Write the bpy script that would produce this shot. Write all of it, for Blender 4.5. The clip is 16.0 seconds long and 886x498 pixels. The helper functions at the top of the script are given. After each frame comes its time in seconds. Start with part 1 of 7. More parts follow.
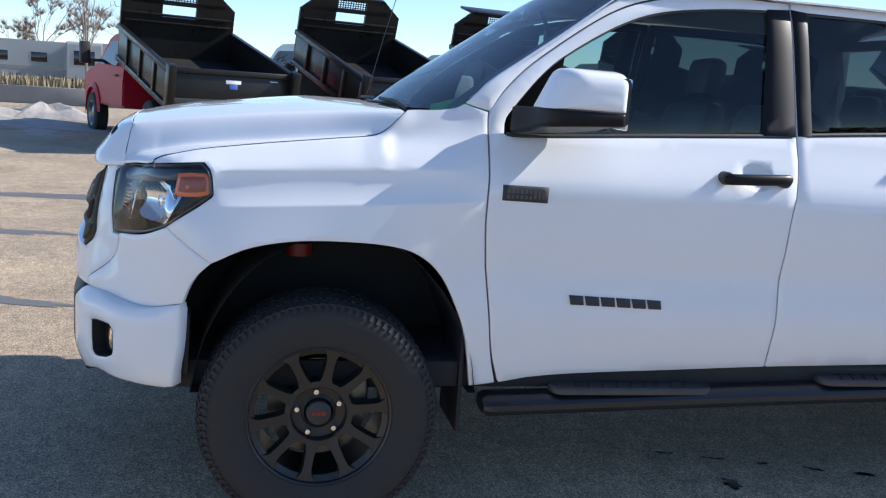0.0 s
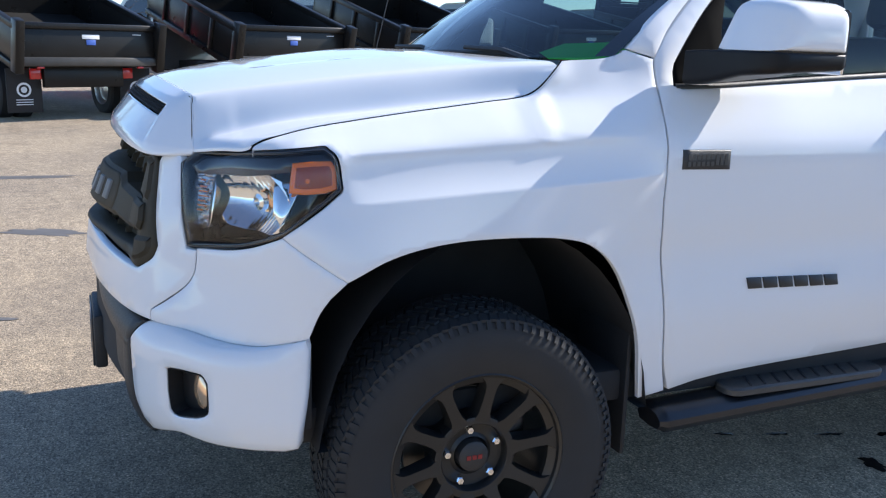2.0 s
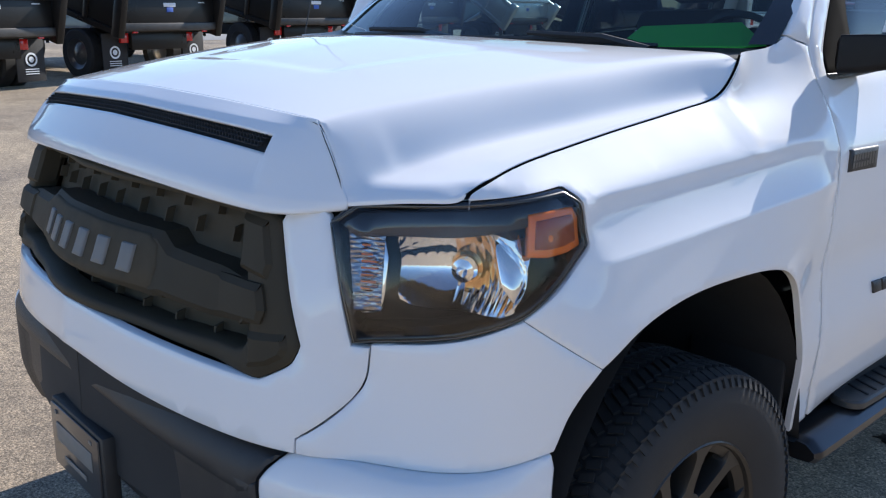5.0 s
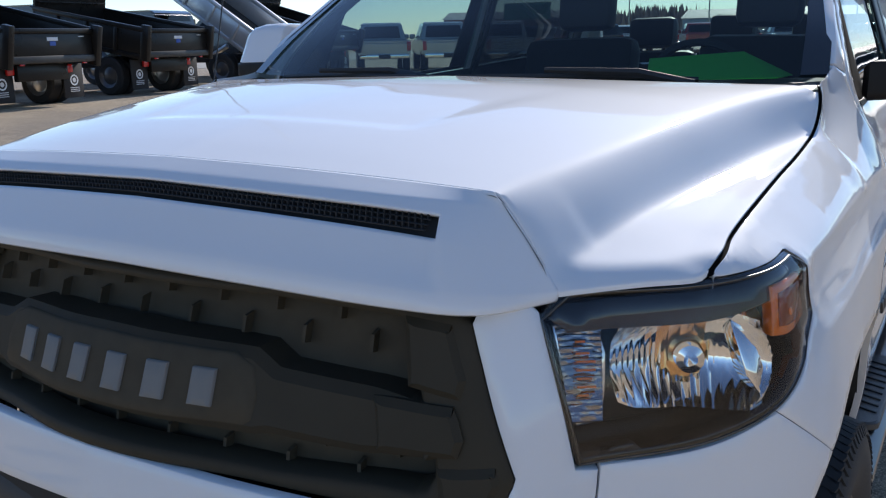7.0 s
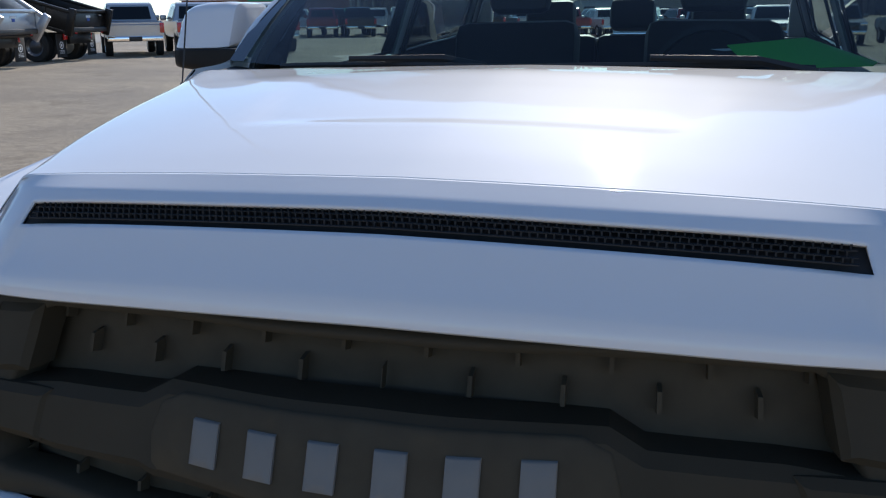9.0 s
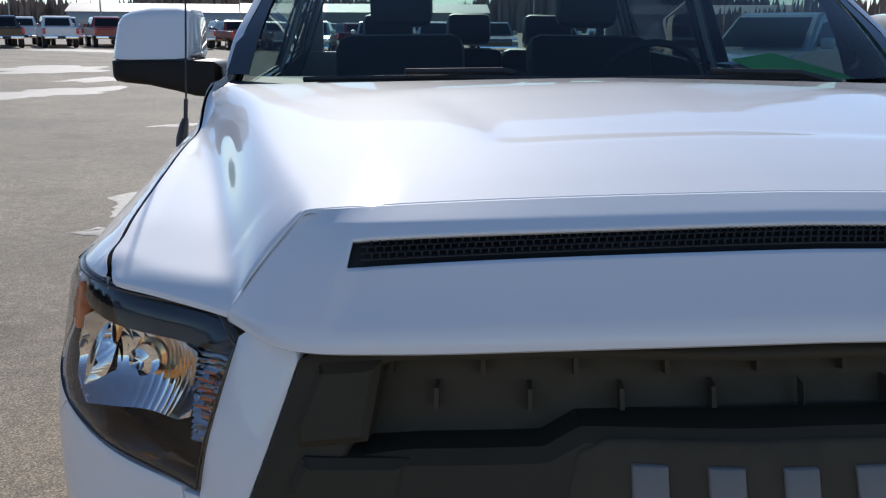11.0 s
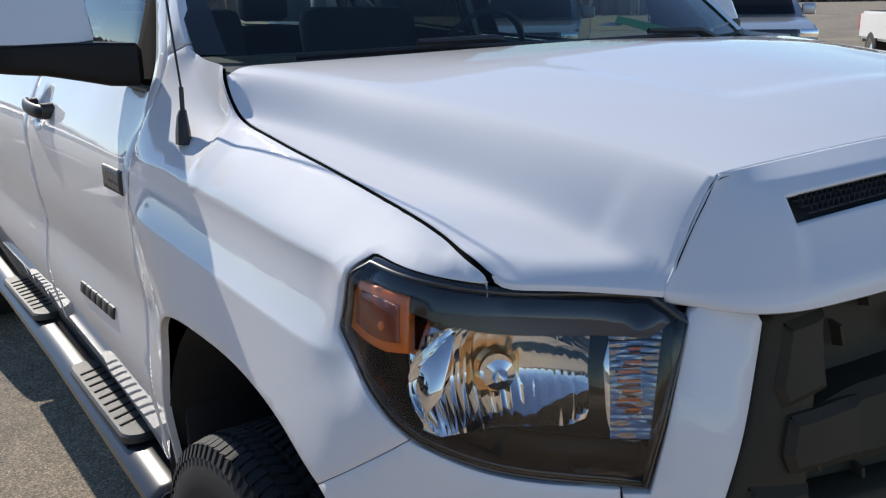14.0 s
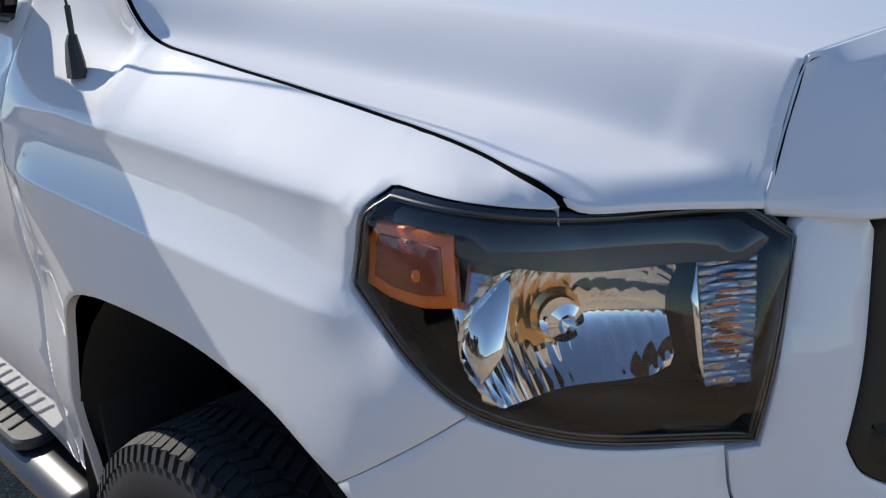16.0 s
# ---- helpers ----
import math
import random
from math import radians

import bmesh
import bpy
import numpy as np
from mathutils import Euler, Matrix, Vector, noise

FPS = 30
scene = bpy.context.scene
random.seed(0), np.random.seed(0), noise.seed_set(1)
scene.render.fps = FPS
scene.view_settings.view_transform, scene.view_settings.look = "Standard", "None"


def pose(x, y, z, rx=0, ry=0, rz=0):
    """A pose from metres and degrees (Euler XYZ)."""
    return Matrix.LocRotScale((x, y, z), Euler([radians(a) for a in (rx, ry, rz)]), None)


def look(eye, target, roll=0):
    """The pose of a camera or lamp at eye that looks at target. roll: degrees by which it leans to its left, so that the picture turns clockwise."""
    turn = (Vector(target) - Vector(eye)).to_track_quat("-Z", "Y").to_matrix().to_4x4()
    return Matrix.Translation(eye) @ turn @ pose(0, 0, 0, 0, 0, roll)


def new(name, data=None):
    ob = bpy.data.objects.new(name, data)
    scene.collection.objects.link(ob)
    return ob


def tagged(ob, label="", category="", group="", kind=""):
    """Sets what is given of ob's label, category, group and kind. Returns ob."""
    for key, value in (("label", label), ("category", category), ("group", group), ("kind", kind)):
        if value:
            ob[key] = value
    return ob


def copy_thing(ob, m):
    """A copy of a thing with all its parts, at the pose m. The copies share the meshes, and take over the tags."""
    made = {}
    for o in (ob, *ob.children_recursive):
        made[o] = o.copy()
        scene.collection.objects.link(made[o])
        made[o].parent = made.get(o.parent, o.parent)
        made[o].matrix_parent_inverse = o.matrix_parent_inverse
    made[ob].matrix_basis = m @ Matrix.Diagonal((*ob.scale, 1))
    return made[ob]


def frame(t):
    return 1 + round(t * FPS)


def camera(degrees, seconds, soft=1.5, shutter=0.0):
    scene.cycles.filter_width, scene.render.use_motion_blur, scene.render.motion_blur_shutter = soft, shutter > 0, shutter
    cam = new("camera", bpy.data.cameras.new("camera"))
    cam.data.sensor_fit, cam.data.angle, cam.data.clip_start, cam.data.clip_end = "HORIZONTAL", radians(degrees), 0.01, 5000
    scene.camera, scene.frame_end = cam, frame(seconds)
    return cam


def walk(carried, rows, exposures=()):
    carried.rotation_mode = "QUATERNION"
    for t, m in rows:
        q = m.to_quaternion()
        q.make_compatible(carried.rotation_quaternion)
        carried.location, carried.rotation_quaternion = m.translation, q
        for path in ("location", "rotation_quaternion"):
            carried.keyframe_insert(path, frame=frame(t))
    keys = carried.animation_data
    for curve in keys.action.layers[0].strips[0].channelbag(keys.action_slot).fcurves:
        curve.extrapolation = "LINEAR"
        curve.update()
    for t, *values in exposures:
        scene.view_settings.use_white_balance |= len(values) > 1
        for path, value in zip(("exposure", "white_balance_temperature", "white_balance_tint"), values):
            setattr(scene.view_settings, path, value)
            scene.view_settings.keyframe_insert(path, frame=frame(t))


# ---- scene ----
cam = camera(52.20, 16.0, soft=1.2)
PATH = [
    (0.0, -3.9011, 0.2310, 1.4849, 80.34, -3.54, 258.60),
    (0.5, -3.7090, 0.4053, 1.4664, 79.17, -2.96, 256.37),
    (1.0, -3.4330, 0.5613, 1.4640, 78.72, -2.34, 254.25),
    (1.5, -3.2058, 0.7189, 1.4549, 78.11, -1.73, 251.69),
    (2.0, -2.9863, 0.9221, 1.4616, 77.31, -1.19, 248.18),
    (2.5, -2.8204, 1.0539, 1.4498, 76.49, -0.94, 245.59),
    (3.0, -2.6062, 1.1438, 1.4467, 75.81, -0.84, 243.31),
    (3.5, -2.4482, 1.2061, 1.4580, 75.44, -1.20, 240.82),
    (4.0, -2.2791, 1.3155, 1.4642, 75.71, -1.14, 237.03),
    (4.2, -2.1986, 1.3804, 1.4819, 75.46, -0.96, 235.14),
    (6.3, -1.4757, 1.6111, 1.5279, 76.68, 0.20, 218.19),
    (6.5, -1.3866, 1.6405, 1.5334, 76.86, 0.26, 216.26),
    (7.0, -1.1995, 1.7372, 1.5378, 76.83, 1.17, 211.87),
    (7.5, -1.0275, 1.7709, 1.5296, 76.29, 1.37, 207.08),
    (8.0, -0.7979, 1.7446, 1.5470, 76.33, 1.87, 203.63),
    (8.5, -0.5775, 1.7638, 1.5505, 75.75, 1.40, 199.92),
    (10.8, 0.4344, 1.7465, 1.5486, 76.25, -0.34, 177.69),
    (11.0, 0.5313, 1.7672, 1.5487, 76.26, -0.30, 175.05),
    (11.5, 0.7127, 1.8085, 1.5442, 76.12, -0.35, 170.19),
    (12.0, 0.8539, 1.7185, 1.5212, 75.62, -0.14, 165.46),
    (12.5, 0.9987, 1.5863, 1.5387, 75.09, 0.64, 160.23),
    (13.0, 1.1525, 1.5062, 1.5422, 74.83, 0.80, 154.77),
    (13.5, 1.3703, 1.4129, 1.5518, 74.75, 1.55, 148.41),
    (14.0, 1.4993, 1.3462, 1.5335, 74.76, 0.96, 144.87),
    (14.5, 1.5525, 1.2323, 1.5197, 73.94, 1.60, 142.43),
    (15.0, 1.5834, 1.0809, 1.5085, 73.48, 3.15, 139.43),
    (15.5, 1.5636, 1.0292, 1.4951, 72.23, 3.57, 136.81),
    (16.0, 1.5136, 1.0368, 1.4529, 71.19, 2.86, 134.41),
]
EXPOSURE = [(0.0, 0.94, 6170, 11), (1.5, 1.14, 6170, 11), (4.0, 1.06, 6140, 11), (6.5, 0.55, 6260, 12), (8.5, 0.37, 6230, 11), (11.0, 0.29, 6330, 10), (12.5, 0.36, 6420, 10), (14.0, 0.40, 6480, 10), (16.0, 0.46, 6480, 10)]
walk(cam, [(r[0], pose(*r[1:])) for r in PATH], EXPOSURE)

# ---- world, sun ----
SUN_EL, SUN_AZ = 33.5, 176.0
world = bpy.data.worlds.new("sky")
scene.world = world
world.use_nodes = True
wt = world.node_tree
sky = wt.nodes.new("ShaderNodeTexSky")
sky.sky_type = "NISHITA"
sky.sun_disc = False
sky.sun_elevation, sky.sun_rotation = radians(SUN_EL), radians(SUN_AZ)
sky.altitude, sky.air_density, sky.dust_density, sky.ozone_density = 1200, 1.0, 0.1, 4.0
wt.links.new(sky.outputs[0], wt.nodes["Background"].inputs[0])
wt.nodes["Background"].inputs[1].default_value = 0.107
sun = new("sun", bpy.data.lights.new("sun", "SUN"))
sun.data.energy, sun.data.angle, sun.data.color = 4.05, radians(0.55), (1.0, 0.93, 0.83)
_a, _e = radians(SUN_AZ), radians(SUN_EL)
sun.matrix_world = look((60 * math.sin(_a) * math.cos(_e), 60 * math.cos(_a) * math.cos(_e), 60 * math.sin(_e)), (0, 0, 0))

# ---- materials ----
def mat(name, color, rough=0.5, metal=0.0, coat=0.0, spec=0.5, vary=0.0, scale=20.0, bump=0.0, bump_scale=200.0, rvary=0.0, trans=0.0, ior=1.5, emit=None):
    m = bpy.data.materials.new(name)
    m.use_nodes = True
    nt = m.node_tree
    b = nt.nodes["Principled BSDF"]
    b.inputs["Base Color"].default_value = (*color, 1)
    b.inputs["Roughness"].default_value = rough
    b.inputs["Metallic"].default_value = metal
    b.inputs["Coat Weight"].default_value = coat
    b.inputs["Coat Roughness"].default_value = 0.04
    b.inputs["Specular IOR Level"].default_value = spec
    b.inputs["Transmission Weight"].default_value = trans
    b.inputs["IOR"].default_value = ior
    if emit:
        b.inputs["Emission Color"].default_value = (*emit[:3], 1)
        b.inputs["Emission Strength"].default_value = emit[3]
    co = nt.nodes.new("ShaderNodeTexCoord")
    if vary > 0 or rvary > 0:
        n = nt.nodes.new("ShaderNodeTexNoise")
        n.inputs["Scale"].default_value, n.inputs["Detail"].default_value = scale, 6
        nt.links.new(co.outputs["Object"], n.inputs["Vector"])
        if vary > 0:
            r = nt.nodes.new("ShaderNodeMix")
            r.data_type = "RGBA"
            r.inputs[6].default_value = (*[c * (1 - vary) for c in color], 1)
            r.inputs[7].default_value = (*[min(1, c * (1 + vary)) for c in color], 1)
            nt.links.new(n.outputs["Fac"], r.inputs[0])
            nt.links.new(r.outputs[2], b.inputs["Base Color"])
        if rvary > 0:
            q = nt.nodes.new("ShaderNodeMapRange")
            q.inputs[3].default_value, q.inputs[4].default_value = max(0.02, rough - rvary), rough + rvary
            nt.links.new(n.outputs["Fac"], q.inputs[0])
            nt.links.new(q.outputs[0], b.inputs["Roughness"])
    if bump > 0:
        n2 = nt.nodes.new("ShaderNodeTexNoise")
        n2.inputs["Scale"].default_value, n2.inputs["Detail"].default_value = bump_scale, 4
        nt.links.new(co.outputs["Object"], n2.inputs["Vector"])
        bp = nt.nodes.new("ShaderNodeBump")
        bp.inputs["Strength"].default_value, bp.inputs["Distance"].default_value = 1.0, bump
        nt.links.new(n2.outputs["Fac"], bp.inputs["Height"])
        nt.links.new(bp.outputs[0], b.inputs["Normal"])
    return m


def clear_glass(name, tint, gloss=0.03):
    """Thin pane: transparent with a tint, and a mirror sheen that grows at a grazing view."""
    m = bpy.data.materials.new(name)
    m.use_nodes = True
    nt = m.node_tree
    nt.nodes.remove(nt.nodes["Principled BSDF"])
    tr = nt.nodes.new("ShaderNodeBsdfTransparent")
    tr.inputs[0].default_value = (*tint, 1)
    gl = nt.nodes.new("ShaderNodeBsdfGlossy")
    gl.inputs["Roughness"].default_value = 0.01
    lw = nt.nodes.new("ShaderNodeLayerWeight")
    lw.inputs[0].default_value = 0.5
    pw = nt.nodes.new("ShaderNodeMath")
    pw.operation = "POWER"
    pw.inputs[1].default_value = 4.5
    fr = nt.nodes.new("ShaderNodeMath")
    fr.operation = "MULTIPLY_ADD"
    fr.inputs[1].default_value, fr.inputs[2].default_value = 0.95, 0.045
    nt.links.new(lw.outputs["Facing"], pw.inputs[0])
    nt.links.new(pw.outputs[0], fr.inputs[0])
    mx = nt.nodes.new("ShaderNodeMixShader")
    nt.links.new(fr.outputs[0], mx.inputs[0])
    nt.links.new(tr.outputs[0], mx.inputs[1])
    nt.links.new(gl.outputs[0], mx.inputs[2])
    nt.links.new(mx.outputs[0], nt.nodes["Material Output"].inputs[0])
    return m


PAINT = mat("white_paint", (0.76, 0.77, 0.79), 0.62, coat=1.0, spec=0.15, vary=0.015, scale=3)
CAR_WHITE = mat("white_enamel", (0.75, 0.75, 0.75), 0.35, coat=0.8, vary=0.04, scale=2)
BLACK = mat("black_plastic", (0.026, 0.026, 0.027), 0.5, vary=0.2, scale=30, bump=0.0004, bump_scale=900)
TRIM_BLACK = mat("trim_black", (0.008, 0.008, 0.009), 0.42, spec=0.2, vary=0.2, scale=30)
GRILLE = mat("grille_black", (0.050, 0.042, 0.029), 0.55, spec=0.13, vary=0.15, scale=12, bump=0.0002, bump_scale=1200)
# lighter copy of the grille's black, its colour raised to offset shade in the recesses
GRILLE_LIFTED = mat("grille_lifted_black", (0.072, 0.060, 0.042), 0.65, spec=0.1, vary=0.2, scale=30)
GLOSS_BLACK = mat("gloss_black", (0.012, 0.012, 0.013), 0.08, coat=0.6)
# matt black put in for the shade of deep gaps; also the mirror trim's colour
GAP_BLACK = mat("gap_and_trim_black", (0.004, 0.004, 0.004), 0.9, spec=0.05, vary=0.2, scale=20)
DARK = mat("dark_cavity", (0.022, 0.022, 0.023), 0.8, vary=0.4, scale=8)
RUBBER = mat("rubber", (0.020, 0.020, 0.0208), 0.75, vary=0.25, scale=14, bump=0.0006, bump_scale=400)
RIM = mat("black_alloy", (0.012, 0.0118, 0.0115), 0.45, metal=0.0, coat=0.12, rvary=0.06, scale=25)
CHROME = mat("chrome", (0.87, 0.88, 0.90), 0.03, metal=1.0, rvary=0.02, scale=30)
STEEL = mat("brake_steel", (0.12, 0.115, 0.11), 0.35, metal=1.0, vary=0.2, scale=30)
SILVER = mat("satin_silver", (0.62, 0.62, 0.62), 0.3, metal=0.9, vary=0.06, scale=40)
GREY_MARK = mat("grey_lettering", (0.20, 0.195, 0.185), 0.5, metal=0.0, spec=0.2, vary=0.05, scale=40)
AMBER = mat("amber_lens", (0.95, 0.20, 0.02), 0.15, coat=0.7, vary=0.12, scale=160, bump=0.0008, bump_scale=380)
PRISM = mat("dull_prisms", (0.55, 0.55, 0.58), 0.10, metal=1.0, vary=0.3, scale=200)
BULB = mat("bulb_brass", (0.90, 0.52, 0.22), 0.18, metal=0.9, vary=0.1, scale=60)
AMBER_DARK = mat("amber_prisms", (0.34, 0.060, 0.010), 0.2, coat=0.7, vary=0.35, scale=500, bump=0.0012, bump_scale=420)
GLASS = clear_glass("tinted_glass", (0.52, 0.62, 0.61))
DARK_GLASS = clear_glass("privacy_glass", (0.07, 0.085, 0.09))
LENS = clear_glass("lamp_lens", (0.86, 0.86, 0.86))
SMOKE = mat("smoked_bezel", (0.033, 0.033, 0.032), 0.14, coat=0.6, vary=0.2, scale=10)
PAD_GREY = mat("worn_pad_grey", (0.055, 0.054, 0.052), 0.45, vary=0.3, scale=25, bump=0.0008, bump_scale=300)
SEAT = mat("dark_leather", (0.016, 0.016, 0.018), 0.55, vary=0.2, scale=20, bump=0.0006, bump_scale=300)
DASH = mat("dash_vinyl", (0.02, 0.02, 0.021), 0.6, vary=0.2, scale=25, bump=0.0005, bump_scale=500)
GREEN = mat("green_card", (0.06, 0.62, 0.06), 0.6, vary=0.04, scale=10)
PAPER = mat("paper_white", (0.75, 0.78, 0.80), 0.6, vary=0.05, scale=10)
BLUE_MARK = mat("blue_mark", (0.05, 0.12, 0.45), 0.5, vary=0.05, scale=40)
RED_LAMP = mat("red_lens", (0.55, 0.02, 0.02), 0.15, coat=0.8, vary=0.2, scale=60)
RED_PAINT = mat("dark_red_paint", (0.42, 0.012, 0.030), 0.4, spec=0.2, vary=0.12, scale=3)
RED_MARK = mat("red_mark", (0.25, 0.02, 0.02), 0.4, vary=0.1, scale=40)
DUMP = mat("black_dump_body", (0.014, 0.013, 0.012), 0.3, spec=0.3, vary=0.3, scale=3, rvary=0.1, bump=0.001, bump_scale=12)
DUMP_IN = mat("worn_bed_liner", (0.025, 0.024, 0.023), 0.55, spec=0.3, vary=0.5, scale=4, bump=0.002, bump_scale=20)


# ---- small mesh helpers ----
def link_mesh(name, verts, faces, material, parent=None, label="", smooth=True, sharp=None):
    me = bpy.data.meshes.new(name)
    me.from_pydata([tuple(v) for v in verts], [], [tuple(int(i) for i in f) for f in faces])
    me.materials.append(material)
    if smooth:
        me.polygons.foreach_set("use_smooth", [True] * len(me.polygons))
    me.update()
    if smooth and sharp:
        me.set_sharp_from_angle(angle=radians(sharp))
    ob = new(name, me)
    if parent is not None:
        ob.parent = parent
    if label:
        tagged(ob, label)
    return ob


def part(name, bm, material, parent, label="", sharp=35):
    me = bpy.data.meshes.new(name)
    bmesh.ops.recalc_face_normals(bm, faces=bm.faces)
    bm.to_mesh(me)
    bm.free()
    me.materials.append(material)
    me.polygons.foreach_set("use_smooth", [True] * len(me.polygons))
    me.set_sharp_from_angle(angle=radians(sharp))
    ob = new(name, me)
    ob.parent = parent
    if label:
        tagged(ob, label)
    return ob


def thing(name, label, category, group="", kind="", m=None):
    e = tagged(new(name), label, category, group, kind)
    e.empty_display_size = 0.1
    if m is not None:
        e.matrix_world = m
    return e


def add_box(bm, lo, hi, bev=0.0, m=None):
    c = [(a + b) / 2 for a, b in zip(lo, hi)]
    s = [b - a for a, b in zip(lo, hi)]
    g = bmesh.ops.create_cube(bm, size=1.0, matrix=Matrix.Translation(c) @ Matrix.Diagonal((*s, 1)))
    vs = g["verts"]
    if bev > 0:
        es = list({e for v in vs for e in v.link_edges})
        r = bmesh.ops.bevel(bm, geom=es, offset=min(bev, min(s) * 0.45), segments=2, profile=0.5, affect="EDGES")
        vs = list({v for f in r["faces"] for v in f.verts} | {v for v in vs if v.is_valid})
    if m is not None:
        bmesh.ops.transform(bm, matrix=m, verts=vs)
    return vs


def box(lo, hi, bev=0.0, m=None):
    bm = bmesh.new()
    add_box(bm, lo, hi, bev, m)
    return bm


def add_prism(bm, pts, x0, x1, taper=None):
    """Closed profile in the y-z plane, pushed along x."""
    a = [bm.verts.new((x0, p[0], p[1])) for p in pts]
    b = [bm.verts.new((x1, p[0], p[1])) for p in pts]
    n = len(pts)
    for i in range(n):
        bm.faces.new((a[i], a[(i + 1) % n], b[(i + 1) % n], b[i]))
    bm.faces.new(a[::-1])
    bm.faces.new(b)
    return a + b


def add_tube(bm, pts, rad, n=8, squash=1.0):
    rings = []
    for i, p in enumerate(pts):
        p = Vector(p)
        d = (Vector(pts[min(i + 1, len(pts) - 1)]) - Vector(pts[max(i - 1, 0)])).normalized()
        s = d.cross(Vector((0, 0, 1)))
        s = Vector((1, 0, 0)) if s.length < 1e-4 else s.normalized()
        w = s.cross(d)
        r = rad[i] if isinstance(rad, (list, tuple)) else rad
        rings.append([bm.verts.new(p + s * math.cos(6.28318 * k / n) * r + w * math.sin(6.28318 * k / n) * r * squash) for k in range(n)])
    for a, b in zip(rings, rings[1:]):
        for k in range(n):
            bm.faces.new((a[k], a[(k + 1) % n], b[(k + 1) % n], b[k]))
    bm.faces.new(rings[0][::-1])
    bm.faces.new(rings[-1])


def add_spin(bm, prof, n=32, axis="x", at=(0, 0, 0), closed=False):
    """Profile of (along, radius) turned round the axis."""
    rings = []
    for k in range(n):
        a = 2 * math.pi * k / n
        ring = []
        for h, r in prof:
            c, s = r * math.cos(a), r * math.sin(a)
            v = (h, c, s) if axis == "x" else ((c, h, s) if axis == "y" else (c, s, h))
            ring.append(bm.verts.new(Vector(v) + Vector(at)))
        rings.append(ring)
    m = len(prof)
    for k in range(n):
        a, b = rings[k], rings[(k + 1) % n]
        for i in range(m if closed else m - 1):
            j = (i + 1) % m
            bm.faces.new((a[i], a[j], b[j], b[i]))
    return rings


def spin(prof, n=32, axis="x", at=(0, 0, 0), closed=False):
    bm = bmesh.new()
    add_spin(bm, prof, n, axis, at, closed)
    return bm


def catmull(P, n=8):
    P = np.array(P, float)
    Q = np.vstack([2 * P[0] - P[1], P, 2 * P[-1] - P[-2]])
    out = []
    t = np.linspace(0, 1, n, endpoint=False)[:, None]
    for i in range(1, len(Q) - 2):
        a, b, c, d = Q[i - 1:i + 3]
        out.append(0.5 * (2 * b + (c - a) * t + (2 * a - 5 * b + 4 * c - d) * t ** 2 + (3 * b - a - 3 * c + d) * t ** 3))
    return np.vstack(out + [P[-1:]])


def pchip(x, y, q):
    """Smooth curve without overshoot through (x, y) at q."""
    x, y = np.asarray(x, float), np.asarray(y, float)
    h = np.diff(x)
    d = np.diff(y, axis=0) / (h if y.ndim == 1 else h[:, None])
    m = np.zeros_like(y)
    hh = h if y.ndim == 1 else h[:, None]
    w1, w2 = 2 * hh[1:] + hh[:-1], hh[1:] + 2 * hh[:-1]
    with np.errstate(divide="ignore", invalid="ignore"):
        mm = (w1 + w2) / (w1 / d[:-1] + w2 / d[1:])
    m[1:-1] = np.where(d[:-1] * d[1:] > 0, mm, 0)
    m[0], m[-1] = d[0], d[-1]
    q = np.clip(np.asarray(q, float), x[0], x[-1])
    i = np.clip(np.searchsorted(x, q) - 1, 0, len(x) - 2)
    t, k = (q - x[i]) / h[i], h[i]
    return (2 * t**3 - 3 * t**2 + 1) * y[i] + (t**3 - 2 * t**2 + t) * k * m[i] + (3 * t**2 - 2 * t**3) * y[i + 1] + (t**3 - t**2) * k * m[i + 1]


# ---- the white pickup's outer skin: a plan line walked from the nose round to the tail (u, metres) and a height z ----
PLAN = catmull([(0, 0.83), (0.3, 0.82), (0.55, 0.785), (0.70, 0.735), (0.79, 0.665), (0.90, 0.585), (0.975, 0.51), (1.02, 0.43), (1.04, 0.33), (1.045, 0.1),
                (1.035, -0.25), (1.015, -0.5), (1.007, -0.8), (1.0, -1.5), (0.995, -3), (0.99, -4.9)], 24)
PLAN_U = np.concatenate([[0], np.cumsum(np.linalg.norm(np.diff(PLAN, axis=0), axis=1))])
_t = np.gradient(PLAN, PLAN_U, axis=0)
_t /= np.linalg.norm(_t, axis=1)[:, None]
PLAN_N = np.stack([-_t[:, 1], _t[:, 0]], 1)
SKIN_Z = [0.38, 0.55, 0.75, 0.90, 1.0, 1.08, 1.14, 1.19, 1.215, 1.26, 1.31, 1.36, 1.41, 1.46, 1.65, 1.80, 1.92]
_up = [-0.187, -0.242, -0.30]
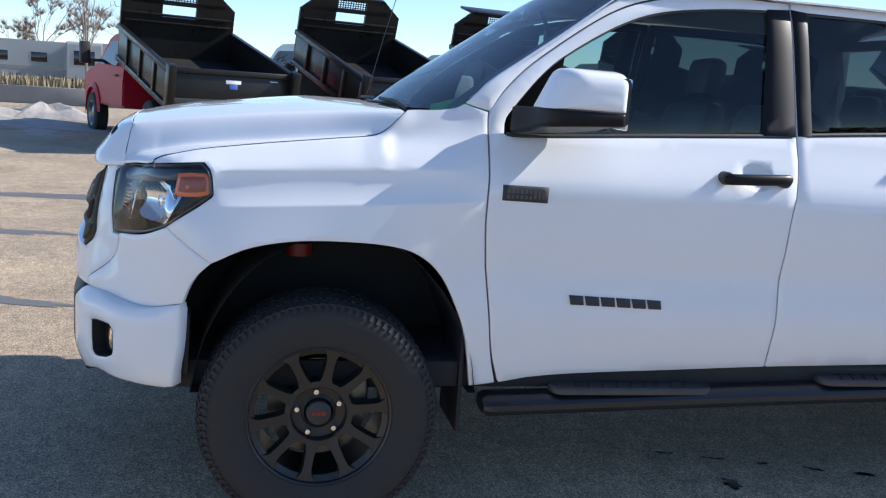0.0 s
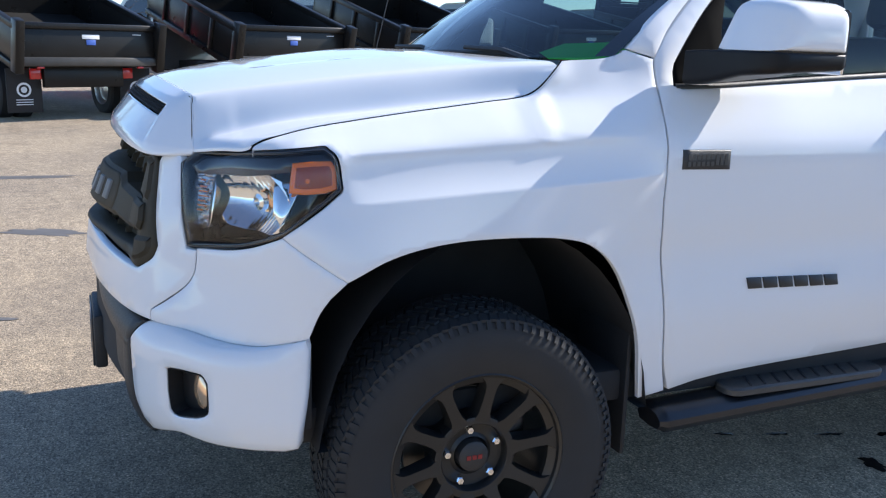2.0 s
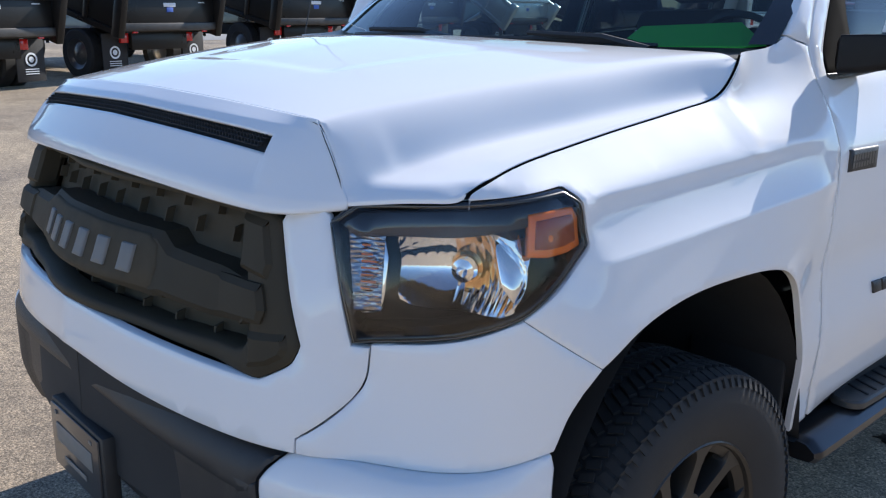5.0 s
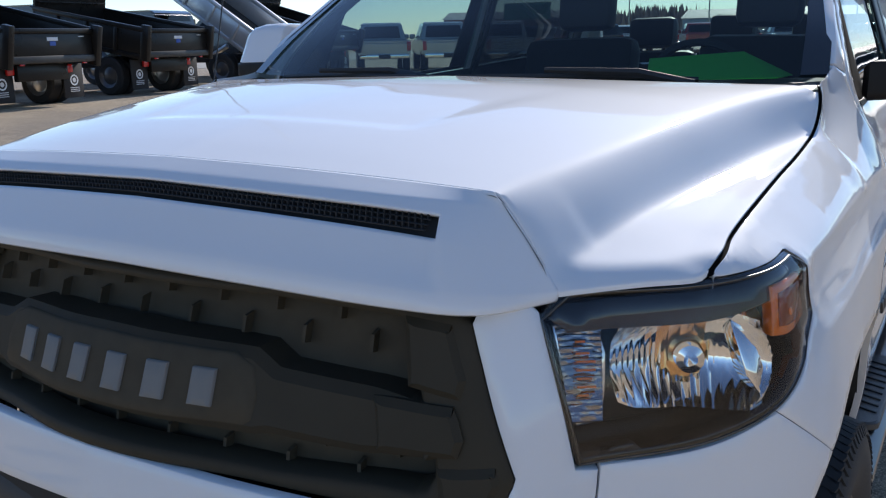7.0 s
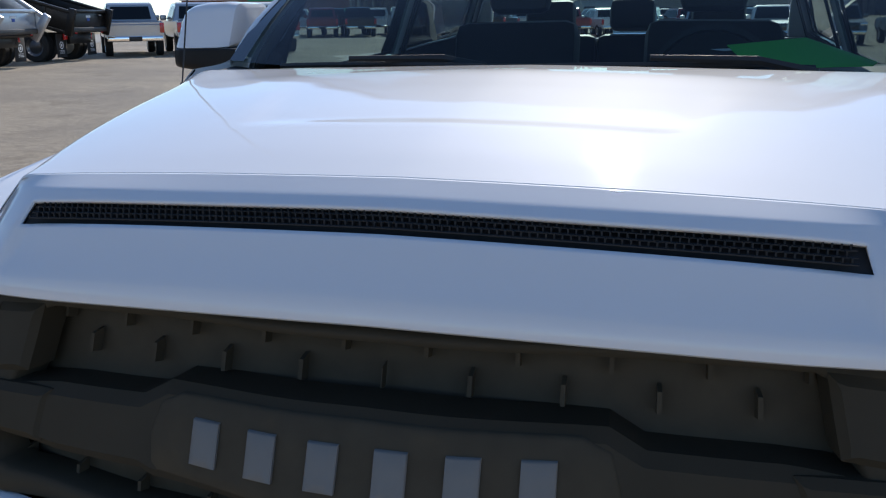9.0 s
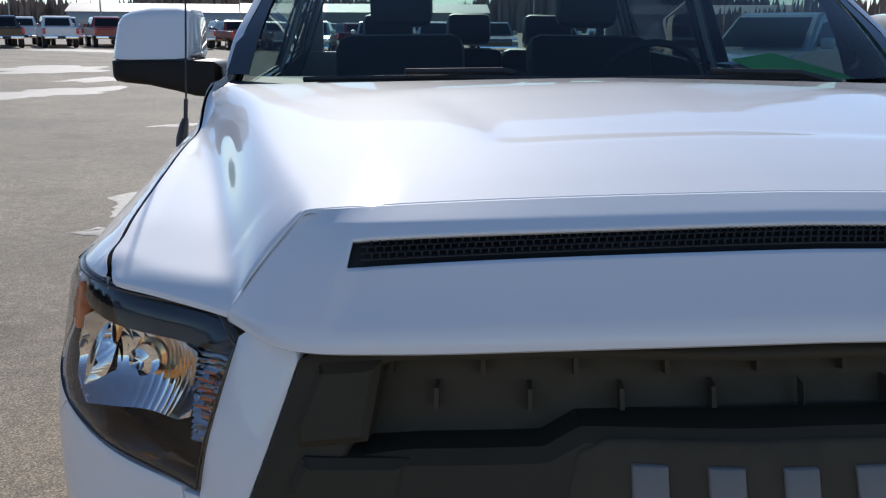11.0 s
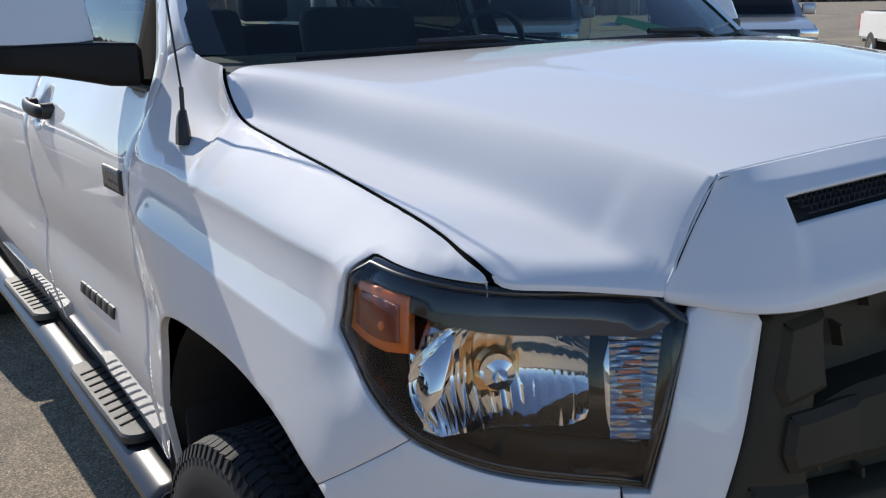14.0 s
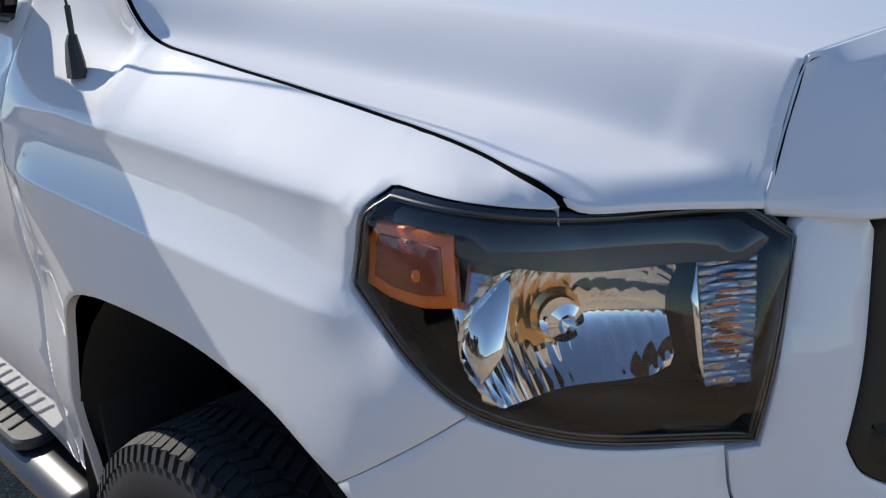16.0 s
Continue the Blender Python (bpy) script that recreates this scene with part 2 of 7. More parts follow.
STATIONS = [
    (0.00, [0.07, 0.07, 0.068, 0.048, 0.010, -0.022, -0.040, -0.06, -0.07, -0.09, -0.11, -0.13, -0.15, -0.17]),
    (0.55, [0.055, 0.055, 0.050, 0.028, 0.003, -0.022, -0.040, -0.06, -0.07, -0.09, -0.11, -0.13, -0.15, -0.17]),
    (0.72, [0.05, 0.05, 0.043, 0.018, 0, -0.022, -0.040, -0.06, -0.07, -0.09, -0.11, -0.13, -0.15, -0.17]),
    (0.82, [0.04, 0.04, 0.030, 0.004, -0.002, -0.018, -0.038, -0.06, -0.07, -0.09, -0.11, -0.13, -0.15, -0.17]),
    (1.00, [0.02, 0.025, 0.020, 0.005, 0.004, -0.002, -0.012, -0.026, -0.045, -0.075, -0.11, -0.14, -0.17, -0.2]),
    (1.12, [0.0, 0.008, 0.010, 0.010, 0.006, -0.008, -0.020, -0.034, -0.066, -0.115, -0.170, -0.205, -0.235, -0.265]),
    (1.22, [-0.02, 0, 0.008, 0.013, 0.0, -0.028, -0.040, -0.044, -0.074, -0.135, -0.198, -0.235, -0.265, -0.295]),
    (1.50, [-0.03, -0.01, 0.005, 0.015, 0.002, -0.024, -0.038, -0.040, -0.056, -0.100, -0.150, -0.19, -0.22, -0.25]),
    (1.75, [-0.03, -0.012, 0.003, 0.016, 0.010, -0.010, -0.026, -0.030, -0.040, -0.076, -0.116, -0.15, -0.18, -0.21]),
    (1.88, [-0.03, -0.014, 0.0, 0.012, 0.010, -0.004, -0.017, -0.021, -0.022, -0.050, -0.080, -0.115, -0.148, -0.168]),
    (2.12, [-0.045, -0.026, -0.002, -0.010, 0.002, 0.004, 0.004, 0.003, -0.006, -0.030, -0.056, -0.082, -0.101, -0.119]),
    (2.90, [-0.055, -0.034, 0.002, -0.014, 0.0, 0.004, 0.004, 0.003, -0.006, -0.026, -0.052, -0.078, -0.100, -0.119]),
    (7.00, [-0.055, -0.034, 0.002, -0.014, 0.0, 0.004, 0.004, 0.003, -0.006, -0.026, -0.052, -0.078, -0.100, -0.119]),
]
_su = np.array([s[0] for s in STATIONS])
_sd = np.array([s[1] + _up for s in STATIONS])
_zs = sorted(SKIN_Z + [1.2375, 1.285, 1.335])
_sd = np.array([pchip(SKIN_Z, row, _zs) for row in _sd])
SKIN_Z = _zs
# the joint between hood and fender runs almost straight back; the fender's top falls evenly from it to the shoulder crease
HOOD_JOINT = [(0.892, -0.252, 1.409), (0.9005, -0.234, 1.392), (0.9055, -0.210, 1.367), (0.9065, -0.186, 1.343), (0.9065, -0.158, 1.325), (0.907, -0.12, 1.3145), (0.908, -0.08, 1.309), (0.9095, -0.042, 1.305), (0.910, 0.056, 1.292), (0.908, 0.154, 1.279), (0.907, 0.252, 1.265),
              (0.906, 0.340, 1.2515), (0.905, 0.419, 1.238), (0.904, 0.488, 1.220), (0.9035, 0.537, 1.202), (0.903, 0.5475, 1.191)]
_fu = np.linspace(0.8, 2.2, 7001)
_fp = np.stack([np.interp(_fu, PLAN_U, PLAN[:, k]) for k in (0, 1)], 1)
_fn = np.stack([np.interp(_fu, PLAN_U, PLAN_N[:, k]) for k in (0, 1)], 1)
_ft = np.stack([_fn[:, 1], -_fn[:, 0]], 1)
_gap_uz, _gap_d, _new = [], [], []
for _x, _y, _zg in catmull(HOOD_JOINT, 3):
    _w = np.array([_x, _y]) - _fp
    _k = int(np.argmin(np.abs((_w * _ft).sum(1)) + 10 * (np.abs((_w * _fn).sum(1)) > 0.3)))
    _u0, _d0 = _fu[_k], float((_w[_k] * _fn[_k]).sum())
    _gap_uz.append((_u0, _zg))
    _gap_d.append((_u0, _zg, _d0))
    if -0.15 < _y < 0.47:
        _base = np.array([pchip(_su, _sd[:, q], [_u0])[0] for q in range(len(SKIN_Z))])
        _c = min(_base[7] - 0.003, -0.025)
        _pw = float(pchip([-0.2, 0.0, 0.2, 0.36, 0.47], [2.9, 2.5, 1.9, 1.35, 1.2], [_y])[0])
        for q in range(8, 17):
            _t = (SKIN_Z[q] - 1.19) / max(_zg - 1.19, 0.02)
            _base[q] = _c + (_d0 - _c) * (_t ** _pw if _t < 1 else 1 + min(_pw, 1.6) * (_t - 1))
        if _zg < 1.205:
            _base[7] = _d0 + 0.004
        _new.append((_u0, _base))
_keep = [i for i in range(len(_su)) if _su[i] < min(n[0] for n in _new) - 0.02 or _su[i] > max(n[0] for n in _new) + 0.05]
_all = sorted([(_su[i], _sd[i]) for i in _keep] + _new, key=lambda q: q[0])
_su, _sd = np.array([q[0] for q in _all]), np.array([q[1] for q in _all])
# the panel flows evenly from the hood's joint into the door
_even = np.concatenate([_su[_su < 1.30], np.arange(1.30, 2.40, 0.025), _su[_su > 2.42]])
_sd = np.stack([pchip(_su, _sd[:, q], _even) for q in range(len(SKIN_Z))], 1)
_su = _even
_soft = np.interp(_su, [1.45, 1.75, 2.20, 2.36], [0, 1, 1, 0])[:, None]
for _ in range(7):
    _mid = _sd.copy()
    _mid[1:-1] = 0.25 * _sd[:-2] + 0.5 * _sd[1:-1] + 0.25 * _sd[2:]
    _sd = _sd + (_mid - _sd) * _soft


_gap_d = np.array(sorted(_gap_d))
_col = SKIN_Z.index(1.19)
LOW_D = np.array([pchip(SKIN_Z, row, [0.97])[0] for row in _sd])


def smooth_step(t):
    t = np.clip(t, 0, 1)
    return t * t * (3 - 2 * t)


def crease_hi(u):
    return 1.184 + 0.054 * (u - 1.233)


def crease_lo(u):
    return 1.076 + 0.065 * (u - 1.253)


def creased(u, z, d):
    """The fender's side: a taut top down to the shoulder crease, a hollow under it that flares out to a second crease, then upright."""
    w = smooth_step((u - 1.185) / 0.10) * (1 - smooth_step((u - 1.93) / 0.24))
    z1, z2 = crease_hi(u), crease_lo(u)
    wu = smooth_step((u - 1.06) / 0.16) * (1 - smooth_step((u - 1.93) / 0.24))
    d1 = pchip(_su, _sd[:, _col], u) - 0.006 * w
    d2 = d1 + 0.034
    low = pchip(_su, LOW_D, u)
    zg, dg = np.interp(u, _gap_d[:, 0], _gap_d[:, 1]), np.interp(u, _gap_d[:, 0], _gap_d[:, 2])
    p = pchip([1.2, 1.4, 1.6, 1.8, 1.9, 2.1], [1.15, 1.35, 1.5, 1.5, 1.4, 1.3], u)
    t = (z - z1) / np.maximum(zg - z1, 0.02)
    up = d1 + (dg - d1) * np.where(t < 1, np.clip(t, 0, 1) ** p, 1 + 1.3 * (t - 1) * (u < 1.9))
    mid = d1 + (d2 - d1) * np.clip((z1 - z) / (z1 - z2), 0, 1) ** 1.9
    down = low + (d2 - low) * np.clip((z - 0.97) / (z2 - 0.97), 0, 1)
    n = np.where(z > z1, up, np.where(z > z2, mid, down))
    return np.where(z > 0.97, d + np.where(z > z1, wu, w) * (n - d), d)


def solve_rear():
    """The fender's rear top, drawn as evenly as it can be between the shoulder crease, the hood's joint, the valley line, the glass corner and the door."""
    gu, gz = np.arange(1.68, 2.2201, 0.0125), np.arange(1.14, 1.4651, 0.0125)
    nu, nz = len(gu), len(gz)
    base = np.stack([pchip(_su, np.array([pchip(SKIN_Z, row, [z])[0] for row in _sd]), gu) for z in gz], 1)
    U, Z = np.meshgrid(gu, gz, indexing="ij")
    base = creased(U.ravel(), Z.ravel(), base.ravel()).reshape(nu, nz)
    A, b = np.zeros((nu * nz, nu * nz)), np.zeros(nu * nz)

    def add(idx, co, d=0.0):
        co = np.array(co)
        A[np.ix_(idx, idx)] += np.outer(co, co)
        b[idx] += co * d

    def hold(u, z, d, w):
        i, j = min(int((u - gu[0]) / 0.0125), nu - 2), min(int((z - gz[0]) / 0.0125), nz - 2)
        a, c = (u - gu[i]) / 0.0125, (z - gz[j]) / 0.0125
        add([i * nz + j, (i + 1) * nz + j, i * nz + j + 1, (i + 1) * nz + j + 1], [(1 - a) * (1 - c) * w, a * (1 - c) * w, (1 - a) * c * w, a * c * w], d * w)

    for i, u in enumerate(gu):
        for j, z in enumerate(gz):
            top = np.interp(u, _gap_d[:, 0], _gap_d[:, 1])
            if z <= crease_hi(u) + 0.001 or u >= 2.125 or (u <= 1.72 and z <= top):
                hold(u, z, base[i, j], 6.0)
    for u, z, d in _gap_d[_gap_d[:, 0] > 1.70]:
        hold(u, z, d, 5.0)
    for u, z, x in ((1.941, 1.413, 0.885), (1.98, 1.417, 0.8835), (2.02, 1.425, 0.882), (2.047, 1.442, 0.887)):
        hold(u, z, x - np.interp(u, PLAN_U, PLAN[:, 0]), 4.0)
    for t in np.linspace(0.12, 0.85, 8):
        u = 1.775 + 0.345 * t
        hold(u, 1.312 + 0.027 * t, 0.903 + 0.045 * t - np.interp(u, PLAN_U, PLAN[:, 0]), 2.0)
    for u in np.arange(1.725, 2.12, 0.0125):
        # the shelf between crease and valley swells outwards, less so towards the door
        t = (u - 1.775) / 0.345
        zv, dv = (1.312 + 0.027 * t, 0.903 + 0.045 * t - np.interp(u, PLAN_U, PLAN[:, 0])) if t > 0 else (np.interp(u, _gap_d[:, 0], _gap_d[:, 1]), np.interp(u, _gap_d[:, 0], _gap_d[:, 2]))
        z1, i = crease_hi(u), int((u - gu[0]) / 0.0125)
        d1 = np.interp(z1, gz, base[i]) if u > 1.93 else float(pchip(_su, _sd[:, _col], np.array([u]))[0]) - 0.006
        for f in (0.15, 0.3, 0.45, 0.6, 0.75, 0.88):
            hold(u, z1 + f * (zv - z1), d1 + (dv - d1) * f ** np.interp(t, [-0.2, 0.2, 1], [1.5, 1.42, 1.2]), 1.5)
    w = smooth_step((gu - 1.185) / 0.10) * (1 - smooth_step((gu - 1.93) / 0.18))
    for i in range(nu):
        for j in range(nz):
            z1 = crease_hi(gu[i])
            for di, dj, k in ((1, 0, 1.0), (0, 1, 0.7)):
                if 0 < i < nu - 1 if di else 0 < j < nz - 1:
                    f = 1 - 0.97 * w[i] if dj and gz[j - 1] < z1 < gz[j + 1] else 1.0
                    add([(i - di) * nz + j - dj, i * nz + j, (i + di) * nz + j + dj], [k * f, -2 * k * f, k * f])
            if i < nu - 1 and j < nz - 1:
                add([i * nz + j, (i + 1) * nz + j + 1, (i + 1) * nz + j, i * nz + j + 1], [1, 1, -1, -1])
    return gu, gz, np.linalg.solve(A + 1e-9 * np.eye(nu * nz), b).reshape(nu, nz)


REAR_U, REAR_Z, REAR_D = solve_rear()


def skin(uv, off=0.0, side=1):
    """Places on the skin for rows of (u, z); off pushes outwards; negative u is the other half."""
    uv = np.asarray(uv, float)
    u, z = np.abs(uv[:, 0]), uv[:, 1]
    sg = np.where(uv[:, 0] < 0, -1.0, 1.0) * side
    cols = np.stack([pchip(SKIN_Z, row, z) for row in _sd])
    d = np.array([pchip(_su, cols[:, k], u[k:k + 1])[0] for k in range(len(u))])
    near = (u > 1.05) & (u < 2.18) & (z > 0.96)
    if near.any():
        d[near] = creased(u[near], z[near], d[near])
    near = (u > 1.72) & (u < 2.16) & (z > 1.16) & (z < 1.462)
    if near.any():
        c = np.stack([pchip(REAR_Z, row, z[near]) for row in REAR_D])
        r = np.array([pchip(REAR_U, c[:, k], u[near][k:k + 1])[0] for k in range(near.sum())])
        z1 = crease_hi(u[near])
        k = smooth_step((u[near] - 1.72) / 0.03) * (1 - smooth_step((u[near] - 2.125) / 0.03)) * np.where(u[near] < 1.95, z[near] > z1, smooth_step((z[near] - z1 + 0.02) / 0.03))
        d[near] += k * (r - d[near])
    d = d + off
    p = np.stack([np.interp(u, PLAN_U, PLAN[:, k]) for k in (0, 1)], 1)
    n = np.stack([np.interp(u, PLAN_U, PLAN_N[:, k]) for k in (0, 1)], 1)
    p = p + n * d[:, None]
    return np.stack([p[:, 0] * sg, p[:, 1], z], 1)


BUMP_U = [0, 0.3, 0.6, 0.75, 0.9, 1.0, 1.1, 1.17, 1.3]
BUMP_D = [0.038, 0.044, 0.060, 0.077, 0.085, 0.065, 0.030, 0.014, 0.0]


def bumper_skin(uv, off=0.0, side=1):
    uv = np.asarray(uv, float)
    u, z = np.abs(uv[:, 0]), uv[:, 1]
    sg = np.where(uv[:, 0] < 0, -1.0, 1.0) * side
    d = pchip(BUMP_U, BUMP_D, u) + off
    top = np.clip((z - 0.69) / 0.06, 0, 1)
    low = np.clip((0.56 - z) / 0.14, 0, 1)
    d = d - 0.035 * top ** 2 * np.clip(BUMP_K(u), 0, 1) - 0.05 * low ** 1.6
    p = np.stack([np.interp(u, PLAN_U, PLAN[:, k]) for k in (0, 1)], 1)
    n = np.stack([np.interp(u, PLAN_U, PLAN_N[:, k]) for k in (0, 1)], 1)
    p = p + n * d[:, None]
    return np.stack([p[:, 0] * sg, p[:, 1], z], 1)


def BUMP_K(u):
    return np.where(u < 1.0, 1.0, 1.0 - (u - 1.0) / 0.15)


def resample(loop, h):
    L = np.vstack([loop, loop[:1]])
    out = []
    for a, b in zip(L[:-1], L[1:]):
        k = max(1, int(np.ceil(np.linalg.norm(b - a) / h)))
        for i in range(k):
            out.append(a + (b - a) * i / k)
    return np.array(out)


def inside(P, loops):
    P = np.asarray(P)
    r = np.zeros(len(P), bool)
    for L in loops:
        a, b = L, np.roll(L, -1, axis=0)
        for (x0, y0), (x1, y1) in zip(a, b):
            if y0 == y1:
                continue
            c = ((y0 > P[:, 1]) != (y1 > P[:, 1])) & (P[:, 0] < (x1 - x0) * (P[:, 1] - y0) / (y1 - y0) + x0)
            r ^= c
    return r


def area2(L):
    b = np.roll(L, -1, axis=0)
    return (L[:, 0] * b[:, 1] - b[:, 0] * L[:, 1]).sum() / 2


def shifted(L, k):
    """The closed loop moved to its left (inwards for a counter-clockwise loop) by k."""
    t = np.roll(L, -1, axis=0) - np.roll(L, 1, axis=0)
    t /= np.maximum(np.linalg.norm(t, axis=1), 1e-9)[:, None]
    return L + np.stack([-t[:, 1], t[:, 0]], 1) * k


def clean(L):
    keep = [i for i in range(len(L)) if np.linalg.norm(L[i] - L[i - 1]) > 1e-4]
    return L[keep]


from mathutils.geometry import delaunay_2d_cdt


def sheet(name, loops, place, material, parent, label="", h=0.02, lip=0.003, depth=0.02, sharp=None, gap=0.0, tuck=None, taut=None, lines=()):
    """A panel cut to its outline (loops of (u, v); the first is the rim, the rest are holes), with rounded, turned-in edges.
    place(uv, off) gives the points in space."""
    L2 = []
    for i, L in enumerate(loops):
        L = resample(clean(np.asarray(L, float)), h)
        if (area2(L) > 0) != (i == 0):
            L = L[::-1]
        if gap:
            L = shifted(L, gap)
        L2.append(L)
    rings = [shifted(L, lip) for L in L2]
    rimp = allp = np.vstack(rings)
    lines = [np.asarray(c, float) for c in lines]
    if lines:
        allp = np.vstack([allp] + lines)
    lo, hi = allp.min(0), allp.max(0)
    gx, gy = np.meshgrid(np.arange(lo[0] + h / 2, hi[0], h), np.arange(lo[1] + h / 2, hi[1], h))
    G = np.stack([gx.ravel(), gy.ravel()], 1)
    G = G[inside(G, rings)]
    if len(G):
        D = np.min(np.linalg.norm(G[:, None, :] - allp[None, :, :], axis=2), axis=1) if len(G) * len(allp) < 4e6 else np.array([np.min(np.linalg.norm(allp - g, axis=1)) for g in G])
        G = G[D > h * 0.45]
    P = np.vstack([allp, G])
    edges, k = [], 0
    for L in rings:
        n = len(L)
        edges += [(k + i, k + (i + 1) % n) for i in range(n)]
        k += n
    for c in lines:
        edges += [(k + i, k + i + 1) for i in range(len(c) - 1)]
        k += len(c)
    vo, _, fo, *_ = delaunay_2d_cdt([Vector(p) for p in P], edges, [], 0, 1e-6)
    V2 = np.array([tuple(v) for v in vo])
    cen = np.array([V2[f].mean(0) for f in fo])
    ok = inside(cen, rings)
    faces = [list(f) for f, o in zip(fo, ok) if o]
    V = place(V2, np.zeros(len(V2)))
    if taut:
        # draws the inner part of the panel taut between its rims
        w = taut(V2)
        w[[int(np.argmin(np.abs(V2 - p).sum(1))) for p in rimp]] = 0
        F = np.array(faces)
        E = np.vstack([F[:, [0, 1]], F[:, [1, 2]], F[:, [2, 0]]])
        E = np.unique(np.vstack([E, E[:, ::-1]]), axis=0)
        deg = np.bincount(E[:, 0], minlength=len(V))[:, None]
        for _ in range(140):
            m = np.stack([np.bincount(E[:, 0], V[E[:, 1], k], len(V)) for k in range(3)], 1) / np.maximum(deg, 1)
            V = V + 0.7 * w[:, None] * (m - V)
    # keep faces turned outwards
    out = place(V2, np.full(len(V2), 0.01))
    s = 0.0
    for f in faces[:: max(1, len(faces) // 200)]:
        a, b, c = V[f[0]], V[f[1]], V[f[2]]
        s += np.dot(np.cross(b - a, c - a), out[f[0]] - V[f[0]])
    if s < 0:
        faces = [f[::-1] for f in faces]
    flip = s < 0
    verts = [V]
    base = len(V)
    near = {}
    for i, p in enumerate(V2):
        near[(round(p[0], 5), round(p[1], 5))] = i
    for L, R in zip(L2, rings):
        n = len(L)
        idx = [near.get((round(p[0], 5), round(p[1], 5)), None) for p in R]
        if any(i is None for i in idx):
            idx = [int(np.argmin(np.linalg.norm(V2 - p, axis=1))) for p in R]
        a = place(L, np.full(n, -lip * 0.8))
        b = place(L, np.full(n, -depth))
        if tuck:
            a, b = tuck(L, place(L, np.zeros(n)), a, b)
        verts += [a, b]
        for i in range(n):
            j = (i + 1) % n
            q1 = [idx[j], idx[i], base + i, base + j]
            q2 = [base + j, base + i, base + n + i, base + n + j]
            for q in (q1, q2):
                faces.append(q if flip else q[::-1])
        base += 2 * n
    faces = [f for f in faces if len(set(f)) == len(f)]
    # the rim's winding follows the main faces
    ob = link_mesh(name, np.vstack(verts), faces, material, parent, label)
    me = ob.data
    bm = bmesh.new()
    bm.from_mesh(me)
    bmesh.ops.remove_doubles(bm, verts=bm.verts, dist=1e-5)
    bmesh.ops.recalc_face_normals(bm, faces=bm.faces)
    # outward check
    bm.faces.ensure_lookup_table()
    A = (V[faces[0][0]], out[faces[0][0]] - V[faces[0][0]])
    best = min(bm.faces, key=lambda f: (f.calc_center_median() - Vector(V[faces[0]].mean(0) if max(faces[0]) < len(V) else V[0])).length)
    if best.normal.dot(Vector(A[1])) < 0:
        bmesh.ops.reverse_faces(bm, faces=bm.faces)
    bm.to_mesh(me)
    bm.free()
    me.polygons.foreach_set("use_smooth", [True] * len(me.polygons))
    me.set_sharp_from_angle(angle=radians(sharp or 50))
    return ob

# ---- the white pickup ----
truck = thing("pickup_truck", "white crew-cab pickup truck with black grille parked on asphalt", "pickup truck")


def C(*pts):
    return catmull(pts, 6)


def J(*segs):
    return np.vstack([np.asarray(s, float) for s in segs])


def on_skin(side, off=0.0):
    return lambda uv, o: skin(uv, np.asarray(o) + off, side)


LAMP = J([(0.752, 1.138), (0.795, 1.168)], C((0.80, 1.170), (0.90, 1.178), (0.988, 1.187), (1.10, 1.197), (1.170, 1.202)), C((1.178, 1.202), (1.212, 1.178), (1.226, 1.112)),
         C((1.222, 1.105), (1.147, 1.050), (1.085, 1.003), (1.003, 0.972), (0.93, 0.957), (0.812, 0.942)), [(0.800, 0.943)])
ARCH = C((1.2325, 0.9022), (1.34, 0.953), (1.47, 0.980), (1.62, 0.987), (1.78, 0.979), (1.885, 0.950), (1.970, 0.878), (2.035, 0.762), (2.075, 0.650), (2.106, 0.492))
HOOD_GAP = C(*_gap_uz)
FENDER = J(C((0.998, 1.190), (1.10, 1.199), (1.172, 1.205)), C((1.182, 1.204), (1.217, 1.179), (1.230, 1.110)), C((1.225, 1.101), (1.150, 1.047), (1.0862, 1.0012)), ARCH,
           C((2.106, 0.490), (2.15, 0.494), (2.194, 0.500)), C((2.194, 0.505), (2.164, 0.625), (2.134, 0.82), (2.105, 1.05), (2.110, 1.25), (2.118, 1.39), (2.122, 1.420)),
           [(2.085, 1.430)], C((2.050, 1.4405), (2.036, 1.4345), (2.018, 1.4265), (1.985, 1.419), (1.941, 1.4145), (1.885, 1.4115)),
           HOOD_GAP)
CORNER = J(C((0.8335, 0.943), (0.93, 0.953), (1.003, 0.968), (1.082, 0.9975)), [(1.0852, 1.0002), (1.2319, 0.9016)], C((1.195, 0.865), (1.170, 0.826), (1.148, 0.772)),
           C((1.146, 0.768), (1.07, 0.749), (1.013, 0.740), (0.924, 0.738), (0.82, 0.745), (0.7185, 0.754)), C((0.7185, 0.7785), (0.7635, 0.8128), (0.8065, 0.8505), (0.8275, 0.8855), (0.8335, 0.937)))
GRILLE_RIM = C((0.0, 1.152), (0.35, 1.150), (0.56, 1.146), (0.635, 1.142)), C((0.652, 1.130), (0.668, 1.08), (0.690, 1.01), (0.716, 0.935)), C((0.712, 0.922), (0.697, 0.899), (0.645, 0.868)), C((0.63, 0.866), (0.35, 0.872), (0.0, 0.876))
_g = J(*GRILLE_RIM)
_f = J(C((0.0, 0.778), (0.38, 0.762), (0.715, 0.754)), C((0.716, 0.780), (0.760, 0.815), (0.803, 0.851), (0.824, 0.886), (0.830, 0.937)), [(0.798, 0.938), (0.754, 1.146), (0.733, 1.158), (0.70, 1.153), (0.660, 1.147)])


